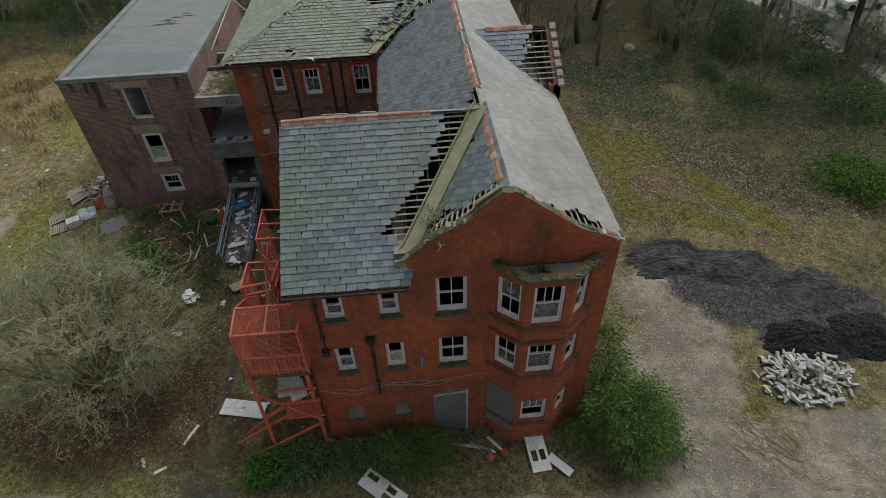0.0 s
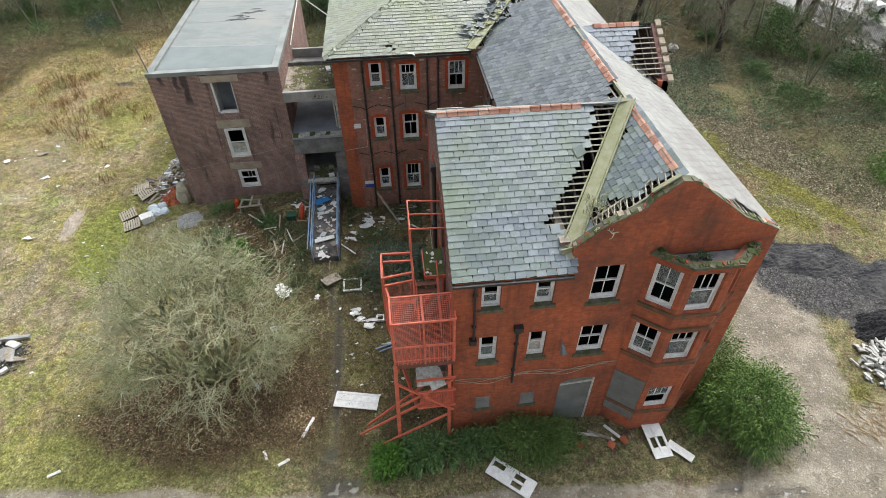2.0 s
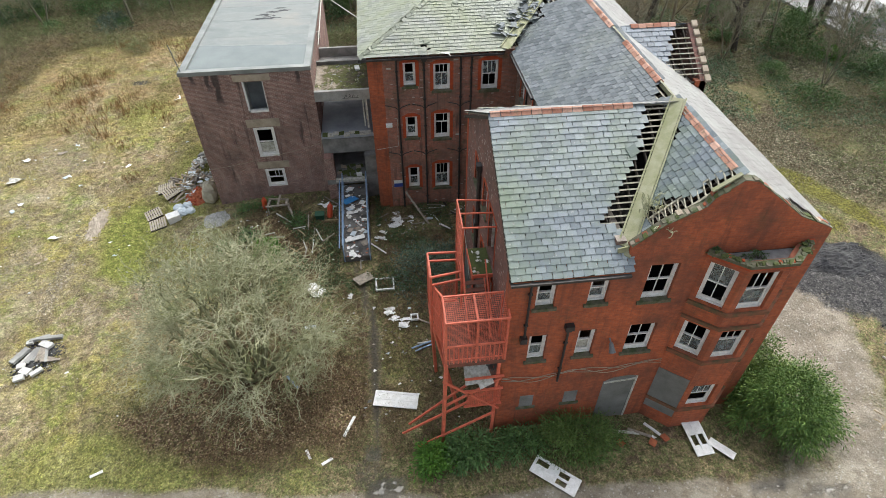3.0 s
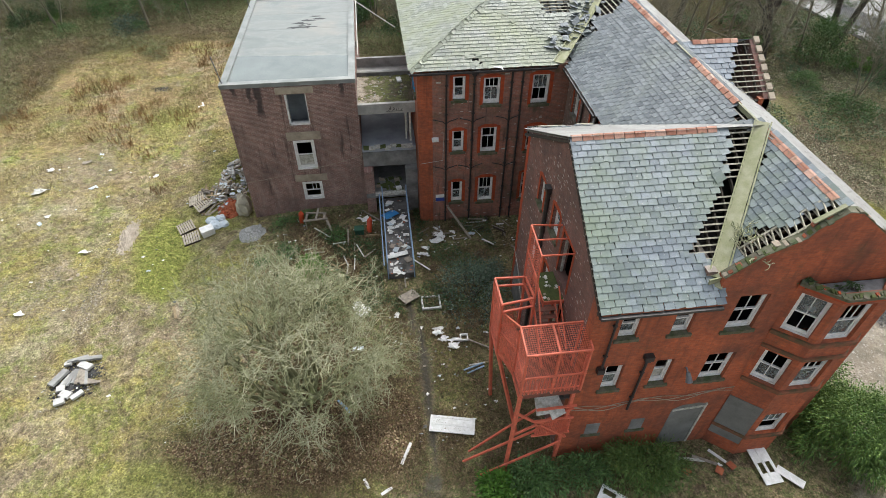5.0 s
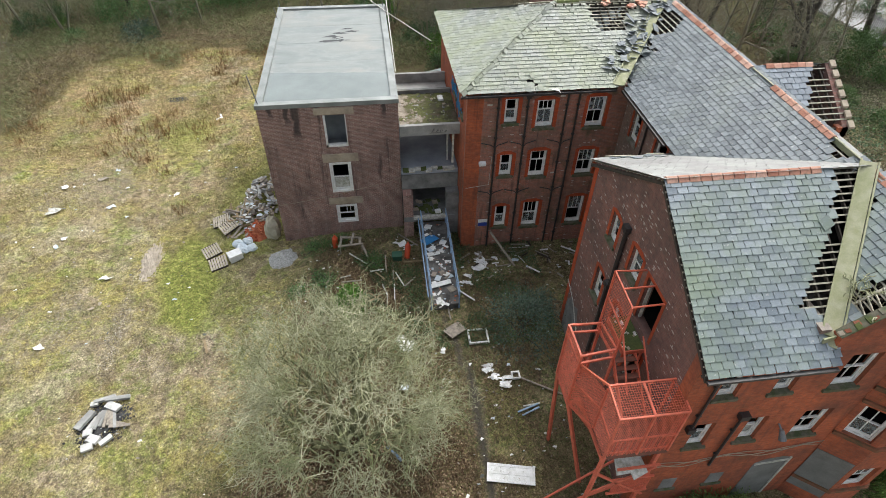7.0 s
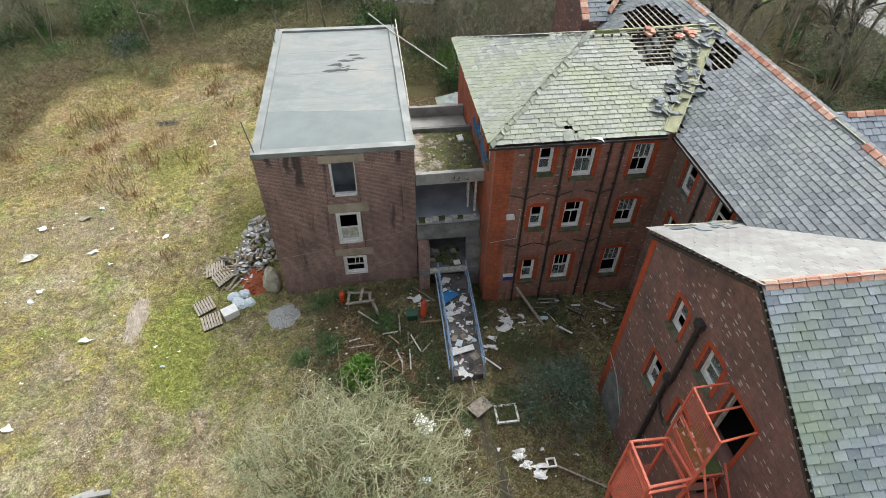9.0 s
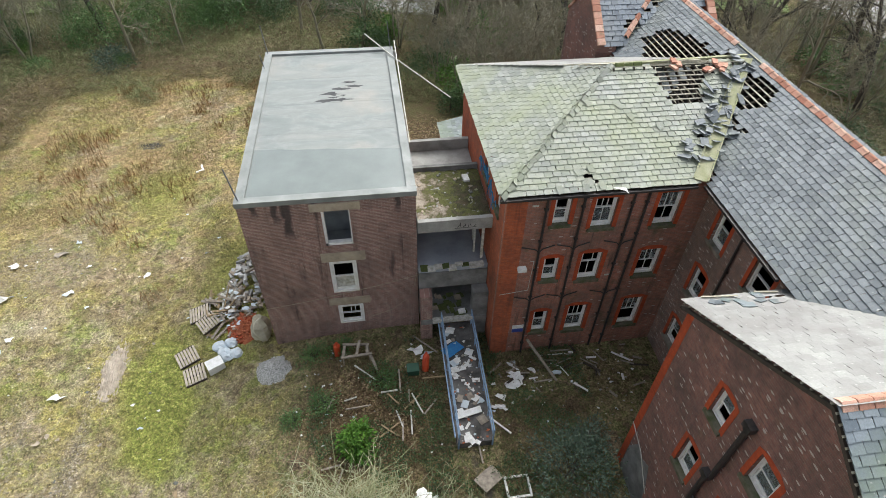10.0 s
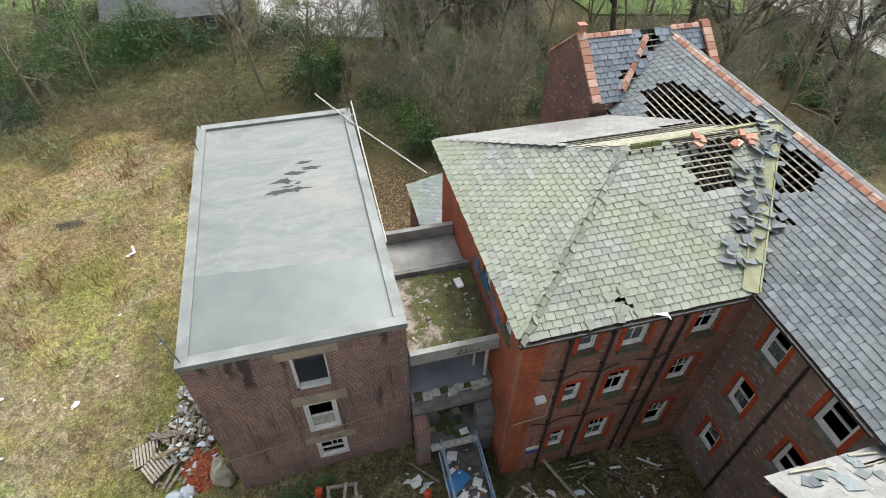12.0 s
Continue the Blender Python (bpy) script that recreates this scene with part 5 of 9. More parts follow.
part("wall", wall_mesh(Face((4.74, YRY - 2.5), (1, 0), (0, -1)), 0, YX - 0.1 - 4.74, GROUND, 9.3, 0.3, []), BRICK_RED, yard)
ridge_tiles(yard, (2.2, YRY, YRZ), (4.4, YRY, YRZ), 0.36, seed=15)
for z in np.arange(0, 1, 0.16):
    m = M().obox((YX - 0.1, YRY - 2.5 + 2.5 * z, YEZ + 0.06 + (YRZ - YEZ) * z), (0.13, 0, 0), (0, 0.13, 0.08), (0, 0, 0.05))
    part("coping", m, STONE, yard)

# ---- the three-storey canted bay ----
bay = thing("bay_window", (2.45, 11.4, -1.4), "three-storey canted brick bay with sash windows and an overgrown flat top", "bay window", "hospital ranges")
B0, B1, B2, B3 = (0.72, 11.84), (1.72, 11.02), (3.22, 11.02), (4.15, 11.84)


def side_face(a, b):
    d = Vector((b[0] - a[0], b[1] - a[1]))
    return Face(a, d, (d.y, -d.x)), d.length


bay_rows = ((6.35, 8.2), (3.6, 5.25), (0.35, 1.85))
for k, (a_, b_) in enumerate(((B0, B1), (B1, B2), (B2, B3))):
    fc, ln = side_face(a_, b_)
    g = 0.2 if k != 1 else 0.24
    holes = [(g, ln - g, z0, z1) for z0, z1 in bay_rows]
    part("wall", wall_mesh(fc, 0, ln, GROUND, 8.55, 0.25, holes), BRICK_RED, bay, "red brick bay wall")
    for i, h in enumerate(holes):
        if k == 0 and i == 2:
            m = M()
            fbox(m, fc, 0.02, ln - 0.05, -0.03, 0.06, -0.4, 2.25)
            part("boarding", m, BOARD, bay, "grey sheet boarding over the lower window")
            continue
        window(bay, fc, *h, bars=(2 if k == 1 else 1, 1 if k != 1 else 0), broken=0.6, sill=None)


def bay_line(out):
    """The bay's plan, moved out by a distance, mitred at its corners."""
    pts = [Vector(p) for p in (B0, B1, B2, B3)]
    dirs = [(q - p).normalized() for p, q in zip(pts, pts[1:])]
    nrm = [Vector((d.y, -d.x)) for d in dirs]
    res = [pts[0] + nrm[0] * out]
    for k in (1, 2):
        h = (nrm[k - 1] + nrm[k]).normalized()
        res.append(pts[k] + h * out / h.dot(nrm[k]))
    return res + [pts[3] + nrm[2] * out]


for name, z0, z1, out, mat, lab in ([("string_course", a_ - 0.2, a_ - 0.04, 0.09, STRING, "sooty moulded brick string course") for a_, _ in bay_rows] + [("string_course", 5.42, 5.55, 0.09, STRING, "sooty moulded brick string course")] +
                                    [("cornice", 8.42, 8.56, 0.10, BRICK_RUBBED, "brick cornice course"), ("cornice", 8.565, 8.68, 0.17, SILL, "mossy stone cornice")]):
    o, i_ = bay_line(out), bay_line(-0.1)
    for k in range(3):
        part(name, M().prism([(*o[k], z0), (*o[k + 1], z0), (*i_[k + 1], z0), (*i_[k], z0)], (0, 0, z1 - z0)), mat, bay, lab)
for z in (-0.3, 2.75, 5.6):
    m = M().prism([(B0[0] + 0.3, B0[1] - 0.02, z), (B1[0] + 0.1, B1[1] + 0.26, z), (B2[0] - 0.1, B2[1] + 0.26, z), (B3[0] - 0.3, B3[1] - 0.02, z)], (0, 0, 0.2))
    part("floor", m, ROOM_SHADE, bay)
m = M().prism([(B0[0] + 0.3, B0[1] - 0.03, 8.36), (B1[0] + 0.06, B1[1] + 0.26, 8.36), (B2[0] - 0.06, B2[1] + 0.26, 8.36), (B3[0] - 0.3, B3[1] - 0.03, 8.36)], (0, 0, 0.06))
part("roof", m, LEAD, bay, "grey lead flat roof with weeds")
rng = random.Random(29)
line = bay_line(0.06)
for k in range(3):
    for i in range(22 if k == 1 else 15):
        p_ = line[k].lerp(line[k + 1], rng.random())
        part("moss_lump", M().obox((p_.x + rng.gauss(0, 0.04), p_.y + rng.gauss(0, 0.05), 8.69), Vector((rng.uniform(0.03, 0.09), rng.uniform(-0.02, 0.02), rng.gauss(0, 0.01))), Vector((0.01, rng.uniform(0.03, 0.08), 0.01)), Vector((0, 0, rng.uniform(0.015, 0.045)))), rng.choice((MOSS, MOSS, SILL, BRICK_RUBBED)), bay)

# boarded arch and blocked vents on the ground floor, cables along the wall
m = M()
prof = [(fu(-1.42), -1.2), (fu(-1.42), 1.55), (fu(-1.05), 1.78), (fu(-0.4), 1.85), (fu(-0.05), 1.75), (fu(-0.05), -1.2)]
m.prism([F_FRONT.at(u, -0.015, z) for u, z in prof], (0, 0.05, 0))
arch = part("boarded_door", m, BOARD, front, "boarded-up arched doorway")
m = M()
fbox(m, F_FRONT, fu(-0.1), fu(-0.02), -0.05, 0.0, -1.2, 1.78)
m.bar(F_FRONT.at(fu(-1.4), -0.03, 1.5), F_FRONT.at(fu(-0.1), -0.03, 1.62), 0.05, 0.08)
part("frame", m, PAINT_OLD, arch)
for x in (-4.55, -2.7):
    m = M()
    fbox(m, F_FRONT, fu(x) - 0.28, fu(x) + 0.28, -0.012, 0.03, 0.35, 1.12)
    part("blocked_window", m, CONCRETE_DARK, front, "small window filled with cement blocks")
    m = M()
    fbox(m, F_FRONT, fu(x) - 0.4, fu(x) + 0.4, -0.06, 0.03, 0.2, 0.35)
    part("sill", m, SILL, front)
for z, dz, col in ((2.35, -0.12, 0), (2.42, 0.12, 1), (2.3, 0.25, 2)):
    m = M()
    pts = []
    for i in range(25):
        x = -5.7 + 6.4 * i / 24
        pts.append(F_FRONT.at(fu(x), -0.035, z + dz * math.sin(i * 0.55 + col) + 0.012 * i))
    m.tube(pts, 0.014, 5)
    part("cable", m, STONE, front, "slack pale cable along the wall")
downpipe(front, F_FRONT, fu(-5.05), 4.9, 8.2, hopper=False, r=0.045)
downpipe(front, F_FRONT, fu(-3.45), 2.1, 5.35)
m = M()
fbox(m, F_FRONT, fu(-5.2), fu(-4.95), -0.2, 0.0, 4.8, 5.05)
part("hopper", m, IRON, front)
m = M()
m.bar(F_FRONT.at(fu(-1.75), 0, 4.45), F_FRONT.at(fu(-1.75), -0.25, 4.35), 0.05, 0.05)
m.tube([F_FRONT.at(fu(-1.75), -0.2, 4.4), F_FRONT.at(fu(-1.72), -0.42, 4.1)], [0.07, 0.13], 10)
part("floodlight", m, LEAD, front, "grey wall floodlight")
downpipe(front, F_SIDE, su(17.6), 5.6, 8.4, r=0.085)
downpipe(front, F_SIDE, su(17.75), -1.2, 5.4, r=0.085)
m = M()
m.tube([F_SIDE.at(su(17.75), -0.1, 4.2), F_SIDE.at(su(17.3), -0.1, 3.9), F_SIDE.at(su(17.0), -0.06, 3.75)], 0.045, 7)
part("waste_pipe", m, IRON, front)
patch_outline = [(20.9, -1.3), (20.95, 0.9), (20.6, 1.7), (20.1, 1.5), (19.7, 1.75), (19.3, 0.6), (19.1, -1.3)]
part("rendered_patch", M().prism([F_SIDE.at(su(y), -0.012, z) for y, z in patch_outline], (0.02, 0, 0)), CONCRETE_DARK, front, "grey cement patch on the foot of the gable")

# ---- the flat-roofed block ----
block = thing("flat_roofed_block", (-16.6, 35.5, -1), "three-storey brown brick block with a grey felt flat roof", "building")
KX0, KX1, KY0, KY1, KZ0, KZ1 = -20.0, -13.15, 28.9, 42.2, 7.72, 7.55
F_KF = Face((KX0, KY0), (1, 0), (0, -1))


def wu(x):
    return x - KX0


k_holes = [(wu(-16.9), wu(-15.78), 5.3, 7.15), (wu(-16.92), wu(-15.77), 2.4, 4.36), (wu(-16.86), wu(-15.7), 0.22, 1.53)]
part("wall", wall_mesh(F_KF, 0, KX1 - KX0, GROUND, 7.6, 0.3, k_holes), BRICK_BROWN, block, "brown brick front wall with dark water stains")
# west wall: both openings are unseen, added to brighten the top room
part("wall", wall_mesh(Face((KX0, KY1), (0, -1), (-1, 0)), 0.3, KY1 - KY0 - 0.3, GROUND, 7.6, 0.3, [(8.6, 10.6, 5.6, 7.1), (11.2, 12.8, 5.4, 7.2)]), BRICK_BROWN, block)
part("wall", wall_mesh(Face((KX1, KY0), (0, 1), (1, 0)), 0.3, KY1 - KY0 - 0.3, GROUND, 7.6, 0.3, [(2, 3.2, 4.3, 6.0)]), BRICK_BROWN, block)
part("wall", wall_mesh(Face((KX1, KY1), (-1, 0), (0, 1)), 0, KX1 - KX0, GROUND, 7.6, 0.3, []), BRICK_BROWN, block)
for z in (-0.9, 2.0, 4.9):
    part("floor", M().box(KX0 + 0.31, KY0 + 0.31, z - 0.2, KX1 - 0.31, KY1 - 0.31, z), ROOM_SHADE if z < 3 else PLASTER, block)
part("partition", M().box(KX0 + 0.4, 30.3, 4.9, KX1 - 0.4, 30.4, 7.5), PLASTER, block, "grey plastered room wall")
part("partition", M().box(-17.08, KY0 + 0.32, 4.9, -16.98, 30.3, 7.5), PAINT, block)
for z0, z1 in ((7.2, 7.56), (4.42, 4.9), (1.62, 2.05)):
    m = M()
    fbox(m, F_KF, wu(-17.3 if z0 > 5 else -17.2), wu(-15.35), -0.06, 0.1, z0, z1)
    part("lintel", m, STONE, block, "pale sandstone lintel band")
window(block, F_KF, *k_holes[1], bars=(0, 0), broken=1.0, sill=None, set_in=0.03, fw=0.13, low_board=True, label="white framed casement with missing glass and a boarded foot")
window(block, F_KF, *k_holes[2], bars=(3, 0), broken=1.0, sill=None, set_in=0.03, fw=0.13, label="small white window with a torn top light")
m = M()
h = k_holes[0]
for a_, b_, c_, e_ in ((h[0], h[0] + 0.1, h[2], h[3]), (h[1] - 0.05, h[1], h[2], h[3]), (h[0], h[1], h[2], h[2] + 0.12)):
    fbox(m, F_KF, a_, b_, 0.03, 0.24, c_, e_)
part("window", m, PAINT, block, "empty window opening with a white lining")
m = M().prism([(KX0 + 0.2, KY0 + 0.2, KZ0 - 0.1), (KX1 - 0.2, KY0 + 0.2, KZ0 - 0.1), (KX1 - 0.2, KY1 - 0.2, KZ1 - 0.1), (KX0 + 0.2, KY1 - 0.2, KZ1 - 0.1)], (0, 0, 0.12))
deck = part("roof", m, FELT, block, "grey bitumen felt roof with ponding marks")
for p, q in (((KX0 - 0.04, KY0 + 0.15, KZ0), (KX1 + 0.04, KY0 + 0.15, KZ0)), ((KX0 - 0.04, KY1 - 0.15, KZ1), (KX1 + 0.04, KY1 - 0.15, KZ1)),
             ((KX0 + 0.15, KY0 + 0.335, KZ0), (KX0 + 0.15, KY1 - 0.335, KZ1)), ((KX1 - 0.15, KY0 + 0.335, KZ0), (KX1 - 0.15, KY1 - 0.335, KZ1))):
    m = M()
    m.bar(Vector(p) + Vector((0, 0, 0.02)), Vector(q) + Vector((0, 0, 0.02)), 0.36, 0.22)
    part("upstand", m, FELT_EDGE, deck, "pale felted roof edge")
m, edge_pts = M(), [(KX0 + 0.34 + (KX1 - KX0 - 0.68) * k / 24, 32.65 - 0.022 * k + 0.10 * noise.noise((k * 0.37, 2.0, 0))) for k in range(25)]
m.prism([(KX0 + 0.34, KY0 + 0.34, KZ0 + 0.018)] + [(KX1 - 0.34, KY0 + 0.34, KZ0 + 0.018)] + [(x, y, KZ0 + 0.022 - 0.0128 * (y - KY0)) for x, y in reversed(edge_pts)], (0, 0, 0.005))
part("felt_sheet", m, FELT_WET, deck, "smooth darker felt sheet that holds water")
for i in range(5):
    m = M()
    y = KY0 + 2.6 * (i + 1) - 0.3
    m.bar((KX0 + 0.35, y, KZ0 + 0.022 - 0.0128 * (y - KY0)), (KX1 - 0.3, y + 0.05, KZ0 + 0.022 - 0.0128 * (y - KY0)), 0.03, 0.004)
    part("felt_lap", m, FELT, deck)
rng = random.Random(23)
for i in range(15):
    y = 37.4 + rng.choice((-0.75, -0.3, 0.35, 0.8)) + rng.gauss(0, 0.12)
    x = -16.1 + 0.4 * (y - 37.4) + rng.gauss(0, 0.3)
    n, r = 13, rng.choice((0.06, 0.13, 0.2, 0.27))
    poly = [(x + 2.0 * r * rng.uniform(0.2, 1.4) * math.cos(6.283 * k / n), y + 0.6 * r * rng.uniform(0.2, 1.4) * math.sin(6.283 * k / n), KZ0 + 0.024 - 0.0128 * (y - KY0)) for k in range(n)]
    part("torn_felt", M().prism(poly, (0, 0, 0.006)), TAR, deck, "torn patch in the felt")
for x, y, h_, lx in ((KX0 + 0.15, KY0 + 0.15, 1.6, -0.25), (KX0 + 0.12, 42.0, 1.5, -0.15), (KX0 + 0.1, 40.2, 0.7, -0.12), (KX1 - 0.1, 41.95, 1.5, -0.1)):
    zb = KZ0 - 0.05
    solo("roof_pole", M().tube([(x, y, zb), (x + lx, y + 0.1, zb + h_)], 0.025, 6), LEAD, "thin leaning metal pole fixed to the flat roof", "pole", "roof poles")
solo("scaffold_pole", M().tube([(-14.6, 43.3, 8.0), (-13.2, 40.8, 7.76), (-10.6, 36.9, 7.3)], 0.035, 6), PAINT_OLD, "pale scaffold pole lying across from roof to eave", "pole", "roof poles")
solo("scaffold_pole", M().tube([(-13.0, 42.4, 7.92), (-13.0, 33.3, 7.15)], 0.035, 6).box(-13.16, 41.3, 7.3, -12.98, 41.36, 7.86).box(-13.16, 35.0, 6.9, -12.98, 35.06, 7.3), PAINT_OLD, "pale handrail pole along the roof edge", "pole", "roof poles")
m = M().tube([(-20.02, 28.86, 1.75), (-18.3, 28.86, 2.0), (-16.5, 28.86, 2.35), (-14.8, 28.86, 2.7), (-13.1, 28.86, 3.15)], 0.014, 5)
part("cable", m, STONE, block, "pale slack cable")
m = M().tube([(-13.15, 28.84, 3.6), (-13.3, 28.84, 2.6), (-13.7, 28.84, 1.6), (-14.4, 28.84, 0.95), (-15.4, 28.84, 0.6)], 0.012, 5)
part("cable", m, STONE, block)

# ---- the link between block and wing: open concrete floors ----
link = thing("link_block", (-11.6, 31, -0.6), "concrete link with open storeys and a mossy flat roof", "building")
LX0, LX1, LY = -13.13, -10.07, 28.6
def mossy_roof():
    mat, nt, b = nodes_of("moss_and_gravel")
    n0, n2 = noise_of(nt, 1.1, 7, 0.7), noise_of(nt, 26, 4, 0.7)
    px = nt.nodes.new("ShaderNodeSeparateXYZ")
    nt.links.new(pos_of(nt), px.inputs[0])
    n1 = math_of(nt, "ADD", n0, math_of(nt, "MULTIPLY", math_of(nt, "ADD", px.outputs[0], 11.9), 0.07))
    col = ramp_of(nt, n1, [(0.36, (0.34, 0.29, 0.235)), (0.44, (0.20, 0.165, 0.12)), (0.48, (0.085, 0.08, 0.03)), (0.54, (0.115, 0.125, 0.032)), (0.60, (0.06, 0.058, 0.025)), (0.70, (0.10, 0.075, 0.045))])
    col = mix_of(nt, 0.7, col, ramp_of(nt, n2, [(0.3, 0.4), (0.7, 1.5)]), "MULTIPLY")
    nt.links.new(col, b.inputs["Base Color"])
    b.inputs["Roughness"].default_value = 0.95
    bump_of(nt, b, n2, 0.9, 0.04)
    return mat


part("roof_slab", M().box(LX0, LY, 6.2, LX1, 32.0, 6.42), CONCRETE, link, "stained concrete roof slab")
m = M()
rng = random.Random(31)
nxl, nyl = 30, 34
pts = [(LX0 + 0.02 + (LX1 - LX0 - 0.04) * i / nxl, LY + 0.16 + 3.2 * j / nyl, 6.423 + 0.10 * max(0, noise.noise((i * 0.4, j * 0.4, 4)) + 0.3) + 0.03 * noise.noise((i * 1.3, j * 1.3, 9))) for j in range(nyl + 1) for i in range(nxl + 1)]
m.add(pts, [(j * (nxl + 1) + i, j * (nxl + 1) + i + 1, (j + 1) * (nxl + 1) + i + 1, (j + 1) * (nxl + 1) + i) for j in range(nyl) for i in range(nxl)])
part("moss_bed", m, mossy_roof(), link, "moss, weeds and gravel on the roof", smooth=True)
for i in range(20):
    x, y = rng.uniform(-12.9, -10.3), rng.uniform(28.9, 31.7)
    part("roof_debris", M().obox((x, y, 6.5), (rng.uniform(0.02, 0.07), 0.02, 0), (-0.02, rng.uniform(0.02, 0.06), 0.01), (0, 0, 0.02)), rng.choice((STONE, CONCRETE_DARK, TIMBER)), link)
part("roof_debris", M().obox((-10.75, 31.2, 6.55), (0.13, 0.02, 0), (-0.03, 0.2, 0.02), (0, 0, 0.05)), PAINT, link, "pale lump lying in the moss")
part("fascia", M().box(LX0, LY - 0.06, 5.92, LX1 + 0.02, LY + 0.14, 6.5), CONCRETE, link, "stained pale concrete fascia")
part("rear_parapet", M().box(LX0, 32.02, 5.9, LX1, 32.2, 6.66), CONCRETE_DARK, link)
part("roof_slab", M().box(LX0, 32.21, 5.4, LX1, 34.6, 5.9), CONCRETE, link, "lower concrete roof with standing water")
part("rear_parapet", M().box(LX0, 34.42, 5.905, LX1, 34.62, 6.45), CONCRETE, link)
m = M()
for k in range(7):
    x, z = -11.5 + 0.11 * k, 6.08 + 0.05 * (k % 2)
    m.bar((x, LY - 0.063, z), (x + rng.uniform(-0.04, 0.12), LY - 0.063, z + rng.uniform(0.08, 0.24)), 0.006, 0.03)
m.bar((-11.62, LY - 0.063, 6.04), (-10.72, LY - 0.063, 6.06), 0.006, 0.02)
part("spray_mark", m, IRON, link, "dark scrawl sprayed on the fascia", kind="stuff")
part("floor_slab", M().box(LX0, LY, 3.5, LX1, 34.4, 3.75), plain("blue_grey_screed", (0.36, 0.385, 0.42), (0.24, 0.26, 0.29), 1.0, 0.7), link, "blue-grey screeded floor open to the sky at the sides")
for k in range(9):
    x = LX0 + 0.1 + 2.75 * k / 9
    part("broken_edge", M().obox((x + 0.15, LY + rng.uniform(-0.12, 0.06), 3.82 + rng.uniform(-0.04, 0.05)), (0.17, 0, rng.uniform(-0.02, 0.04)), (0, rng.uniform(0.06, 0.18), 0.02), (0, 0, 0.035)), PAINT_OLD if k % 3 else MOSS, link, "broken pale edge of the floor")
part("floor_slab", M().box(LX0, 27.9, 0.75, LX1, 33, 1.05), CONCRETE_DARK, link)
part("back_wall", M().box(LX0, 31.4, -1.4, LX1, 31.6, 3.5), PLASTER, link, "blue-grey plastered back wall")
part("spandrel", M().box(LX0, 28.55, 2.55, LX1, 28.75, 3.5), CONCRETE_DARK, link)
part("sill_beam", M().box(-12.6, 27.72, 1.0, -10.75, 27.95, 1.16), PAINT_OLD, link, "white edged sill beam")
part("pier", M().box(LX0, 27.95, -1.4, -12.6, 28.5, 2.6), BRICK_BROWN, link)
part("pier", M().box(-10.75, 27.95, -1.4, LX1, 28.5, 2.6), CONCRETE_DARK, link)
for i in range(26):
    x, y = rng.uniform(-12.4, -11.0), rng.uniform(28.0, 29.5)
    part("rubble_lump", M().obox((x, y, 1.1), (rng.uniform(0.05, 0.16), 0.02, 0), (-0.03, rng.uniform(0.05, 0.15), 0.03), (0, 0, 0.03)), MOSS if rng.random() < 0.7 else STONE, link)
part("rubble_lump", M().obox((-11.2, 28.15, 1.2), (0.16, 0.02, 0), (-0.02, 0.1, 0.02), (0, 0, 0.06)), PAINT, link, "white lump on the canopy")
m = M().box(-10.4, LY + 0.15, 4.0, -10.3, LY + 0.25, 6.1).box(-10.4, LY + 0.15, 6.0, -10.1, LY + 1.2, 6.1)
part("window_frame", m, PAINT_OLD, link, "leftover white window frame")
for a_ in ((-10.6, 29.4), (-10.5, 30.2)):
    part("post", M().box(a_[0], a_[1], 3.75, a_[0] + 0.08, a_[1] + 0.1, 5.9), PAINT_OLD, link)

# ---- wall lamps, signs and cables of the court ----
m = M()
fbox(m, F_CF, cu(-9.35), cu(-9.0), -0.22, 0.0, 5.2, 5.36)
solo("wall_lamp", m, PAINT, "white bulkhead wall lamp on dark brick", "lamp")
m = M()
fbox(m, F_CF, cu(-9.15), cu(-8.65), -0.04, 0.0, 1.35, 1.55)
sg = thing("wall_sign", (-8.9, 26.7, 1.1), "small blue and white sign on the brick wall", "sign")
part("upper_panel", m, PAINT, sg)
m = M()
fbox(m, F_CF, cu(-9.15), cu(-8.65), -0.04, 0.0, 1.1, 1.35)
part("lower_panel", m, plain("blue_sign", (0.02, 0.05, 0.26), (0.03, 0.06, 0.3), 3, 0.4), sg)
m = M()
for a_, b_ in (((-9.95, 3.75), (-8.75, 3.9)), ((-8.75, 3.9), (-8.7, 5.6)), ((-8.7, 5.6), (-8.85, 5.62))):
    m.tube([F_CF.at(cu(a_[0]), -0.03, a_[1]), F_CF.at(cu(b_[0]), -0.03, b_[1])], 0.013, 5)
part("cable", m, PAINT_OLD, court)
for x, z in ((-9.0, 8.45), (-5.55, 8.75), (-5.4, 4.4)):
    m = M()
    fbox(m, F_CF, cu(x) - 0.12, cu(x) + 0.12, -0.02, 0.0, z - 0.04, z + 0.04)
    part("vent", m, PAINT_OLD, court, "small pale wall vent")

SPRAY = plain("blue_spray_paint", (0.04, 0.24, 0.42), (0.03, 0.15, 0.33), 5, 0.6, bump=0.05)
rng = random.Random(71)
m = M()
for k in range(16):
    y0, z0 = 28.3 + 3.2 * k / 16, 7.0 + rng.uniform(-0.1, 0.5)
    pts = [F_CL.at(36.3 - y0 - 0.12 * j, -0.006, z0 + 0.35 * math.sin(1.7 * j + k) + 0.1 * rng.random()) for j in range(5)]
    m.tube(pts, 0.022, 4)
part("spray_mark", m, SPRAY, court, "blue scrawl sprayed on the end wall", kind="stuff")

# ---- the red steel fire escape ----
esc = thing("fire_escape", (-7, 13.5, -1.2), "rusting red steel fire escape with mesh cages against the brick gable", "fire escape")


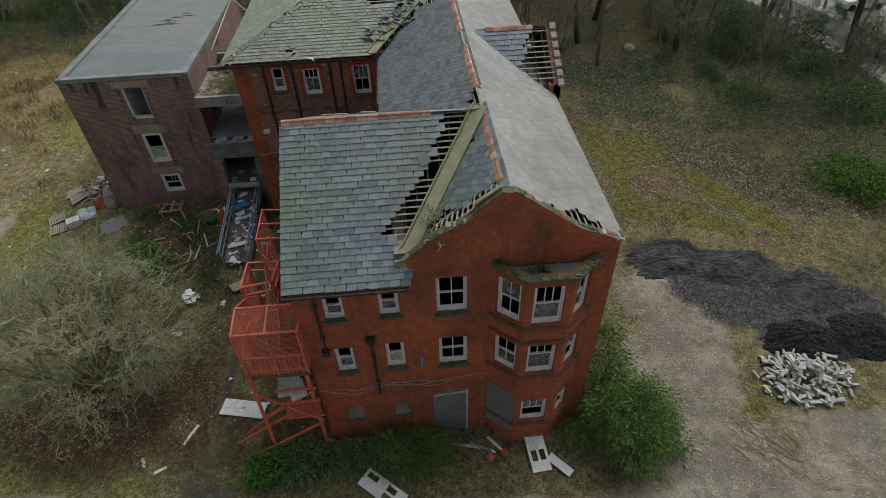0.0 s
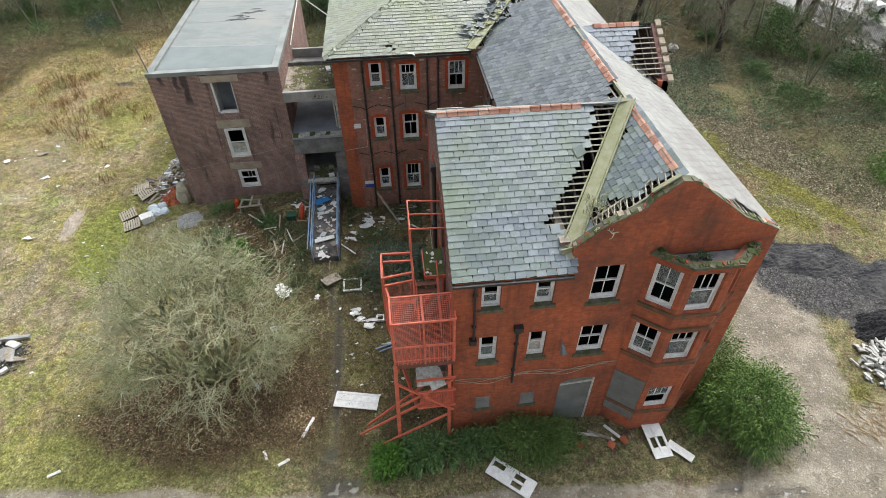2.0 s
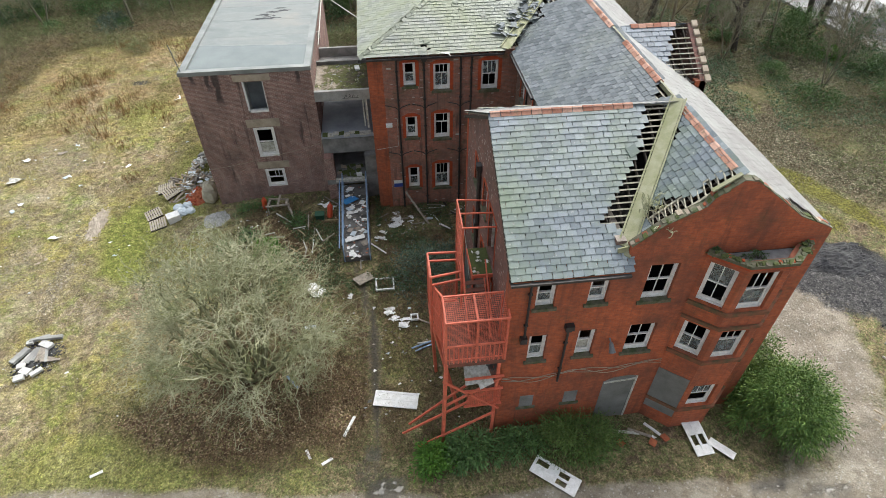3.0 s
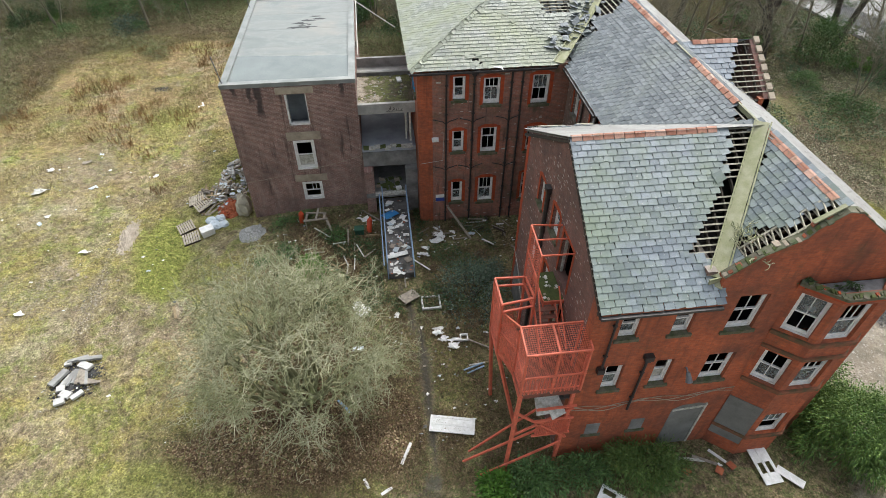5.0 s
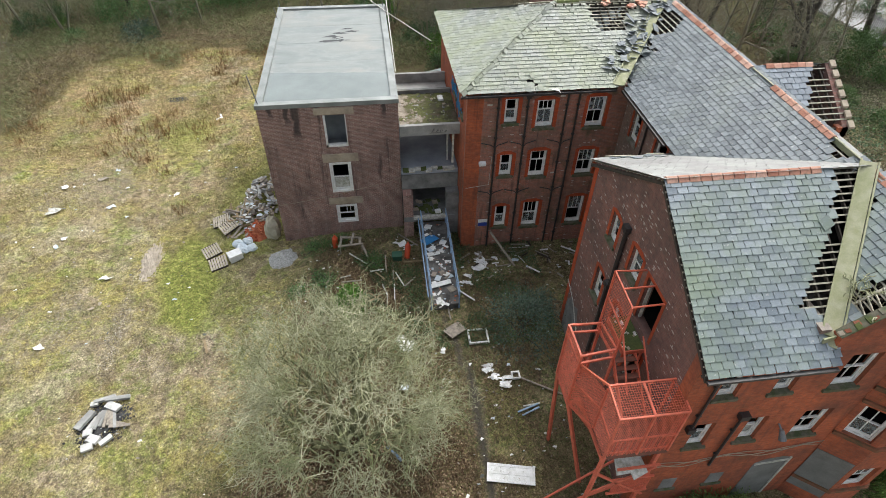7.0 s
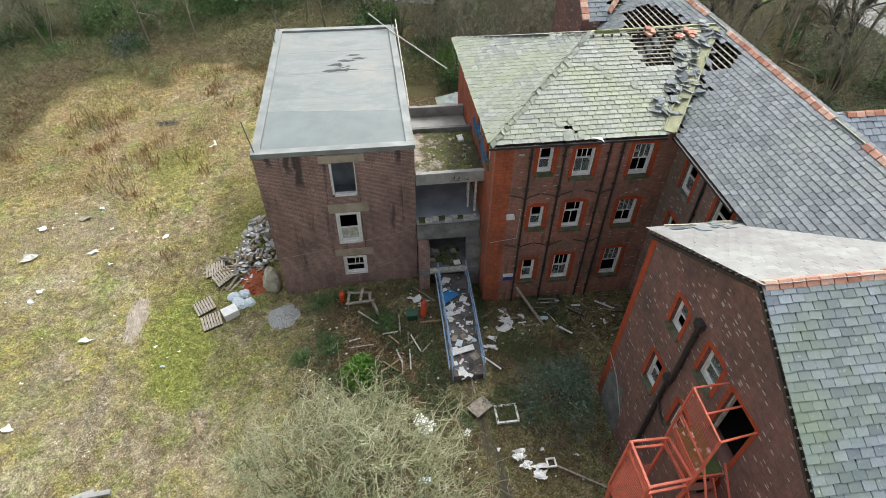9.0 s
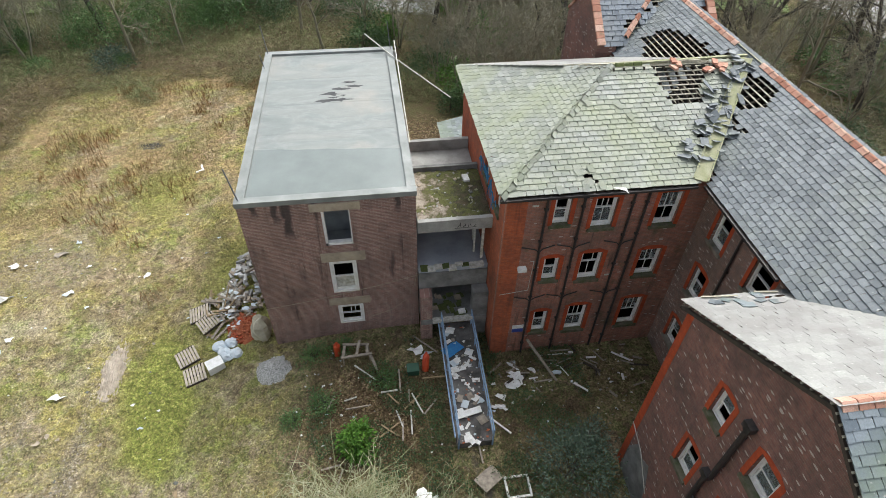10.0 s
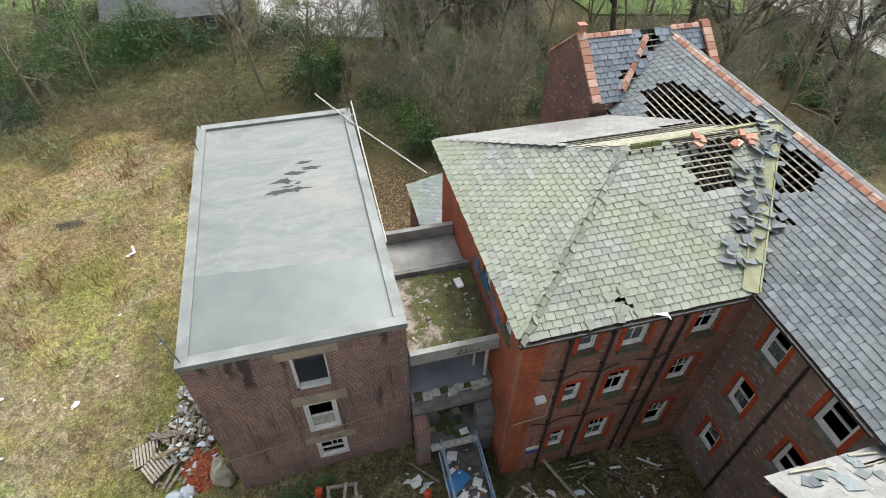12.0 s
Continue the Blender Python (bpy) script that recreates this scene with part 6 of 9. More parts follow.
def mesh_panel(o, a, b, step=0.12, wire=0.007):
    """A wire mesh between the corner o and the edge vectors a and b."""
    m = M()
    o, a, b = Vector(o), Vector(a), Vector(b)
    na, nb = int(a.length / step), int(b.length / step)
    for i in range(1, na):
        p = o + a * i / na
        m.bar(p, p + b, wire, wire, a.cross(b))
    for j in range(1, nb):
        p = o + b * j / nb
        m.bar(p, p + a, wire, wire, a.cross(b))
    return m


def rail(*pts, r=0.035):
    m = M()
    for p, q in zip(pts, pts[1:]):
        m.bar(p, q, r * 1.7, r * 1.7)
    return part("rail", m, RED_STEEL, esc)


def post(x, y, z0, z1, w=0.07):
    part("post", M().box(x - w / 2, y - w / 2, z0, x + w / 2, y + w / 2, z1), RED_STEEL, esc)


RUST = plain("rusted_plate", (0.22, 0.07, 0.045), (0.12, 0.06, 0.04), 5, 0.8)
PX0, PX1, PY0, PY1, PZ = -7.9, -5.72, 11.5, 12.55, 4.25
part("platform", M().box(PX0, PY0, PZ - 0.06, PX1, PY1 + 1.9, PZ).box(PX0, PY0, PZ - 0.16, PX0 + 0.06, PY1 + 1.9, PZ - 0.06).box(PX0, PY0, PZ - 0.2, PX1, PY0 + 0.06, PZ - 0.06), RUST, esc, "rusted steel landing strewn with dirt")
for x, y in ((PX0, PY0), (PX1 - 0.05, PY0), (PX0, PY1), (PX1 - 0.05, PY1), ((PX0 + PX1) / 2, PY0)):
    post(x, y, PZ, 6.55)
rail((PX0, PY0, 6.55), (PX1, PY0, 6.55))
rail((PX0, PY1, 6.72), (PX1, PY1, 6.72))
rail((PX0, PY0, 6.55), (PX0, PY1, 6.72))
rail((PX1, PY0, 6.55), (PX1, PY1, 6.72))
rail(((PX0 + PX1) / 2, PY0, 6.55), ((PX0 + PX1) / 2, PY1, 6.72))
rail((PX0, PY0, 5.26), (PX1, PY0, 5.28))
rail((PX0, PY0, 4.5), (PX1, PY0, 4.5), r=0.02)
FINE, WIRE = 0.06, 0.007
part("mesh_panel", mesh_panel((PX0, PY0, 6.56), (PX1 - PX0, 0, 0), (0, PY1 - PY0, 0.17), 0.075, 0.010), RED_STEEL, esc, "red wire mesh cage roof", kind="stuff")
part("mesh_panel", mesh_panel((PX0, PY0, 4.3), (PX1 - PX0, 0, 0), (0, 0, 0.95), FINE, WIRE), RED_STEEL, esc, kind="stuff")
part("mesh_panel", mesh_panel((PX0, PY0, 5.28), (PX1 - PX0, 0, 0), (0, 0, 1.25), FINE, 0.007), RED_STEEL, esc, kind="stuff")
part("mesh_panel", mesh_panel((PX1, PY0, 4.3), (0, 1.0, 0), (0, 0, 2.3), FINE, 0.007), RED_STEEL, esc, kind="stuff")
part("mesh_panel", mesh_panel((PX0, PY0, 4.05), (0, PY1 - PY0, 0), (0, 0, 2.55), FINE, WIRE), RED_STEEL, esc, kind="stuff")
for i in range(13):
    x = PX0 + 0.12 + (PX1 - PX0 - 0.24) * i / 12
    part("kick_bar", M().box(x - 0.02, PY0 + 0.005, PZ, x + 0.02, PY0 + 0.02, PZ + 0.9), RED_STEEL, esc)
# the lane behind the cage, dropping a few steps to the outer landing
HX0, HX1, HY0, HY1, HZ = -8.15, -6.98, 14.15, 15.5, 3.2
part("mesh_panel", mesh_panel((-7.95, PY1, 3.95), (-0.13, HY0 - PY1, -0.75), (0, 0, 2.55), FINE, 0.009), RED_STEEL, esc, "fine red mesh along the stair side", kind="stuff")
rail((PX0, PY1, 6.72), (-8.05, HY0, 5.55), r=0.04)
rail((PX0, PY0, 5.26), (PX0, PY1, 5.4))
rail((PX0, PY1, 5.4), (-8.1, HY0, 4.55))
rail((PX0, PY0, 4.0), (PX0, PY1 + 0.3, 3.92), r=0.05)
rail((PX0, PY1 + 0.3, 3.92), (-8.1, HY0, HZ), r=0.05)
rail((-7.0, PY1 + 0.3, 3.92), (-7.05, HY0, HZ), r=0.05)
for i in range(5):
    y, z = 13.0 + 0.26 * i, 3.95 - 0.15 * i
    part("tread", M().box(-7.92, y, z, -7.0, y + 0.22, z + 0.03), RED_STEEL, esc)
# outer landing, open above, with double rails
for x, y, top in ((HX0, HY0, 6.08), (HX0, HY1, 6.05), (HX1, HY0, 6.28), (HX1, HY1, 6.0)):
    post(x, y, HZ - 0.05, top, 0.08)
for dz in (0.0, -0.42):
    rail((HX0, HY0, 6.08 + dz), (HX1, HY0, 6.28 + dz), r=0.042)
    rail((HX0, HY1, 6.05 + dz), (HX1, HY1, 6.0 + dz), r=0.042)
    rail((HX0, HY0, 6.08 + dz), (HX0, HY1, 6.05 + dz), r=0.042)
    rail((HX1, HY0, 6.28 + dz), (HX1, HY1, 6.0 + dz), r=0.042)
part("mesh_panel", mesh_panel((HX0, HY0, HZ), (0, HY1 - HY0, 0), (0, 0, 2.8), FINE, 0.010), RED_STEEL, esc, kind="stuff")
part("mesh_panel", mesh_panel((HX0, HY1, HZ), (HX1 - HX0, 0, 0), (0, 0, 1.2), FINE, 0.007), RED_STEEL, esc, kind="stuff")
part("grating", mesh_panel((HX0, HY0, HZ), (HX1 - HX0, 0, 0), (0, HY1 - HY0, 0), 0.09, 0.018), RED_STEEL, esc, "open steel grating of the outer landing", kind="stuff")
for y in (HY0, HY1):
    rail((HX0, y, HZ), (HX1, y, HZ), r=0.05)
for x in (HX0, HX1):
    rail((x, HY0, HZ), (x, HY1, HZ), r=0.05)
# upper landing at the third-floor door, under its own cage
UX, UY0, UY1, UZ = -7.0, 14.1, 15.6, 5.75
part("platform", M().box(-6.52, UY0 + 0.3, UZ - 0.06, -5.76, UY1 + 0.3, UZ), MOSS, esc, "landing plate grown over with moss")
rng = random.Random(12)
for i in range(14):
    x, y = rng.uniform(-6.45, -5.85), rng.uniform(14.5, 15.8)
    part("landing_debris", M().obox((x, y, UZ + 0.02), (rng.uniform(0.02, 0.06), 0.02, 0), (-0.02, rng.uniform(0.02, 0.05), 0.01), (0, 0, 0.012)), rng.choice((PAINT, STONE, PAINT_OLD)), esc)
part("kick_plate", M().box(-6.56, UY0 + 0.3, UZ - 0.2, -6.52, UY1 + 0.3, UZ + 0.05), RED_STEEL, esc)
part("kick_plate", M().box(-6.52, UY0 + 0.26, UZ - 0.14, -5.76, UY0 + 0.3, UZ + 0.03), RED_STEEL, esc)
for x, y, z0, z1 in ((UX, UY0, 4.0, 8.42), (UX, UY1, 5.3, 8.5), (-6.52, UY0 + 0.3, 4.0, UZ), (-5.85, UY0 + 0.3, 3.6, UZ)):
    post(x, y, z0, z1, 0.06)
for a_, b_ in (((UX, UY0, 8.42), (UX, UY1, 8.5)), ((UX, UY0, 8.42), (-5.78, UY0 + 0.25, 8.15)), ((UX, UY1, 8.5), (-5.78, UY1 + 0.2, 8.2)), ((UX, (UY0 + UY1) / 2, 8.46), (-5.78, 15.1, 8.18)),
               ((UX, UY0, 7.2), (UX, UY1, 7.3)), ((UX, UY0, 5.7), (UX, UY1, 5.75)), ((UX, UY0, 7.2), (UX - 0.02, 12.75, 5.75))):
    rail(a_, b_, r=0.028)
part("mesh_panel", mesh_panel((UX, UY0, 5.7), (0, UY1 - UY0, 0.05), (0, 0, 2.75), 0.08, 0.007), RED_STEEL, esc, "fine red mesh round the upper landing", kind="stuff")
# flight from the upper landing down to the cage
for x in (-6.9, -6.1):
    m = M()
    m.bar((x, UY0 + 0.25, UZ - 0.1), (x, 12.55, PZ + 0.05), 0.04, 0.2)
    part("stringer", m, RED_STEEL, esc)
for i in range(8):
    t = (i + 0.5) / 8
    y, z = UY0 + 0.2 + (12.55 - UY0 - 0.2) * t, UZ - 0.1 + (PZ - UZ + 0.1) * t
    part("tread", M().box(-6.88, y - 0.1, z, -6.12, y + 0.1, z + 0.03), RUST, esc)
m = M()
m.bar((-6.1, UY0 + 0.2, UZ + 0.9), (-6.1, 12.6, PZ + 0.95), 0.045, 0.045)
part("handrail", m, RED_STEEL, esc)
# legs and the broken lower flight
for a_, b_ in (((PX0, PY0, PZ), (-8.05, 11.45, -1.3)), ((-8.12, 15.45, 3.2), (-7.95, 15.1, -1.3)), ((-8.1, 14.2, 3.2), (-7.2, 13.1, -1.2)), ((PX1 - 0.2, PY0 + 0.1, PZ), (PX1 - 0.25, PY0 + 0.1, -1.2))):
    m = M()
    m.bar(a_, b_, 0.12, 0.12)
    part("leg", m, RED_STEEL, esc, "heavy red steel leg")
for a_, b_ in (((-9.7, 11.9, -0.9), (-5.8, 11.6, 2.4)), ((-9.4, 12.3, -0.9), (-5.85, 12.6, 2.3)), ((-9.2, 11.3, -1.1), (-6.0, 11.4, 0.9)), ((-8.0, 11.5, 1.5), (-5.8, 11.5, 3.1)), ((-8.0, 11.5, 3.2), (-5.8, 11.5, 1.0))):
    m = M()
    m.bar(a_, b_, 0.06, 0.1)
    part("brace", m, RED_STEEL, esc)
for z in (3.2, 2.4, 1.35):
    rail((-7.2, 11.5, z), (-5.7, 11.5, z + 0.03), r=0.045)
part("mesh_panel", mesh_panel((-7.1, 11.5, 1.4), (1.35, 0, 0), (0, 0, 1.0), 0.07, 0.02), RED_STEEL, esc, "slatted red panel", kind="stuff")
sheet_bm = M().obox((-6.75, 11.75, 3.15), (0.42, 0.0, 0.05), (0.0, 0.3, 0.22), (0, -0.01, 0.02))
sheet_bm.obox((-6.45, 11.62, 3.05), (0.28, 0.1, 0.02), (-0.1, 0.28, 0.18), (0, -0.01, 0.02))
part("hung_sheet", sheet_bm, PAINT_OLD, esc, "torn grey sheet caught under the cage")
m = M()
for i in range(9):
    m.obox((-6.9 + 0.14 * i, 12.4, 3.0 + 0.05 * (i % 2)), (0.06, 0, 0.01), (0, 0.45, 0.02), (0, 0, 0.01))
part("loose_boards", m, BOARD, esc, "grey boards lodged under the landing", kind="stuff")

# ---- plants near the building ----
TWIG = plain("lichened_twig", (0.44, 0.425, 0.28), (0.18, 0.20, 0.085), 0.8, 0.9)
TWIG_OLD = plain("olive_bark", (0.27, 0.26, 0.14), (0.13, 0.135, 0.06), 2, 0.9, bump=0.5)
BARK = plain("grey_bark", (0.085, 0.075, 0.06), (0.05, 0.044, 0.036), 4, 0.9, bump=0.5)
BARK_FAR = plain("woodland_bark", (0.28, 0.26, 0.185), (0.17, 0.16, 0.11), 1.0, 0.9)


def leafy(name, c1, c2, rough=0.5):
    mat, nt, b = nodes_of(name)
    rnd = nt.nodes.new("ShaderNodeNewGeometry").outputs["Random Per Island"]
    col = ramp_of(nt, rnd, [(0.0, c1), (1.0, c2)])
    col = mix_of(nt, ramp_of(nt, noise_of(nt, 1.6, 4), [(0.35, 0.0), (0.7, 0.6)]), col, tuple(0.55 * c for c in c1))
    nt.links.new(col, b.inputs["Base Color"])
    b.inputs["Roughness"].default_value = rough
    b.inputs["Specular IOR Level"].default_value = 0.3
    return mat


LEAF_BAMBOO = leafy("long_green_leaf", (0.038, 0.10, 0.016), (0.19, 0.28, 0.06))
LEAF_THICKET = leafy("dark_thicket_leaf", (0.06, 0.125, 0.025), (0.22, 0.30, 0.085))
LEAF_DARK = leafy("dark_evergreen_leaf", (0.065, 0.14, 0.04), (0.19, 0.30, 0.10), 0.4)
LEAF_HOLLY = leafy("glossy_grey_leaf", (0.045, 0.08, 0.05), (0.18, 0.235, 0.175), 0.3)
LEAF_BRIGHT = leafy("bright_leaf", (0.06, 0.16, 0.018), (0.17, 0.31, 0.05))
LEAF_IVY = leafy("ivy_leaf", (0.045, 0.095, 0.035), (0.12, 0.19, 0.07), 0.4)
LEAF_DRY = leafy("dead_stem", (0.10, 0.068, 0.038), (0.33, 0.235, 0.135), 0.9)
GRASS_DRY = leafy("dry_grass_blade", (0.22, 0.175, 0.075), (0.54, 0.47, 0.22), 0.9)
GRASS_GREEN = leafy("green_grass_blade", (0.10, 0.125, 0.03), (0.26, 0.265, 0.085), 0.9)


def grow(m, rng, p, d, length, r, level, spec, thin=0.013):
    """One branch and its side branches. spec: a row for each level of (joints, bend, side branches, spread, their length, lift)."""
    joints, bend, kids, spread, kid_len, lift = spec[level]
    pts, radii, q, v = [p], [r], Vector(p), Vector(d).normalized()
    for i in range(joints):
        v = (v + Vector((rng.gauss(0, bend), rng.gauss(0, bend), rng.gauss(0, bend) + lift))).normalized()
        q = q + v * length / joints
        pts.append(q.copy())
        radii.append(max(r * (1 - 0.8 * (i + 1) / joints), thin))
    m[level].tube(pts, radii, (7, 5, 4, 3, 3)[level], cap=level < 2)
    if level + 1 < len(spec):
        for k in range(kids):
            t = 0.25 + 0.75 * (k + rng.random()) / kids
            i = min(int(t * joints), joints - 1)
            base = pts[i].lerp(pts[i + 1], t * joints - i)
            axis = (pts[i + 1] - pts[i]).normalized()
            side = axis.cross(Vector((rng.gauss(0, 1), rng.gauss(0, 1), rng.gauss(0, 1)))).normalized()
            nd_ = (axis * math.cos(spread) + side * math.sin(spread))
            grow(m, rng, base, nd_, length * kid_len * rng.uniform(0.7, 1.25), max(radii[i] * 0.55, thin), level + 1, spec, thin)


def bare_tree(name, x, y, seed, spec, height, stems, lean, r, mats, label, category="tree", group="", z=None, fit=None, thin=0.013):
    rng = random.Random(seed)
    m = [M() for _ in spec]
    zb = ground_z(x, y) - 0.1 if z is None else z
    t = thing(name, (x, y, zb), label, category, group)
    for k in range(stems):
        w = 6.283 * (k + rng.random() * 0.6) / stems
        d = Vector((math.cos(w) * lean, math.sin(w) * lean, 1)) if stems > 1 else Vector((rng.gauss(0, 0.05), rng.gauss(0, 0.05), 1))
        grow(m, rng, Vector((x + 0.12 * stems * 0.4 * math.cos(w) * (stems > 1), y + 0.12 * stems * 0.4 * math.sin(w) * (stems > 1), zb)), d, height * rng.uniform(0.8, 1.15), r, 0, spec, thin)
    trunk, crown = M(), M()
    if fit:
        # draw the crown in to its true spread and height
        far_x = np.percentile([abs(p[0] - x) for q in m for p in q.v], 98)
        far_y = np.percentile([abs(p[1] - y) for q in m for p in q.v], 98)
        far_z = np.percentile([p[2] - zb for q in m for p in q.v], 99)
        for q in m:
            q.v = [(x + (p[0] - x) * fit[0] / far_x, y + (p[1] - y) * fit[1] / far_y, zb + (p[2] - zb) * fit[2] / far_z) for p in q.v]
    for i, q in enumerate(m):
        (trunk if i < 2 else crown).add(q.v, q.f)
    part("trunk", trunk, mats[0], t, smooth=True)
    part("crown", crown, mats[1], t, "tangle of bare twigs")
    return t


def thorn_tree(x, y, cx, cy, rx, ry, low, high, seed):
    """A domed thorn: limbs fan out from the foot, and each order of branch ends nearer the dome's skin."""
    rng = random.Random(seed)
    zb = ground_z(x, y) - 0.1
    t = thing("bare_thorn_tree", (x, y, zb), "wide domed bare thorn tree with pale lichened twigs", "tree")
    heart = Vector((cx, cy, zb + low))

    def skin(d, k):
        d = d.normalized()
        k *= 1 + 0.24 * noise.noise(d * 2.3 + Vector((seed, 0, 0))) + 0.07 * noise.noise(d * 6)
        return heart + Vector((d.x * rx, d.y * ry, d.z * (high - low if d.z > 0 else low * 0.85))) * k

    def run(m, p, q, r0, r1, joints, wild, sides):
        pts, span, drift = [], (q - p).length, Vector((0, 0, 0))
        for i in range(joints + 1):
            f, w = i / joints, wild * span
            pts.append(p.lerp(q, f) + drift + Vector((0, 0, 0.10 * span * math.sin(math.pi * f))))
            drift = drift * 0.75 + Vector((rng.gauss(0, w), rng.gauss(0, w), rng.gauss(0, w)))
        m.tube(pts, [r0 + (r1 - r0) * i / joints for i in range(joints + 1)], sides, cap=False)
        return pts

    def along(pts, f):
        f *= len(pts) - 1
        i = min(int(f), len(pts) - 2)
        return pts[i].lerp(pts[i + 1], f - i)

    trunk, crown = M(), M()
    limbs = 18
    for k in range(limbs):
        up = 0.10 + 0.85 * ((k * 0.618) % 1.0) if k < 15 else 0.97
        w = 2.39996 * k + rng.gauss(0, 0.15)
        d = Vector((math.cos(w) * math.sqrt(1 - up * up), math.sin(w) * math.sqrt(1 - up * up), up))
        foot = Vector((x + 0.35 * math.cos(w), y + 0.35 * math.sin(w), zb))
        limb = run(trunk, foot, skin(d, 0.62), 0.12, 0.045, 7, 0.035, 7)
        for i in range(6):
            d1 = d + Vector((rng.gauss(0, 0.38), rng.gauss(0, 0.38), rng.gauss(0, 0.3)))
            branch = run(trunk, along(limb, 0.45 + 0.55 * (i + rng.random()) / 6), skin(d1, rng.uniform(0.68, 0.97)), 0.042, 0.016, 9, 0.045, 5)
            for j in range(7):
                d2 = d1.normalized() + Vector((rng.gauss(0, 0.22), rng.gauss(0, 0.22), rng.gauss(0, 0.2)))
                twig = run(crown, along(branch, 0.25 + 0.75 * (j + rng.random()) / 7), skin(d2, rng.uniform(0.72, 1.14)), 0.016, 0.009, 8, 0.07, 4)
                for n in range(4):
                    f = along(twig, rng.uniform(0.2, 1.0))
                    out = (f - heart).normalized() * 0.35 + Vector((rng.gauss(0, 0.6), rng.gauss(0, 0.6), rng.gauss(0.05, 0.45)))
                    run(crown, f, f + out * rng.uniform(0.3, 0.9), 0.0105, 0.006, 5, 0.12, 3)
    part("trunk", trunk, TWIG_OLD, t, "olive-grey limbs fanning out from the foot", smooth=True)
    part("crown", crown, TWIG, t, "tangle of bare pale twigs")
    return t


thorn_tree(-16.3, 15.9, -16.6, 16.4, 4.8, 4.5, 1.8, 7.0, 3)
bare_tree("dead_shrub", -0.9, 12.55, 15, [(4, 0.3, 5, 0.8, 0.6, 0.0), (4, 0.4, 5, 0.9, 0.5, 0.0), (4, 0.4, 0, 0, 0, 0)],
          0.6, 5, 0.9, 0.012, (TWIG, TWIG), "dry buddleia rooted in the broken roof edge", "shrub", z=9.4)


def leaf_quads(m, rng, c, out, long, wide, droop=0.2):
    """One folded leaf at c that grows along out."""
    out = Vector(out).normalized()
    side = out.cross(Vector((rng.gauss(0, 1), rng.gauss(0, 1), rng.gauss(0, 1)))).normalized()
    tip = c + out * long + Vector((0, 0, -droop * long))
    mid = c + out * long * 0.5
    m.add([c, mid + side * wide, tip, mid - side * wide], [(0, 1, 2, 3)])


def bush(name, x, y, rx, ry, rz, n, clumps, long, wide, mat, label, seed=1, droop=0.3, category="bush", z=None, stems=10, spread=0.24, group=""):
    rng = random.Random(seed)
    zb = ground_z(x, y) - 0.05 if z is None else z
    t = thing(name, (x, y, zb), label, category, group)
    st, fo = M(), M()
    cs = []
    for k in range(clumps):
        w, h = rng.uniform(0, 6.283), math.sqrt(rng.random())
        rr = (0.35 + 0.65 * math.sqrt(rng.random()))
        up = rng.uniform(0.12, 1.0)
        edge = math.sqrt(max(0.0, 1 - (up * 0.92) ** 2)) * rng.uniform(0.75, 1.12)
        c = Vector((x + rx * edge * rr * math.cos(w), y + ry * edge * rr * math.sin(w), zb + rz * up * (1.0 - 0.25 * rr * rng.random())))
        cs.append(c)
    for k in range(stems):
        c = rng.choice(cs)
        st.tube([(x + rng.gauss(0, rx * 0.15), y + rng.gauss(0, ry * 0.15), zb), ((x + c.x) / 2, (y + c.y) / 2, (zb + c.z) / 2 + 0.1), c], [0.03, 0.02, 0.008], 5)
    centre = Vector((x, y, zb + rz * 0.35))
    for k in range(n):
        c = rng.choice(cs)
        s = spread * min(rx, ry)
        p = c + Vector((rng.gauss(0, s), rng.gauss(0, s), rng.gauss(0, s * 0.7)))
        p.z = max(p.z, zb + 0.03)
        out = (p - c).normalized() + (p - centre).normalized() * 0.7 + Vector((rng.gauss(0, 0.5), rng.gauss(0, 0.5), rng.gauss(0.1, 0.4)))
        leaf_quads(fo, rng, p, out, long * rng.uniform(0.6, 1.3), wide * rng.uniform(0.7, 1.2), droop)
    part("stem", st, BARK, t, kind="stuff")
    part("foliage", fo, mat, t)
    return t


bush("bamboo_thicket", 6.5, 10.9, 2.25, 2.1, 3.0, 20000, 95, 0.21, 0.024, LEAF_BAMBOO, "dense drooping green bamboo-like thicket in lobes", 2, 0.5, spread=0.13)
bush("bamboo_thicket", 6.1, 13.9, 1.5, 2.5, 2.9, 11000, 70, 0.16, 0.022, LEAF_THICKET, "tall dark green thicket against the brick corner", 3, 0.3, spread=0.16)
bush("evergreen_bush", -2.6, 10.8, 2.1, 1.0, 1.3, 8200, 60, 0.15, 0.022, LEAF_THICKET, "green shrubs at the foot of the wall", 4, 0.3, group="front shrubs")
bush("evergreen_bush", -4.8, 10.8, 1.2, 0.8, 0.9, 2400, 34, 0.14, 0.03, LEAF_DARK, "dark green shrub at the foot of the wall", 5, 0.3, group="front shrubs")
bush("laurel_bush", -7.0, 10.85, 1.2, 0.85, 1.1, 2500, 36, 0.17, 0.045, LEAF_DARK, "dark glossy laurel below the fire escape", 6, 0.3, group="front shrubs")
bush("laurel_bush", -8.5, 10.7, 0.8, 0.7, 1.0, 1700, 20, 0.17, 0.045, LEAF_BRIGHT, "bright green laurel below the fire escape", 7, 0.3, group="front shrubs")
bush("holly_bush", -7.9, 20.6, 1.7, 1.9, 1.9, 3600, 60, 0.14, 0.028, LEAF_HOLLY, "spiky dark evergreen in the courtyard corner", 8, 0.1)
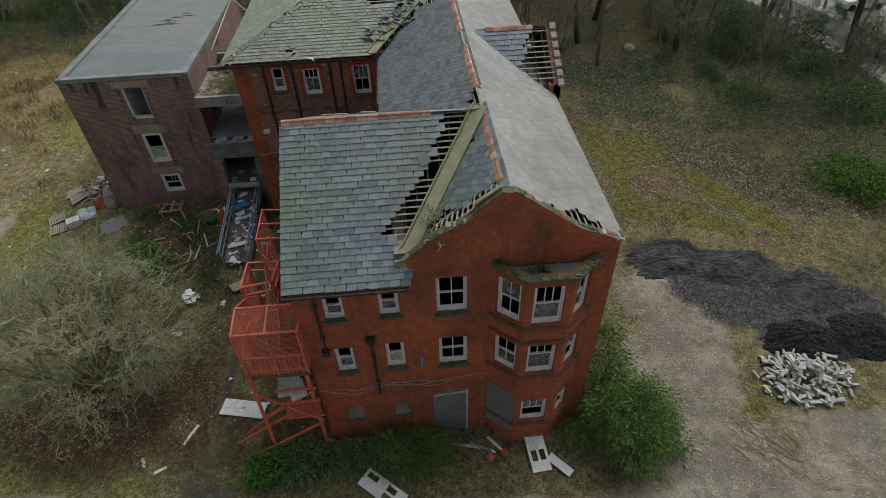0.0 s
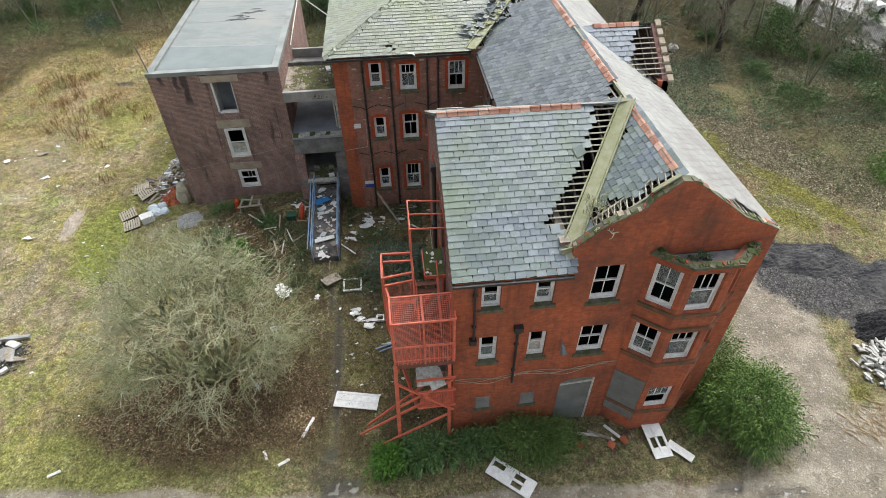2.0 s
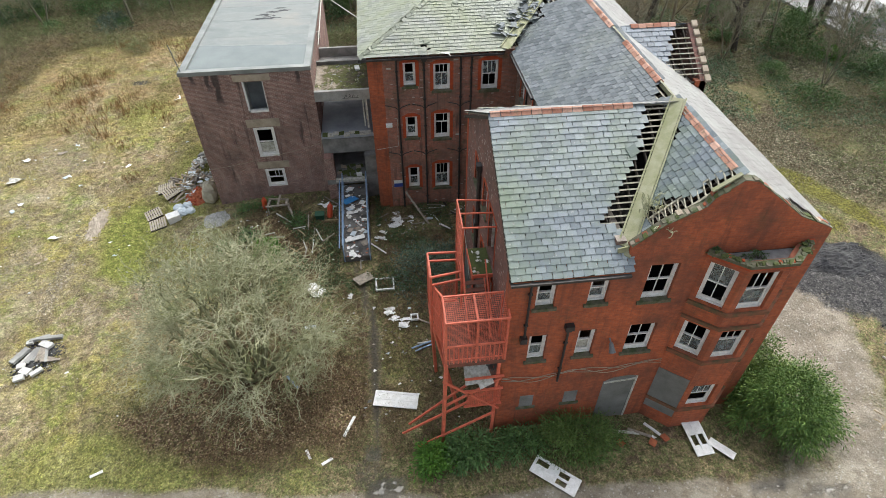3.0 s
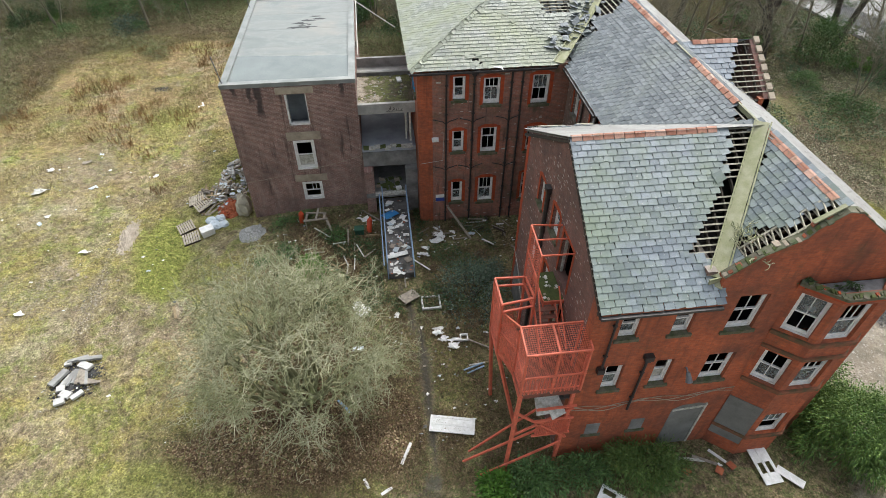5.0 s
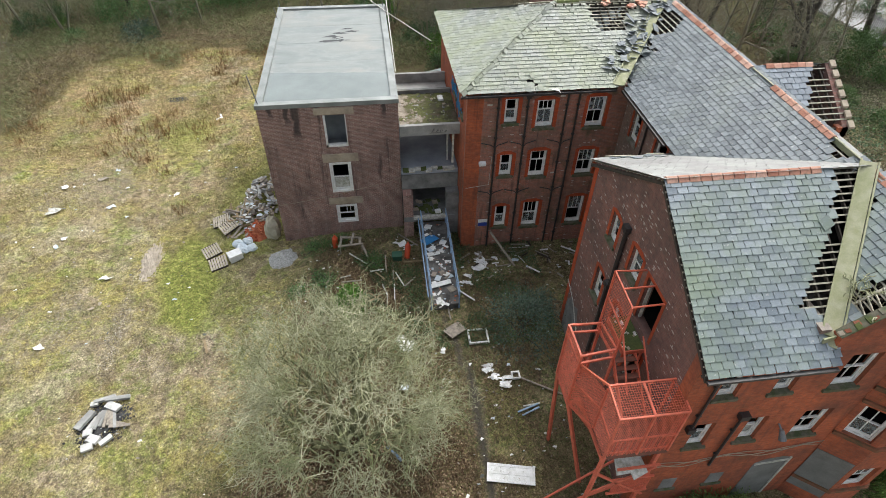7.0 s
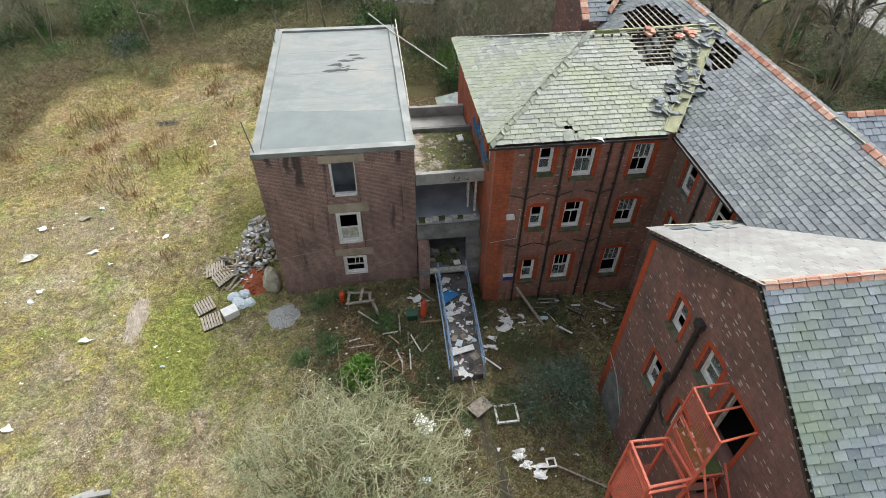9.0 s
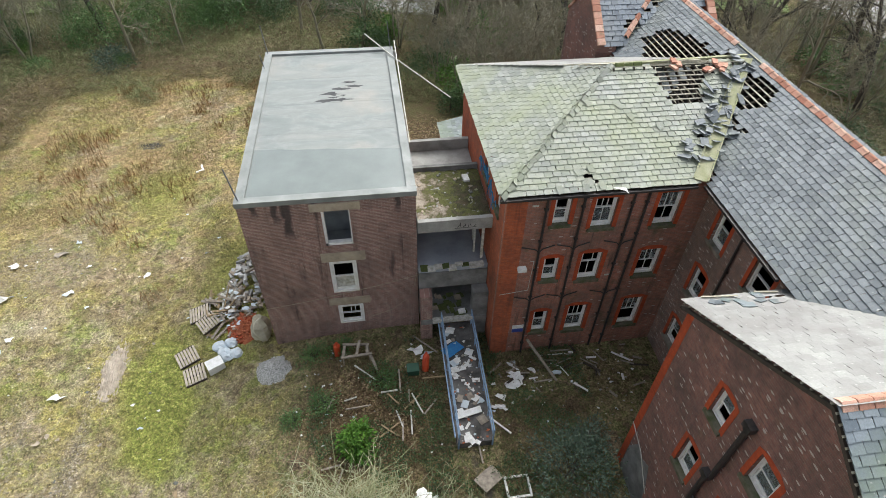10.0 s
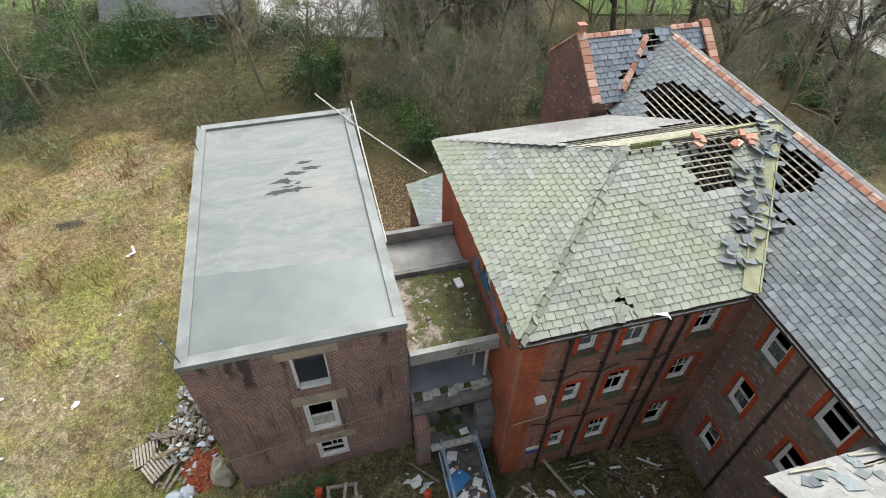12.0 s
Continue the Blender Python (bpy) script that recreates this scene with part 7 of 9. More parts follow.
bush("holly_bush", -6.9, 21.9, 1.0, 1.0, 1.0, 1300, 20, 0.13, 0.028, LEAF_HOLLY, "low dark evergreen beside the gable", 18, 0.1)
bush("laurel_bush", -16.25, 23.0, 0.7, 0.65, 1.5, 1500, 26, 0.17, 0.05, LEAF_BRIGHT, "small fresh green laurel in the courtyard", 9, 0.3)
for x, y, s, k in ((-18.2, 27.7, 0.7, 0), (-16.9, 27.9, 0.6, 1), (-15.1, 26.0, 0.6, 2), (-17.6, 25.2, 0.7, 3), (-19.0, 24.6, 0.5, 4)):
    bush("bramble", x, y, s, s, 0.5 * s + 0.2, 700, 16, 0.10, 0.028, LEAF_DARK, "dark green bramble clump", 40 + k, 0.2, group="court brambles")
for x, y, s, z in ((2.2, 11.5, 0.5, 8.42), (3.9, 11.6, 0.3, 8.45), (0.9, 11.75, 0.2, 8.5)):
    bush("weed", x, y, s, 0.15, 0.25, 240, 8, 0.09, 0.02, LEAF_IVY, "weeds rooted in the top of the bay", 60, 0.2, "weed", z=z, stems=3, group="bay weeds")

# brambles, dead stems and low growth over the courtyard: uncountable
rng = random.Random(77)
for nm, mat, n, lab, area in (("undergrowth", LEAF_DRY, 130000, "brown dead stems and leaf litter in the courtyard", ((-22, 11, -6, 28),)),
                              ("ground_ivy", LEAF_IVY, 42000, "dark low bramble and ivy in the courtyard", ((-20, 20, -6, 28),))):
    m = M()
    k = 0
    while k < n:
        x0, y0, x1, y1 = area[0]
        x, y = rng.uniform(x0, x1), rng.uniform(y0, y1)
        d = noise.noise((x * 0.5, y * 0.5, 20 if mat is LEAF_DRY else 30))
        (g, _, dirt, _), (_, _, path, _), _ = cover_near(x, y)
        k += 1
        if d < (-0.3 if mat is LEAF_DRY else 0.0) or g > 0.5 or path > 0.3 or dirt > 0.4 or (-12.5 < x < -10.4 and y > 21.5) or x < -18.2 + 2.2 * noise.noise((x * 0.6, y * 0.6, 33)):
            continue
        p = Vector((x, y, ground_z(x, y)))
        o = Vector((rng.gauss(0, 0.7), rng.gauss(0, 0.7), 1.0 if mat is LEAF_DRY else 0.5))
        if mat is LEAF_DRY:
            leaf_quads(m, rng, p, o, rng.uniform(0.08, 0.34), 0.009, 0.3)
        else:
            leaf_quads(m, rng, p + Vector((0, 0, rng.uniform(0, 0.2))), o, rng.uniform(0.06, 0.13), 0.026, 0.2)
    solo(nm, m, mat, lab, "undergrowth", kind="stuff")
for nm, mat, n, lab in (("dry_grass", GRASS_DRY, 170000, "tufts of dry tan grass over the field"), ("green_grass", GRASS_GREEN, 110000, "short green grass patches in the field")):
    m = M()
    for k in range(n):
        x, y = rng.uniform(-44, -17), rng.uniform(11, 60)
        (g, gr, _, _), (_, _, _, sc), _ = cover_near(x, y)
        d = noise.noise((x * 0.35, y * 0.35, 40)) + 0.5 * noise.noise((x * 1.4, y * 1.4, 41))
        tall = smooth_step(34, 48, y) + smooth_step(-33, -38, x) * smooth_step(25, 35, y)
        if mat is GRASS_DRY and (g < 0.4 or d < 0.02 - 0.25 * tall or gr > 0.6):
            continue
        if mat is GRASS_GREEN and (gr + 0.6 * d < 0.4 and d > -0.15 or g < 0.3):
            continue
        if KX0 - 0.2 < x and y > KY0:
            continue
        h = rng.uniform(0.05, 0.13) * (1 + 2.6 * tall * max(0, d + 0.15)) * (1.0 if mat is GRASS_DRY else 0.7)
        leaf_quads(m, rng, Vector((x, y, ground_z(x, y))), (rng.gauss(0, 0.6), rng.gauss(0, 0.6), 1), h, 0.02, 0.3)
    solo(nm, m, mat, lab, "grass", kind="stuff")
m = M()
for k in range(240):
    cx, cy = (rng.uniform(-42, -21), rng.uniform(33, 58)) if k % 4 else (rng.uniform(-24, -20.6), rng.uniform(33, 52))
    if cover_near(cx, cy)[0][0] < 0.4 or noise.noise((cx * 0.12, cy * 0.12, 50)) < -0.05:
        continue
    for i in range(40):
        x, y = cx + rng.gauss(0, 0.35), cy + rng.gauss(0, 0.35)
        leaf_quads(m, rng, Vector((x, y, ground_z(x, y))), (rng.gauss(0, 0.2), rng.gauss(0, 0.2), 1), rng.uniform(0.25, 0.8), 0.02, 0.1)
solo("tall_weeds", m, leafy("rusty_weed_stem", (0.22, 0.12, 0.055), (0.46, 0.29, 0.14), 0.9), "clumps of tall brown dead weeds", "weeds", kind="stuff")

# ---- the ramp to the link, with its rails ----
STEEL = plain("blue_grey_rail", (0.27, 0.38, 0.52), (0.17, 0.25, 0.36), 4, 0.5)
BLUE = plain("blue_plastic", (0.03, 0.17, 0.42), (0.05, 0.24, 0.5), 3, 0.5)
ORANGE = plain("orange_plastic", (0.55, 0.075, 0.02), (0.42, 0.05, 0.02), 4, 0.5)
GREEN_P = plain("green_plastic", (0.03, 0.10, 0.06), (0.02, 0.07, 0.045), 4, 0.5)
POLY = plain("pale_plastic", (0.62, 0.66, 0.68), (0.45, 0.53, 0.58), 4, 0.4)
OLDWOOD = plain("silvered_wood", (0.36, 0.31, 0.25), (0.20, 0.17, 0.135), 6, 0.9)
NEWWOOD = plain("tan_wood", (0.36, 0.27, 0.16), (0.25, 0.18, 0.10), 6, 0.9)
RUBBLE = plain("pale_concrete_block", (0.62, 0.61, 0.58), (0.40, 0.39, 0.36), 2.5, 0.9)
CLAY = plain("orange_brick_waste", (0.42, 0.13, 0.055), (0.30, 0.085, 0.04), 5, 0.9)
SPOIL = plain("black_spoil", (0.009, 0.009, 0.010), (0.04, 0.04, 0.041), 9, 0.95, bump=1.0, fine=26)
SPOIL.node_tree.nodes["Principled BSDF"].inputs["Specular IOR Level"].default_value = 0.1
ASH = plain("grey_planings", (0.026, 0.026, 0.029), (0.085, 0.083, 0.08), 1.4, 0.95, bump=1.0, fine=26)
BOULDER = plain("lichened_boulder", (0.52, 0.47, 0.36), (0.34, 0.31, 0.23), 2.5, 0.95, bump=0.6, fine=10)

ramp = thing("access_ramp", (-11.5, 25.2, -0.8), "concrete access ramp with twin pipe handrails, strewn with rubbish", "ramp")
part("slab", M().prism([(-12.25, 22.4, -0.22), (-10.75, 22.4, -0.22), (-10.75, 28.0, 0.58), (-12.25, 28.0, 0.58)], (0, 0, -1.0)), plain("gritty_ramp", (0.17, 0.16, 0.15), (0.05, 0.047, 0.043), 1.6, 0.9, bump=0.6, fine=30), ramp, "dirty concrete ramp slab")
for x in (-12.2, -10.8):
    for dz in (0.5, 0.95):
        part("rail", M().tube([(x, 22.3, -0.22 + dz), (x, 27.9, 0.58 + dz)], 0.034, 6), STEEL, ramp)
    for i in range(6):
        y = 22.35 + 1.1 * i
        z = -0.22 + (y - 22.4) * 0.143
        part("post", M().tube([(x, y, z - 0.3), (x, y, z + 0.95)], 0.034, 6), STEEL, ramp)
part("second_rail", M().tube([(-12.38, 22.3, 0.55), (-12.38, 27.5, 1.3)], 0.034, 6), STEEL, ramp)


def ramp_z(y):
    return -0.22 + (y - 22.4) * 0.143


def lying(m, rng, x, y, z, w, l, t, yaw=None, tip=0.08):
    """A flat piece that lies at a place, turned and tipped a little."""
    yaw = rng.uniform(0, 6.283) if yaw is None else yaw
    a = Vector((math.cos(yaw), math.sin(yaw), rng.gauss(0, tip)))
    b = Vector((-math.sin(yaw), math.cos(yaw), rng.gauss(0, tip)))
    return m.obox((x, y, z + t / 2 + abs(a.z) * w / 2 + abs(b.z) * l / 2), a * w / 2, b * l / 2, a.cross(b).normalized() * t / 2)


def torn(rng, x, y, z, s):
    """A torn, crumpled scrap."""
    n, w = 8, rng.uniform(0, 6.283)
    ring = []
    for k in range(n):
        a, r = w + 6.283 * k / n, s * rng.uniform(0.25, 1.35)
        ring.append((x + r * math.cos(a), y + 0.7 * r * math.sin(a), z + rng.uniform(0, 0.35 * s)))
    m = M().prism(ring, (0, 0, 0.012))
    return m


def stone(name, x, y, rx, ry, rz, mat, label, seed, category="stone", z=None, group="", n=9):
    """A rounded, lumpy boulder."""
    rng = random.Random(seed)
    m, zb = M(), ground_z(x, y) - 0.1 if z is None else z
    rows_, cols = n, n + 3
    pts = []
    for i in range(rows_ + 1):
        f = math.pi * i / rows_
        for j in range(cols):
            w = 2 * math.pi * j / cols
            d = Vector((math.sin(f) * math.cos(w), math.sin(f) * math.sin(w), math.cos(f)))
            k = 1 + 0.35 * noise.noise(d * 1.6 + Vector((seed, 0, 0))) + 0.12 * noise.noise(d * 5 + Vector((seed, 3, 0)))
            pts.append((x + rx * d.x * k, y + ry * d.y * k, zb + rz * (d.z * k + 0.8)))
    m.add(pts, [(i * cols + j, (i + 1) * cols + j, (i + 1) * cols + (j + 1) % cols, i * cols + (j + 1) % cols) for i in range(rows_) for j in range(cols)])
    return solo(name, m, mat, label, category, group, smooth=False)


rng = random.Random(101)
for i in range(90):
    y = rng.uniform(22.0, 28.0)
    solo("paper_scrap", torn(rng, rng.uniform(-12.1, -10.9), y, ramp_z(y) + 0.02, rng.uniform(0.02, 0.09)), rng.choice((PAINT, PAINT_OLD, POLY, OLDWOOD, CLAY, CONCRETE)), "small torn scrap of litter on the ramp", "litter", "ramp litter")
for i in range(46):
    y = rng.uniform(22.3, 27.6)
    m = lying(M(), rng, rng.uniform(-12.0, -10.95), y, ramp_z(y), rng.uniform(0.08, 0.4), rng.uniform(0.08, 0.4), 0.025)
    solo("broken_board", m, rng.choice((PAINT, PAINT, POLY, OLDWOOD)), "broken piece of pale board lying on the ramp", "board", "ramp rubbish")
solo("white_board", lying(M(), rng, -11.6, 23.6, ramp_z(23.6), 1.1, 0.28, 0.05, 0.15), PAINT, "long white panel lying across the ramp", "board", "ramp rubbish")
solo("blue_sheet", lying(M(), rng, -11.85, 26.6, ramp_z(26.6) + 0.03, 0.9, 0.6, 0.02, 0.6), BLUE, "crumpled bright blue plastic sheet on the ramp", "sheet")


def door_leaf(x, y, yaw, label, size=(0.78, 1.98), z=None, tilt=(0.03, 0.02), gone=()):
    """A panelled door lying on the ground."""
    z = ground_z(x, y) + 0.13 if z is None else z
    t = thing("door_leaf", (x, y, z), label, "door", "discarded doors")
    a = Vector((math.cos(yaw), math.sin(yaw), tilt[0]))
    b = Vector((-math.sin(yaw), math.cos(yaw), tilt[1]))
    n = a.cross(b).normalized()
    c = Vector((x, y, z))
    w, l = size
    m, e = M(), 0.11
    for x0, x1, y0, y1 in ((-w / 2, -w / 2 + e, -l / 2, l / 2), (w / 2 - e, w / 2, -l / 2, l / 2), (-0.05, 0.05, -l / 2 + 0.2, l / 2 - e),
                           (-w / 2 + e, w / 2 - e, -l / 2, -l / 2 + 0.2), (-w / 2 + e, w / 2 - e, -0.1, 0.08), (-w / 2 + e, w / 2 - e, l / 2 - e, l / 2)):
        m.obox(c + a * (x0 + x1) / 2 + b * (y0 + y1) / 2, a * (x1 - x0) / 2, b * (y1 - y0) / 2, n * 0.02)
    part("leaf", m, PAINT, t, "flaking white paint")
    for k, (x0, x1, y0, y1) in enumerate(((-w / 2 + e, -0.05, -l / 2 + 0.2, -0.1), (0.05, w / 2 - e, -l / 2 + 0.2, -0.1), (-w / 2 + e, -0.05, 0.08, l / 2 - e), (0.05, w / 2 - e, 0.08, l / 2 - e))):
        if x1 - x0 < 0.05:
            continue
        y1 = y0 + (y1 - y0) * (0.35 if k in gone else 1.0)
        part("panel", M().obox(c + a * (x0 + x1) / 2 + b * (y0 + y1) / 2 - n * 0.004, a * (x1 - x0 + 0.01) / 2, b * (y1 - y0 + 0.01) / 2, n * 0.008), PAINT, t)
    return t


door_leaf(-9.9, 13.75, radians(78), "white panelled door thrown flat on the ground")
door_leaf(-3.7, 9.45, radians(50), "white door with broken panels in the mud", gone=(0, 1, 3))
door_leaf(2.68, 10.55, radians(4), "white panelled door leaning out from the bay", gone=(0, 1), tilt=(0.02, 0.1), z=ground_z(2.7, 10.5) + 0.18)
door_leaf(3.5, 9.75, radians(42), "half of a broken white door", size=(0.35, 1.1))
for x, y, l, yaw, mat in ((-1.5, 10.1, 1.5, 0.05, NEWWOOD), (-12.0, 12.7, 1.0, 1.1, PAINT), (-12.9, 11.2, 0.5, 0.5, PAINT), (-13.7, 11.6, 0.45, 2.0, PAINT), (-22.3, 11.8, 0.5, 0.4, PAINT), (-14.6, 15.2, 0.9, -0.9, STEEL), (0.4, 10.9, 1.0, -0.5, OLDWOOD), (1.0, 11.0, 0.8, -0.9, PAINT), (-0.2, 11.0, 1.2, -0.2, PAINT_OLD), (-23.5, 22.0, 0.9, 1.9, NEWWOOD), (-26.3, 45.0, 0.7, 1.9, PAINT)):
    solo("plank", lying(M(), rng, x, y, ground_z(x, y), l, 0.12, 0.04, yaw, 0.03), mat, "loose plank lying on the ground", "plank", "loose planks")
for x, y, w, l, mat in ((-13.69, 20.4, 0.85, 0.75, PAINT), (-13.9, 18.2, 0.5, 0.35, POLY), (-9.85, 18.9, 0.8, 0.45, PAINT), (-9.3, 18.2, 0.7, 0.4, PAINT), (-8.9, 18.9, 0.3, 0.3, POLY), (-11.9, 19.9, 0.35, 0.25, PAINT), (-10.0, 24.4, 0.5, 0.45, PAINT), (-9.0, 25.3, 0.55, 0.35, PAINT), (0.9, 10.6, 0.3, 0.3, PAINT), (0.75, 10.35, 0.3, 0.3, CLAY), (1.35, 10.5, 0.32, 0.28, CLAY), (-0.6, 10.5, 0.3, 0.3, CLAY), (-30.0, 27.6, 0.5, 0.25, PAINT), (-27.7, 34.8, 0.25, 0.2, PAINT), (-32.0, 25.3, 0.4, 0.3, PAINT), (-33.5, 30.5, 0.9, 0.3, POLY), (-30.2, 33.0, 0.5, 0.3, POLY), (-11.2, 21.0, 1.0, 0.7, OLDWOOD), (-13.5, 27.3, 0.7, 0.5, PAINT), (-13.0, 27.0, 0.6, 0.4, POLY), (-9.2, 25.0, 0.8, 0.5, PAINT), (-8.3, 25.6, 0.6, 0.4, PAINT), (-7.2, 25.3, 0.5, 0.4, POLY)):
    solo("board_scrap", torn(rng, x, y, ground_z(x, y) + 0.05, w * (0.55 if x > -20 else 0.28)) if mat in (PAINT, POLY) else lying(M(), rng, x, y, ground_z(x, y) + 0.06, w, l, 0.05, None, 0.12), mat, "pale scrap of board or foam on the ground", "scrap", "scattered scrap")
for x, y, r, h in ((-13.7, 20.6, 0.5, 0.16), (-9.95, 18.6, 0.32, 0.12), (-9.7, 18.3, 0.28, 0.1), (-9.35, 17.9, 0.36, 0.1), (-11.9, 20.0, 0.16, 0.08), (-10.2, 24.0, 0.3, 0.12), (-9.3, 25.4, 0.28, 0.1)):
    m = M()
    for k in range(5):
        q = torn(rng, x + rng.gauss(0, 0.3 * r), y + rng.gauss(0, 0.25 * r), ground_z(x, y) + 0.04 + 0.25 * h * k, r * rng.uniform(0.45, 0.8))
        m.add(q.v, q.f)
    solo("foam_lump", m, PAINT, "torn white lump of foam or sheeting on the ground", "scrap", "white lumps")
for x, y, l, a_, mat in ((-8.5, 16.6, 1.0, 0.25, STEEL), (-8.4, 16.45, 0.9, 0.35, STEEL), (-8.3, 16.75, 0.8, 0.1, PAINT_OLD), (-7.6, 17.6, 2.1, -0.55, OLDWOOD), (-10.35, 23.2, 1.3, -0.85, PAINT), (-11.35, 22.3, 1.4, 1.6, OLDWOOD), (-17.4, 22.3, 0.8, 0.15, OLDWOOD), (-17.1, 21.7, 1.0, 1.2, OLDWOOD), (-14.0, 24.6, 0.6, 0.7, NEWWOOD), (-14.4, 23.4, 0.9, 1.5, OLDWOOD), (-13.0, 27.6, 1.5, -0.8, OLDWOOD)):
    solo("plank", lying(M(), rng, x, y, ground_z(x, y) + 0.05, l, 0.07, 0.05, a_, 0.03), mat, "thin length of timber or pipe lying in the weeds", "plank", "loose planks")
sq = thing("small_frame", (-8.7, 18.3, -0.8), "small square white frame lying in the weeds", "frame")
for dx, dy, w, l in ((0, -0.17, 0.4, 0.06), (0, 0.17, 0.4, 0.06), (-0.17, 0, 0.06, 0.28), (0.17, 0, 0.06, 0.28)):
    part("frame_bar", M().box(-8.7 + dx - w / 2, 18.3 + dy - l / 2, ground_z(-8.7, 18.3) + 0.05, -8.7 + dx + w / 2, 18.3 + dy + l / 2, ground_z(-8.7, 18.3) + 0.17), PAINT, sq)
for x, y, r, mat in ((-35.1, 36.6, 0.32, PAINT), (-32.8, 37.3, 0.36, OLDWOOD), (-34.8, 33.9, 0.5, PAINT_OLD), (-31.4, 34.2, 0.35, POLY), (-27.5, 35.0, 0.25, PAINT), (-33.3, 31.2, 0.25, PAINT), (-32.2, 38.2, 0.25, POLY), (-26.5, 44.5, 0.3, PAINT), (-29.8, 27.5, 0.36, PAINT), (-29.6, 25.6, 0.22, STONE), (-29.9, 25.3, 0.18, STONE), (-29.1, 25.4, 0.15, STONE), (-31.6, 23.0, 0.25, PAINT)):
    solo("field_scrap", torn(rng, x, y, ground_z(x, y) + 0.05, r), mat, "torn pale scrap lying in the dry grass", "scrap", "field scraps")
fr = thing("window_frame", (-10.1, 20.6, -0.7), "square white metal frame lying on the grass", "frame")
for dx, dy, w, l in ((0, -0.4, 1.0, 0.08), (0, 0.4, 1.0, 0.08), (-0.46, 0, 0.08, 0.8), (0.46, 0, 0.08, 0.8)):
    part("frame_bar", M().box(-10.1 + dx - w / 2, 20.6 + dy - l / 2, ground_z(-10.1, 20.6), -10.1 + dx + w / 2, 20.6 + dy + l / 2, ground_z(-10.1, 20.6) + 0.12), PAINT, fr)
for i in range(140):
    x, y = rng.choice(((rng.uniform(-12.5, -6), rng.uniform(13.5, 19.5)), (rng.uniform(-10.4, -3.2), rng.uniform(23, 26.3)), (rng.uniform(-38, -21), rng.uniform(14, 45)), (rng.uniform(-38, -24), rng.uniform(20, 38))))
    s = rng.uniform(0.04, 0.13)
    solo("litter_scrap", torn(rng, x, y, ground_z(x, y) + 0.03, s), rng.choice((PAINT, PAINT, POLY, BOARD, OLDWOOD)), "small pale scrap of litter on the ground", "litter", "scattered litter")
for i in range(155):
    x, y = rng.choice(((rng.uniform(-12.8, -6.2), rng.uniform(12.5, 20.5)), (rng.uniform(-10.4, -3.0), rng.uniform(22.5, 26.4)), (rng.uniform(-19, -12.6), rng.uniform(22, 28))))
    solo("litter_scrap", torn(rng, x, y, ground_z(x, y) + 0.04, rng.uniform(0.025, 0.09)), rng.choice((PAINT, PAINT, POLY, OLDWOOD, CONCRETE)), "small pale scrap of litter on the ground", "litter", "scattered litter")
for i in range(40):
    x, y = rng.uniform(-10.2, -3.0), rng.uniform(23.9, 26.5)
    solo("timber_waste", lying(M(), rng, x, y, ground_z(x, y) + rng.uniform(0, 0.2), rng.uniform(0.2, 0.95), rng.uniform(0.03, 0.1), 0.035, rng.gauss(-0.4, 0.9), 0.12), rng.choice((OLDWOOD, OLDWOOD, PAINT, PAINT, RAFTER)), "broken length of timber in the courtyard", "timber", "court timber")
for i in range(16):
    x, y = rng.uniform(-17.5, -12.8), rng.uniform(23.5, 27.8)
    solo("timber_waste", lying(M(), rng, x, y, ground_z(x, y) + rng.uniform(0, 0.2), rng.uniform(0.4, 1.3), 0.06, 0.05, None, 0.15), rng.choice((OLDWOOD, NEWWOOD, PAINT_OLD)), "broken length of timber in the courtyard", "timber", "court timber")
solo("leaning_beam", M().tube([(-8.5, 26.4, 0.9), (-7.3, 25.0, -0.5)], 0.07, 5), OLDWOOD, "grey beam leaning on the courtyard wall", "timber", "court timber")
for x, y, d in ((-17.1, 27.7, (0.05, 0.05, 1)), (-13.1, 26.4, (0.12, 0.45, 0.88))):
    d, c = Vector(d).normalized(), Vector((x, y, ground_z(x, y) + 0.3))
    solo("gas_cylinder", M().tube([c - d * 0.4, c - d * 0.36, c + d * 0.34, c + d * 0.45, c + d * 0.46, c + d * 0.55], [0.1, 0.16, 0.16, 0.1, 0.05, 0.05], 12), ORANGE, "bright orange gas cylinder standing in the weeds", "cylinder", "gas cylinders")
solo("plastic_crate", M().box(-13.95, 26.0, -0.45, -13.45, 26.4, -0.1).box(-13.98, 25.97, -0.1, -13.42, 26.43, -0.05), GREEN_P, "dark green plastic crate beside the ramp", "crate")
tb = thing("broken_bench", (-16.2, 27.5, -0.5), "collapsed pale timber bench frame below the window", "bench")
for a_, b_ in (((-16.9, 27.0, 0.1), (-15.5, 27.05, 0.15)), ((-16.8, 27.7, 0.15), (-15.6, 27.6, 0.1)), ((-16.8, 27.0, 0.1), (-16.7, 27.7, 0.12)), ((-15.7, 27.0, 0.12), (-15.7, 27.65, 0.1)), ((-16.2, 27.0, 0.12), (-16.0, 27.6, 0.5)), ((-15.6, 27.1, 0.1), (-15.3, 26.5, -0.4))):
    m = M()
    m.bar(a_, b_, 0.12, 0.06)
    part("board", m, OLDWOOD, tb)
for x, y in ((-16.8, 27.05), (-15.6, 27.05), (-16.75, 27.65), (-15.65, 27.6)):
    part("leg", M().box(x - 0.03, y - 0.03, -0.6, x + 0.03, y + 0.03, 0.1), OLDWOOD, tb)
part("cable", M().tube([(-5.79, 21.3, 2.1), (-5.79, 20.3, 1.7), (-5.79, 19.2, 0.6)], 0.018, 5), PAINT_OLD, front, "pale rope hanging on the gable")


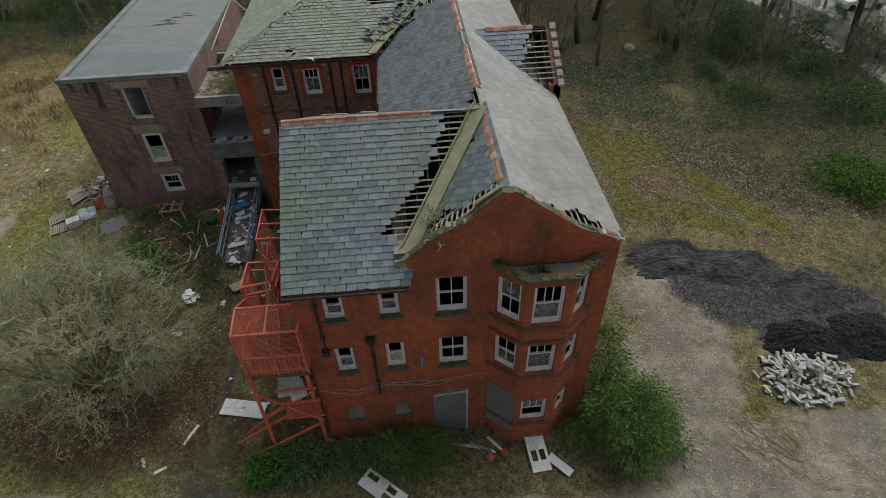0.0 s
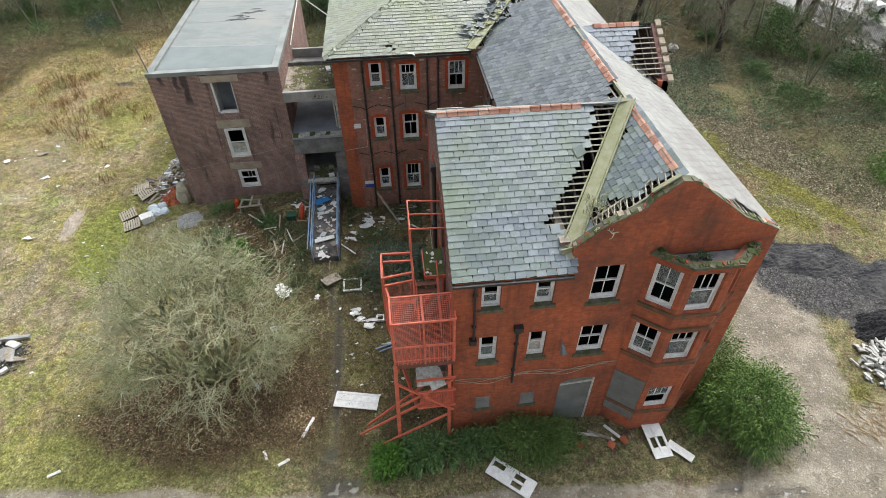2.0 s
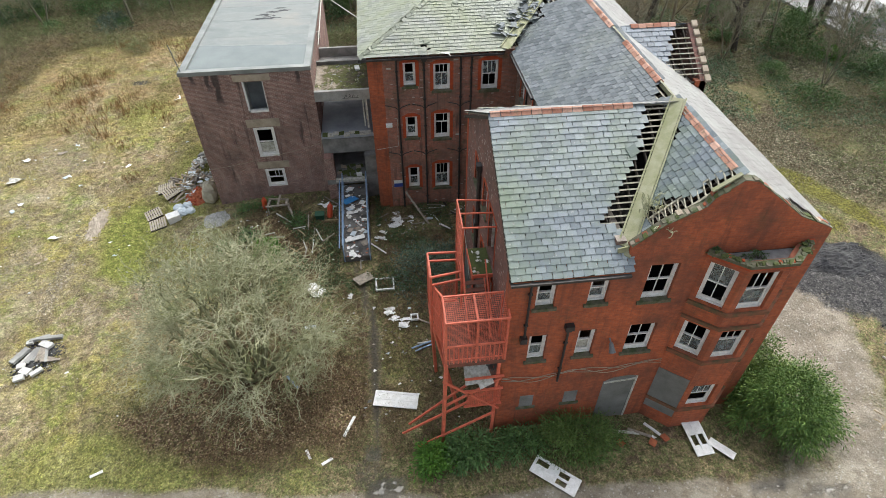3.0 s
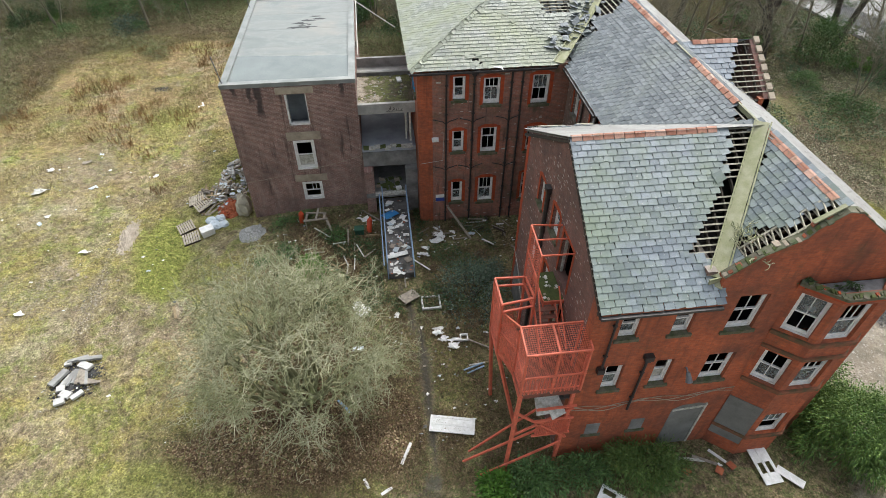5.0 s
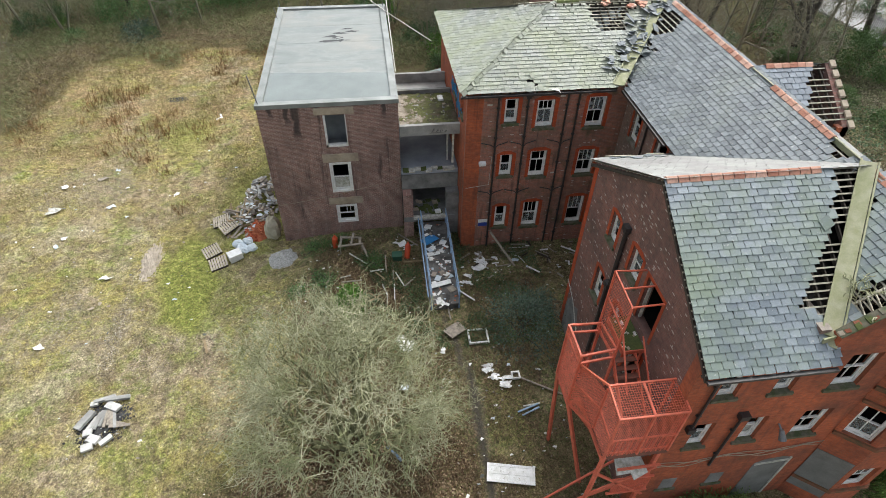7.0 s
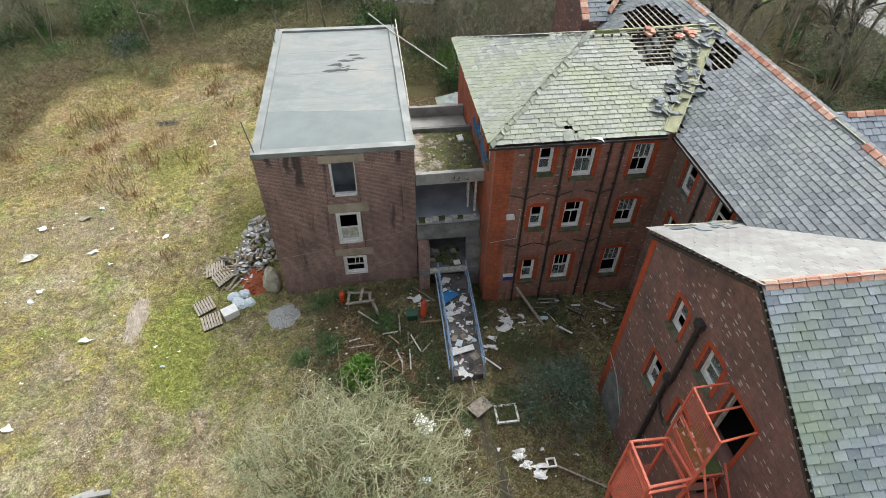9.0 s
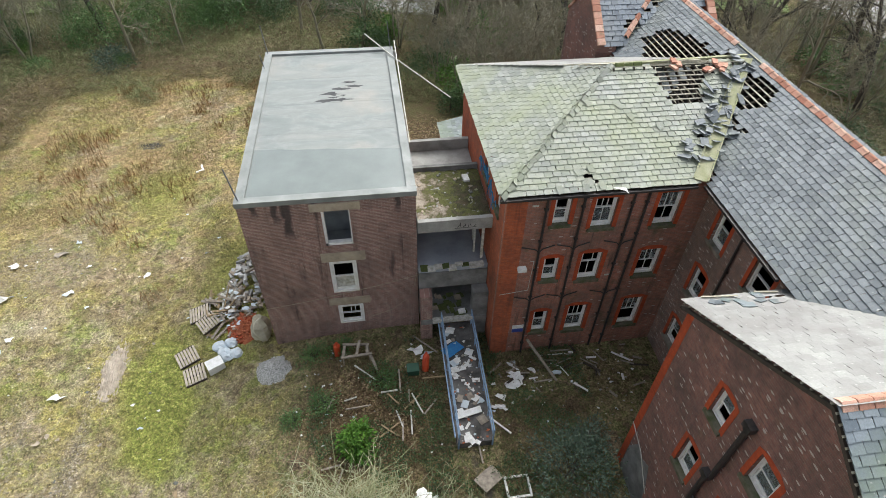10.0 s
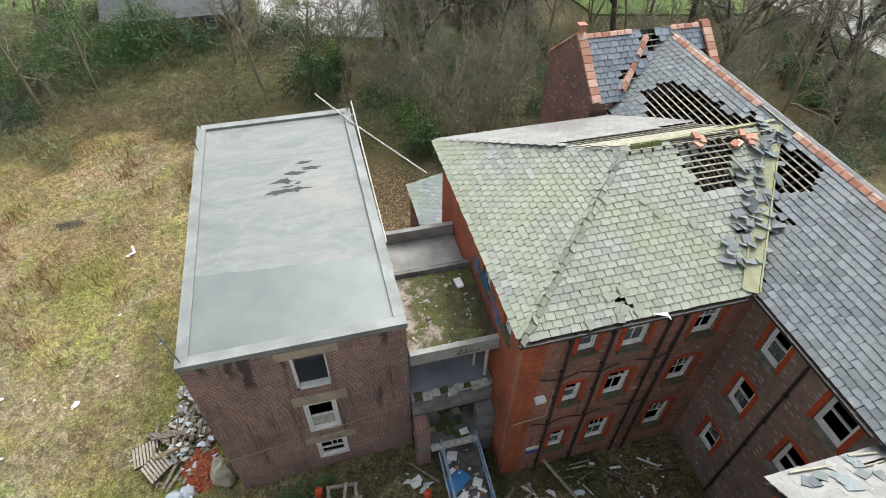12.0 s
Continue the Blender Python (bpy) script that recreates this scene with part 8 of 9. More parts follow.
stone("boulder", -20.75, 29.6, 0.45, 0.5, 0.85, BOULDER, "big pale boulder leaning at the block's corner", 5)


def mound(name, x, y, rx, ry, h, mat, label, seed, category="heap", n=56):
    m = M()
    pts = []
    for j in range(n + 1):
        for i in range(n + 1):
            u, v = 2.4 * i / n - 1.2, 2.4 * j / n - 1.2
            d = math.hypot(u, v) + 0.25 * noise.noise((u * 2 + seed, v * 2, 0))
            px, py = x + rx * u, y + ry * v
            k = max(0.0, 1 - d) ** 0.8
            pts.append((px, py, ground_z(px, py) - 0.04 + h * k * (1 + 0.25 * noise.noise((u * 6, v * 6, seed))) + (0.06 * noise.noise((u * 9, v * 9, seed)) + 0.05 * noise.noise((u * 24, v * 24, seed)) if k > 0 else -0.05)))
    m.add(pts, [(j * (n + 1) + i, j * (n + 1) + i + 1, (j + 1) * (n + 1) + i + 1, (j + 1) * (n + 1) + i) for j in range(n) for i in range(n)])
    return solo(name, m, mat, label, category, smooth=False)


mound("spoil_mound", 16.3, 14.6, 2.0, 1.2, 0.7, SPOIL, "heap of black asphalt spoil behind the blocks", 2)
mound("spoil_mound", 19.4, 14.5, 1.9, 1.5, 0.7, SPOIL, "heap of black asphalt spoil at the yard's edge", 4)
ASH.node_tree.nodes["Principled BSDF"].inputs["Specular IOR Level"].default_value = 0.15
mound("spoil_mound", 11.9, 20.3, 2.4, 1.3, 0.3, ASH, "low spread heap of black planings", 11)
mound("spoil_mound", 15.0, 19.5, 2.3, 1.4, 0.36, ASH, "low rounded heap of black planings", 12)
mound("spoil_mound", 18.4, 17.5, 2.4, 1.6, 0.25, ASH, "low rounded heap of grey planings", 13)
GRAVEL = plain("pale_gravel", (0.20, 0.195, 0.18), (0.56, 0.55, 0.52), 16, 0.95, bump=1.0, fine=40, lo=0.4, hi=0.6)
EARTH = plain("pale_bare_earth", (0.42, 0.36, 0.29), (0.29, 0.245, 0.19), 2.5, 0.95, bump=0.6, fine=20)
mound("earth_patch", -27.75, 28.7, 0.6, 2.1, 0.16, EARTH, "worn patch of pale bare earth in the grass", 29)
mound("gravel_mound", -20.1, 27.5, 0.85, 0.85, 0.35, GRAVEL, "low pale mound of gravel in the weeds", 17)
mound("brick_mound", -21.8, 30.3, 0.85, 1.0, 0.5, CLAY, "small heap of orange brick waste", 6)


def block_pile(x, y, rx, ry, h, n, size, mats, name, label, group, seed):
    rng = random.Random(seed)
    for i in range(n):
        a, r = rng.uniform(0, 6.283), math.sqrt(rng.random())
        px, py = x + rx * r * math.cos(a), y + ry * r * math.sin(a)
        pz = ground_z(px, py) + h * max(0, 1 - r) * rng.random()
        l, w, t = (rng.uniform(0.6, 1.3) * s for s in size)
        solo(name, lying(M(), rng, px, py, pz, l, w, t, None, 0.22), rng.choice(mats), label, "block", group)


KERB = plain("buff_kerb_stone", (0.50, 0.49, 0.45), (0.33, 0.325, 0.30), 2.0, 0.9)
block_pile(15.3, 12.6, 2.2, 1.5, 0.9, 210, (0.46, 0.125, 0.09), (KERB, KERB, RUBBLE, CONCRETE), "concrete_block", "pale broken concrete kerb block in a tipped pile", "tipped concrete blocks", 61)
mound("spoil_mound", -27.3, 18.4, 1.3, 1.4, 0.12, ASH, "patch of black spoil under tipped blocks", 8)
for i in range(10):
    a_ = radians(72 + 5 * i) if i < 8 else radians(20 * i)
    x, y = -27.75 + 0.14 * i, 18.55 - 0.02 * (i - 4) ** 2
    solo("weathered_plank", lying(M(), rng, x, y, ground_z(x, y) + 0.1, rng.uniform(0.75, 1.0), 0.12, 0.06, a_, 0.04), rng.choice((OLDWOOD, KERB, CONCRETE)), "grey weathered plank in a small tipped pile", "plank", "field pile planks")
for x, y, w, l, a_ in ((-28.05, 18.5, 0.95, 0.34, 1.1), (-27.75, 17.85, 0.34, 0.3, 0.2), (-27.4, 17.5, 0.5, 0.36, -0.4), (-27.55, 17.15, 0.45, 0.32, 0.3), (-26.85, 17.4, 0.55, 0.22, 0.8), (-27.1, 19.1, 0.5, 0.35, -0.5), (-26.8, 18.95, 0.35, 0.2, 0.9), (-27.5, 19.5, 0.9, 0.16, 0.3), (-26.9, 19.45, 1.0, 0.2, 0.1), (-27.9, 19.3, 0.3, 0.2, 0.1)):
    solo("concrete_block", lying(M(), rng, x, y, ground_z(x, y) + 0.1, w, l, 0.13, a_, 0.05), CONCRETE if w > 0.6 else RUBBLE, "pale broken block in a small tipped pile", "block", "field pile blocks")
for i in range(50):
    x, y = -27.3 + rng.gauss(0, 0.7), 18.0 + rng.gauss(0, 0.7)
    solo("stone_chip", torn(rng, x, y, ground_z(x, y) + 0.05, rng.uniform(0.03, 0.08)), rng.choice((RUBBLE, CONCRETE, SPOIL)), "small chip of stone or spoil round the pile", "chip", "field pile chips")
block_pile(-21.8, 30.3, 0.75, 0.9, 0.6, 90, (0.2, 0.1, 0.07), (CLAY, CLAY, BRICK_RUBBED), "broken_brick", "broken orange brick on the waste heap", "heap bricks", 64)
block_pile(-22.9, 31.6, 1.3, 1.6, 0.6, 60, (0.9, 0.1, 0.05), (OLDWOOD, NEWWOOD, OLDWOOD, PAINT_OLD), "broken_plank", "broken plank on the waste heap", "heap planks", 65)
block_pile(-21.7, 33.4, 1.3, 2.6, 1.3, 150, (0.38, 0.16, 0.12), (OLDWOOD, OLDWOOD, RUBBLE, CONCRETE, STONE), "waste_block", "grey timber or stone waste tipped beside the block", "tipped waste", 63)


PALLETWOOD = plain("pale_pallet_wood", (0.55, 0.48, 0.38), (0.36, 0.31, 0.24), 6, 0.9)


def pallet(x, y, yaw, z, label, tilt=0.1):
    t = thing("pallet", (x, y, z), label, "pallet", "pallets")
    a, b = Vector((math.cos(yaw), math.sin(yaw), tilt)), Vector((-math.sin(yaw), math.cos(yaw), 0.05))
    n = a.cross(b).normalized()
    c = Vector((x, y, z + 0.15))
    for k in range(7):
        part("slat", M().obox(c + a * (-0.5 + k / 6) * 0.85, a * 0.05, b * 0.45, n * 0.011), PALLETWOOD, t)
    for k in (-1, 0, 1):
        part("runner", M().obox(c + b * 0.45 * k - n * 0.06, a * 0.47, b * 0.04, n * 0.045), RAFTER, t)


pallet(-24.35, 29.0, 0.5, ground_z(-24.3, 29), "weathered grey pallet on the grass")
pallet(-23.8, 27.9, 0.35, ground_z(-23.8, 27.9), "small weathered pallet lying on the grass")
pallet(-23.6, 30.8, 0.6, ground_z(-23.6, 30.8) + 0.2, "weathered pallet tipped on the waste heap", 0.25)
pallet(-24.2, 31.6, 0.2, ground_z(-24.2, 31.6) + 0.1, "broken pallet on the waste heap", 0.2)
solo("white_box", lying(M(), rng, -22.85, 28.15, ground_z(-22.8, 28.1), 0.75, 0.55, 0.45, 0.5, 0.05), PAINT, "white appliance casing dumped on the grass", "box")
for i, (x, y) in enumerate(((-22.6, 29.0), (-22.3, 29.5), (-22.9, 29.4), (-22.4, 28.7), (-22.0, 28.8))):
    stone("plastic_bag", x, y, 0.33, 0.3, 0.2, POLY, "crumpled pale blue plastic bag of rubbish", 70 + i, "bag", group="rubbish bags", n=7)
for i in range(70):
    x, y = -22.4 + rng.gauss(0, 0.9), 31.2 + rng.gauss(0, 1.4)
    if x > -20.3:
        continue
    h = 0.7 * max(0.0, 1 - math.hypot((x + 22) / 1.6, (y - 32) / 2.6))
    solo("rubbish_scrap", torn(rng, x, y, ground_z(x, y) + 0.1 + h, rng.uniform(0.05, 0.2)), rng.choice((PAINT, POLY, POLY, RUBBLE, BLUE if i % 9 == 0 else OLDWOOD)), "pale scrap of plastic or board on the waste heap", "scrap", "heap scraps")
# twigs and roots lying in the yard
m = M()
for i in range(130):
    x, y, a = 12.3 + rng.gauss(0, 0.8), 10.0 + rng.gauss(0, 0.7), rng.gauss(-0.6, 0.7)
    l, z = rng.uniform(0.2, 0.7), ground_z(x, y) + 0.03
    pts = [Vector((x, y, z))]
    for k in range(4):
        a += rng.gauss(0, 0.35)
        pts.append(pts[-1] + Vector((l / 3 * math.cos(a), l / 3 * math.sin(a), rng.gauss(0, 0.015))))
    m.tube(pts, [0.022, 0.02, 0.017, 0.013, 0.008], 4)
solo("root_litter", m, NEWWOOD, "tan roots and sticks scattered over the yard", "sticks", kind="stuff")

# ---- the wood round the grounds ----
TREE_SPECS = (
    [(9, 0.05, 11, 0.75, 0.36, 0.02), (6, 0.14, 8, 0.7, 0.45, 0.03), (5, 0.2, 6, 0.7, 0.5, 0.02), (4, 0.28, 0, 0, 0, 0)],
    [(9, 0.07, 9, 0.6, 0.45, 0.03), (6, 0.16, 8, 0.75, 0.42, 0.03), (5, 0.22, 6, 0.75, 0.5, 0.0), (4, 0.3, 0, 0, 0, 0)],
    [(8, 0.09, 12, 0.85, 0.4, 0.02), (6, 0.2, 9, 0.8, 0.42, 0.02), (5, 0.24, 5, 0.75, 0.5, 0.0), (4, 0.3, 0, 0, 0, 0)],
)
wood = []
for k, (h, r, stems) in enumerate(((13, 0.17, 1), (11, 0.14, 1), (10, 0.16, 1), (12, 0.2, 1), (8, 0.09, 3))):
    wood.append(bare_tree("woodland_tree", -200 + 12 * k, 300, 200 + k, TREE_SPECS[k % 3], h, stems, 0.3, r, (BARK_FAR, BARK_FAR), "tall bare woodland tree with grey-brown branches", group="woodland trees", z=0.0))
rng = random.Random(55)
spots = []


def clear(x, y, gap):
    return all(math.hypot(x - a, y - b) > gap for a, b in spots)


for (x0, y0, x1, y1), n, gap in (((-62, 62, -20, 96), 34, 3.6), ((-66, 44, -46, 64), 9, 4.0), ((-20, 58, 6, 92), 40, 2.6), ((9, 50, 46, 92), 46, 3.2), ((36, 28, 58, 52), 12, 4.0), ((14, 43, 32, 52), 5, 5.0)):
    tries = 0
    while n and tries < 400:
        tries += 1
        x, y = rng.uniform(x0, x1), rng.uniform(y0, y1)
        if not clear(x, y, gap) or (-20 < x < -6 and y > 61):
            continue
        spots.append((x, y))
        n -= 1
        t = rng.choice(wood)
        s = rng.uniform(0.75, 1.15)
        c = copy_thing(t, Matrix.Translation((x, y, ground_z(x, y) - 0.1)) @ Matrix.Rotation(rng.uniform(0, 6.28), 4, "Z"))
        c.scale = (s, s, s * rng.uniform(0.9, 1.15))
# stout dark trunks on the yard side and by the drive
big = bare_tree("woodland_tree", 23.6, 49.0, 231, TREE_SPECS[1], 14, 1, 0.3, 0.36, (BARK, BARK), "stout dark-trunked bare tree in the ivy", group="dark trees")
for x, y, q in ((14.3, 48.5, 0.7), (17.3, 53.4, 0.8), (22.1, 45.2, 0.75), (35.5, 41.9, 0.9), (30.5, 47.5, 0.9), (27.0, 53.5, 1.0), (33.5, 52.0, 0.85), (-38.5, 67.2, 0.8), (-19.9, 70.7, 0.75), (-8.0, 64.4, 0.7), (-6.0, 59.8, 0.7), (0.2, 58.4, 0.6), (2.6, 57.8, 0.6), (11.5, 60.0, 0.8), (19.5, 61.0, 0.9)):
    c = copy_thing(big, Matrix.Translation((x, y, ground_z(x, y) - 0.1)) @ Matrix.Rotation(rng.uniform(0, 6.28), 4, "Z"))
    c.scale = (q, q, q * rng.uniform(0.9, 1.1))
# thin saplings close behind the wings
for x, y in ((-5.2, 46.5), (-4.2, 48.0), (-6.8, 47.5), (-7.6, 50.2), (-3.0, 50.5), (-9.0, 53), (-1.0, 52), (10.5, 44), (12.5, 47.5), (8.5, 49.5), (26, 38), (30, 34)):
    c = copy_thing(wood[4], Matrix.Translation((x, y, ground_z(x, y) - 0.1)) @ Matrix.Rotation(rng.uniform(0, 6.28), 4, "Z"))
    c.scale = (0.7, 0.7, rng.uniform(0.75, 1.0))
    tagged(c, "slim bare sapling with many thin stems")
for t in wood:
    x, y = rng.uniform(-60, -20), rng.uniform(97, 104)
    t.location = (x, y, ground_z(x, y) - 0.1)

# evergreens of the wood edge
for x, y, rx, rz, n, mat, k in ((-32.5, 68, 4.2, 5.2, 9000, LEAF_DARK, 0), (-27.3, 69.5, 3.6, 4.8, 8000, LEAF_DARK, 1), (-38.5, 66, 3.4, 3.6, 5200, LEAF_DARK, 2), (-23.0, 69.0, 2.0, 2.6, 2400, LEAF_IVY, 13), (-17.5, 68.0, 1.8, 2.6, 2200, LEAF_IVY, 14), (-36.5, 61.5, 2.0, 1.3, 2200, LEAF_HOLLY, 15), (-7.0, 57.5, 2.2, 1.6, 2600, LEAF_HOLLY, 16), (-15.5, 70.2, 1.6, 3.0, 1800, LEAF_BRIGHT, 17), (-14.0, 66.5, 2.5, 2.2, 1600, LEAF_IVY, 3), (-9.0, 56.0, 2.4, 1.4, 2200, LEAF_IVY, 4), (-12.3, 62.2, 0.8, 1.9, 1200, LEAF_BRIGHT, 5),
                                (27.2, 44.4, 2.3, 4.0, 4600, LEAF_DARK, 6), (24.4, 48.3, 0.9, 2.0, 1100, LEAF_DARK, 7), (31, 34, 3.4, 2.0, 4000, LEAF_DARK, 8), (25.6, 25.7, 2.4, 1.3, 4200, LEAF_BRIGHT, 9), (29.8, 43.0, 1.0, 1.2, 1000, LEAF_BRIGHT, 20), (29, 22, 3, 1.8, 2400, LEAF_DARK, 10), (33, 40, 2.2, 1.8, 1300, LEAF_IVY, 11), (24, 36, 2.2, 1.0, 1200, LEAF_DARK, 12)):
    shrub = bush("evergreen_shrub", x, y, rx, rx, rz, n, 60, 0.2, 0.05, mat, "dark evergreen shrub at the wood's edge" if mat is not LEAF_BRIGHT else "bright green shrub at the wood's edge", 300 + k, 0.3, group="wood shrubs", spread=0.16)

# smaller evergreens scattered through the wood, each a turned copy
shrubs = [bush("evergreen_shrub", -70 - 6 * k, 110, 1.5, 1.5, 1.8 + 0.5 * k, 1500, 30, 0.2, 0.05, mat, "green undershrub in the wood", 400 + k, 0.3, group="wood shrubs", spread=0.2, z=0.0) for k, mat in enumerate((LEAF_DARK, LEAF_IVY, LEAF_BRIGHT))]
for (x0, y0, x1, y1), n in (((-58, 61, -21, 82), 24), ((-20, 58, 10, 68), 26), ((22, 40, 44, 64), 20), ((-9, 46, 10, 58), 12)):
    for k in range(n):
        x, y = rng.uniform(x0, x1), rng.uniform(y0, y1)
        if -21 < x < -6.5 and y > 61:
            continue
        c = copy_thing(rng.choice(shrubs[:2]) if rng.random() < 0.85 else shrubs[2], Matrix.Translation((x, y, ground_z(x, y) - 0.1)) @ Matrix.Rotation(rng.uniform(0, 6.28), 4, "Z"))
        q = rng.uniform(0.5, 1.3)
        c.scale = (q, q, q * rng.uniform(0.7, 1.2))
for k, t in enumerate(shrubs):
    t.location = (-45 + 9 * k, 76, ground_z(-45 + 9 * k, 76) - 0.1)

# tangled brush, ivy and litter on the wood's floor: uncountable
BRUSH = leafy("brown_brush", (0.13, 0.10, 0.06), (0.38, 0.305, 0.19), 0.9)
BRUSH_OLIVE = leafy("olive_brush", (0.15, 0.18, 0.075), (0.36, 0.38, 0.18), 0.9)
for nm, mat, n, lab, seed in (("brushwood", BRUSH, 150000, "tangled brown brushwood and dead bracken", 1), ("olive_brushwood", BRUSH_OLIVE, 150000, "tangled olive-green bramble and bare brush", 2)):
    m = M()
    for k in range(n):
        zone = rng.random()
        if zone < 0.5:
            x, y = rng.uniform(-62, -18), rng.uniform(44, 82)
        elif zone < 0.75:
            x, y = rng.uniform(-18, 8), rng.uniform(50, 72)
        else:
            x, y = rng.uniform(20, 44), rng.uniform(18, 66)
        sc = cover_near(x, y)[1][3]
        d = noise.noise((x * 0.16, y * 0.16, 60 + 7 * seed)) + 0.4 * noise.noise((x * 0.6, y * 0.6, 61))
        if zone < 0.5 and sc < 0.45 or d < -0.28:
            continue
        h = rng.uniform(0.5, 1.6) * (0.6 + 1.2 * max(0, d)) * (0.6 if zone > 0.5 else 1.0)
        o = Vector((rng.gauss(0, 0.8), rng.gauss(0, 0.8), rng.uniform(0.3, 1.2)))
        leaf_quads(m, rng, Vector((x, y, ground_z(x, y) + rng.uniform(0, 0.6 if zone < 0.5 else 0.2))), o, h, rng.uniform(0.010, 0.022), 0.35)
    solo(nm, m, mat, lab, "brushwood", kind="stuff")
# close thicket of thin bare stems in front of the trees
m = M()
for k in range(3000):
    x, y = (rng.uniform(-62, -14), rng.uniform(64, 84)) if k % 3 else (rng.uniform(-14, 30), rng.uniform(54, 84))
    if noise.noise((x * 0.12, y * 0.12, 90)) < -0.2 or -21 < x < -6 or 14 < x < 19 or -40 < x < -18 and y < 82:
        continue
    h, w = rng.uniform(1.8, 5.0), rng.uniform(0, 6.283)
    p = Vector((x, y, ground_z(x, y)))
    q = p + Vector((0.2 * h * math.cos(w), 0.2 * h * math.sin(w), 0.6 * h))
    e = q + Vector((0.35 * h * math.cos(w + 0.6), 0.35 * h * math.sin(w + 0.6), 0.35 * h))
    m.tube([p, q, e], [0.03, 0.018, 0.006], 3, cap=False)
    for j in range(5):
        b0 = p.lerp(q, rng.uniform(0.4, 1.0))
        v = Vector((rng.gauss(0, 0.6), rng.gauss(0, 0.6), rng.uniform(0.2, 0.9)))
        m.tube([b0, b0 + v * 0.5, b0 + v + Vector((rng.gauss(0, 0.2), rng.gauss(0, 0.2), 0))], [0.013, 0.01, 0.006], 3, cap=False)
solo("thicket", m, plain("pale_thicket_stem", (0.40, 0.385, 0.265), (0.26, 0.25, 0.16), 0.7, 0.9), "thicket of thin bare olive-grey stems", "thicket", kind="stuff")
m = M()
for k in range(70000):
    x, y = (rng.uniform(9, 34), rng.uniform(32, 60)) if k % 3 else (rng.uniform(-14, 4), rng.uniform(46, 64))
    if noise.noise((x * 0.16, y * 0.16, 70)) < -0.02 or x < -7.5 and y < 54 or 20.4 < x - 0.35 * (y - 41) < 22.0:
        continue
    leaf_quads(m, rng, Vector((x, y, ground_z(x, y) + rng.uniform(0.02, 0.2))), (rng.gauss(0, 1), rng.gauss(0, 1), 0.5), rng.uniform(0.09, 0.19), 0.045, 0.1)
solo("ivy_carpet", m, leafy("pale_ivy_leaf", (0.07, 0.14, 0.06), (0.20, 0.31, 0.18), 0.35), "carpet of glossy ivy on the wood's floor", "ivy", kind="stuff")
m = M()
for k in range(56000):
    x, y = (rng.uniform(6.5, 36), rng.uniform(20.5, 60)) if k % 3 else (rng.uniform(12, 24), rng.uniform(23, 40))
    (_, _, _, bk), (ms, _, _, _), (_, _, _, pl) = cover_near(x, y)
    if noise.noise((x * 0.2, y * 0.2, 75)) < -0.15 or max(bk, pl) > 0.25 or ms > 0.35 and rng.random() < 0.85:
        continue
    leaf_quads(m, rng, Vector((x, y, ground_z(x, y) + 0.02)), (rng.gauss(0, 1), rng.gauss(0, 1), 0.2), rng.uniform(0.06, 0.14), 0.035, 0.0)
solo("fallen_leaves", m, leafy("fallen_leaf", (0.15, 0.11, 0.065), (0.45, 0.385, 0.28), 0.9), "pale fallen leaves over the clearing", "leaves", kind="stuff")

# ---- beyond the wood ----
ASPHALT = plain("pale_tarmac", (0.46, 0.455, 0.44), (0.36, 0.355, 0.345), 0.4, 0.9)
LAWN = plain("distant_lawn", (0.12, 0.19, 0.045), (0.16, 0.22, 0.06), 0.3, 0.95)


def flat_patch(name, pts, mat, label):
    m = M()
    m.add([(x, y, ground_z(x, y) + 0.2) for x, y in pts] + [(x, y, ground_z(x, y) - 0.4) for x, y in pts],
          [tuple(range(len(pts)))] + [(i, (i + 1) % len(pts), (i + 1) % len(pts) + len(pts), i + len(pts)) for i in range(len(pts))])
    return solo(name, m, mat, label, "ground", kind="structure")


flat_patch("pavement", [(-18, 70), (-7.5, 66.5), (-5, 92), (-20, 96)], ASPHALT, "pale car park beyond the wood")
flat_patch("road", [(35.5, 37), (70, 30), (84, 95), (31, 68), (33.5, 56)], ASPHALT, "pale tarmac drive beyond the fence")
flat_patch("lawn", [(-62, 72), (-35, 75), (-33, 100), (-75, 115)], LAWN, "green lawn beyond the wood")
flat_patch("lawn", [(13, 67), (28, 63.5), (44, 100), (8, 104)], LAWN, "green lawn beyond the wood")


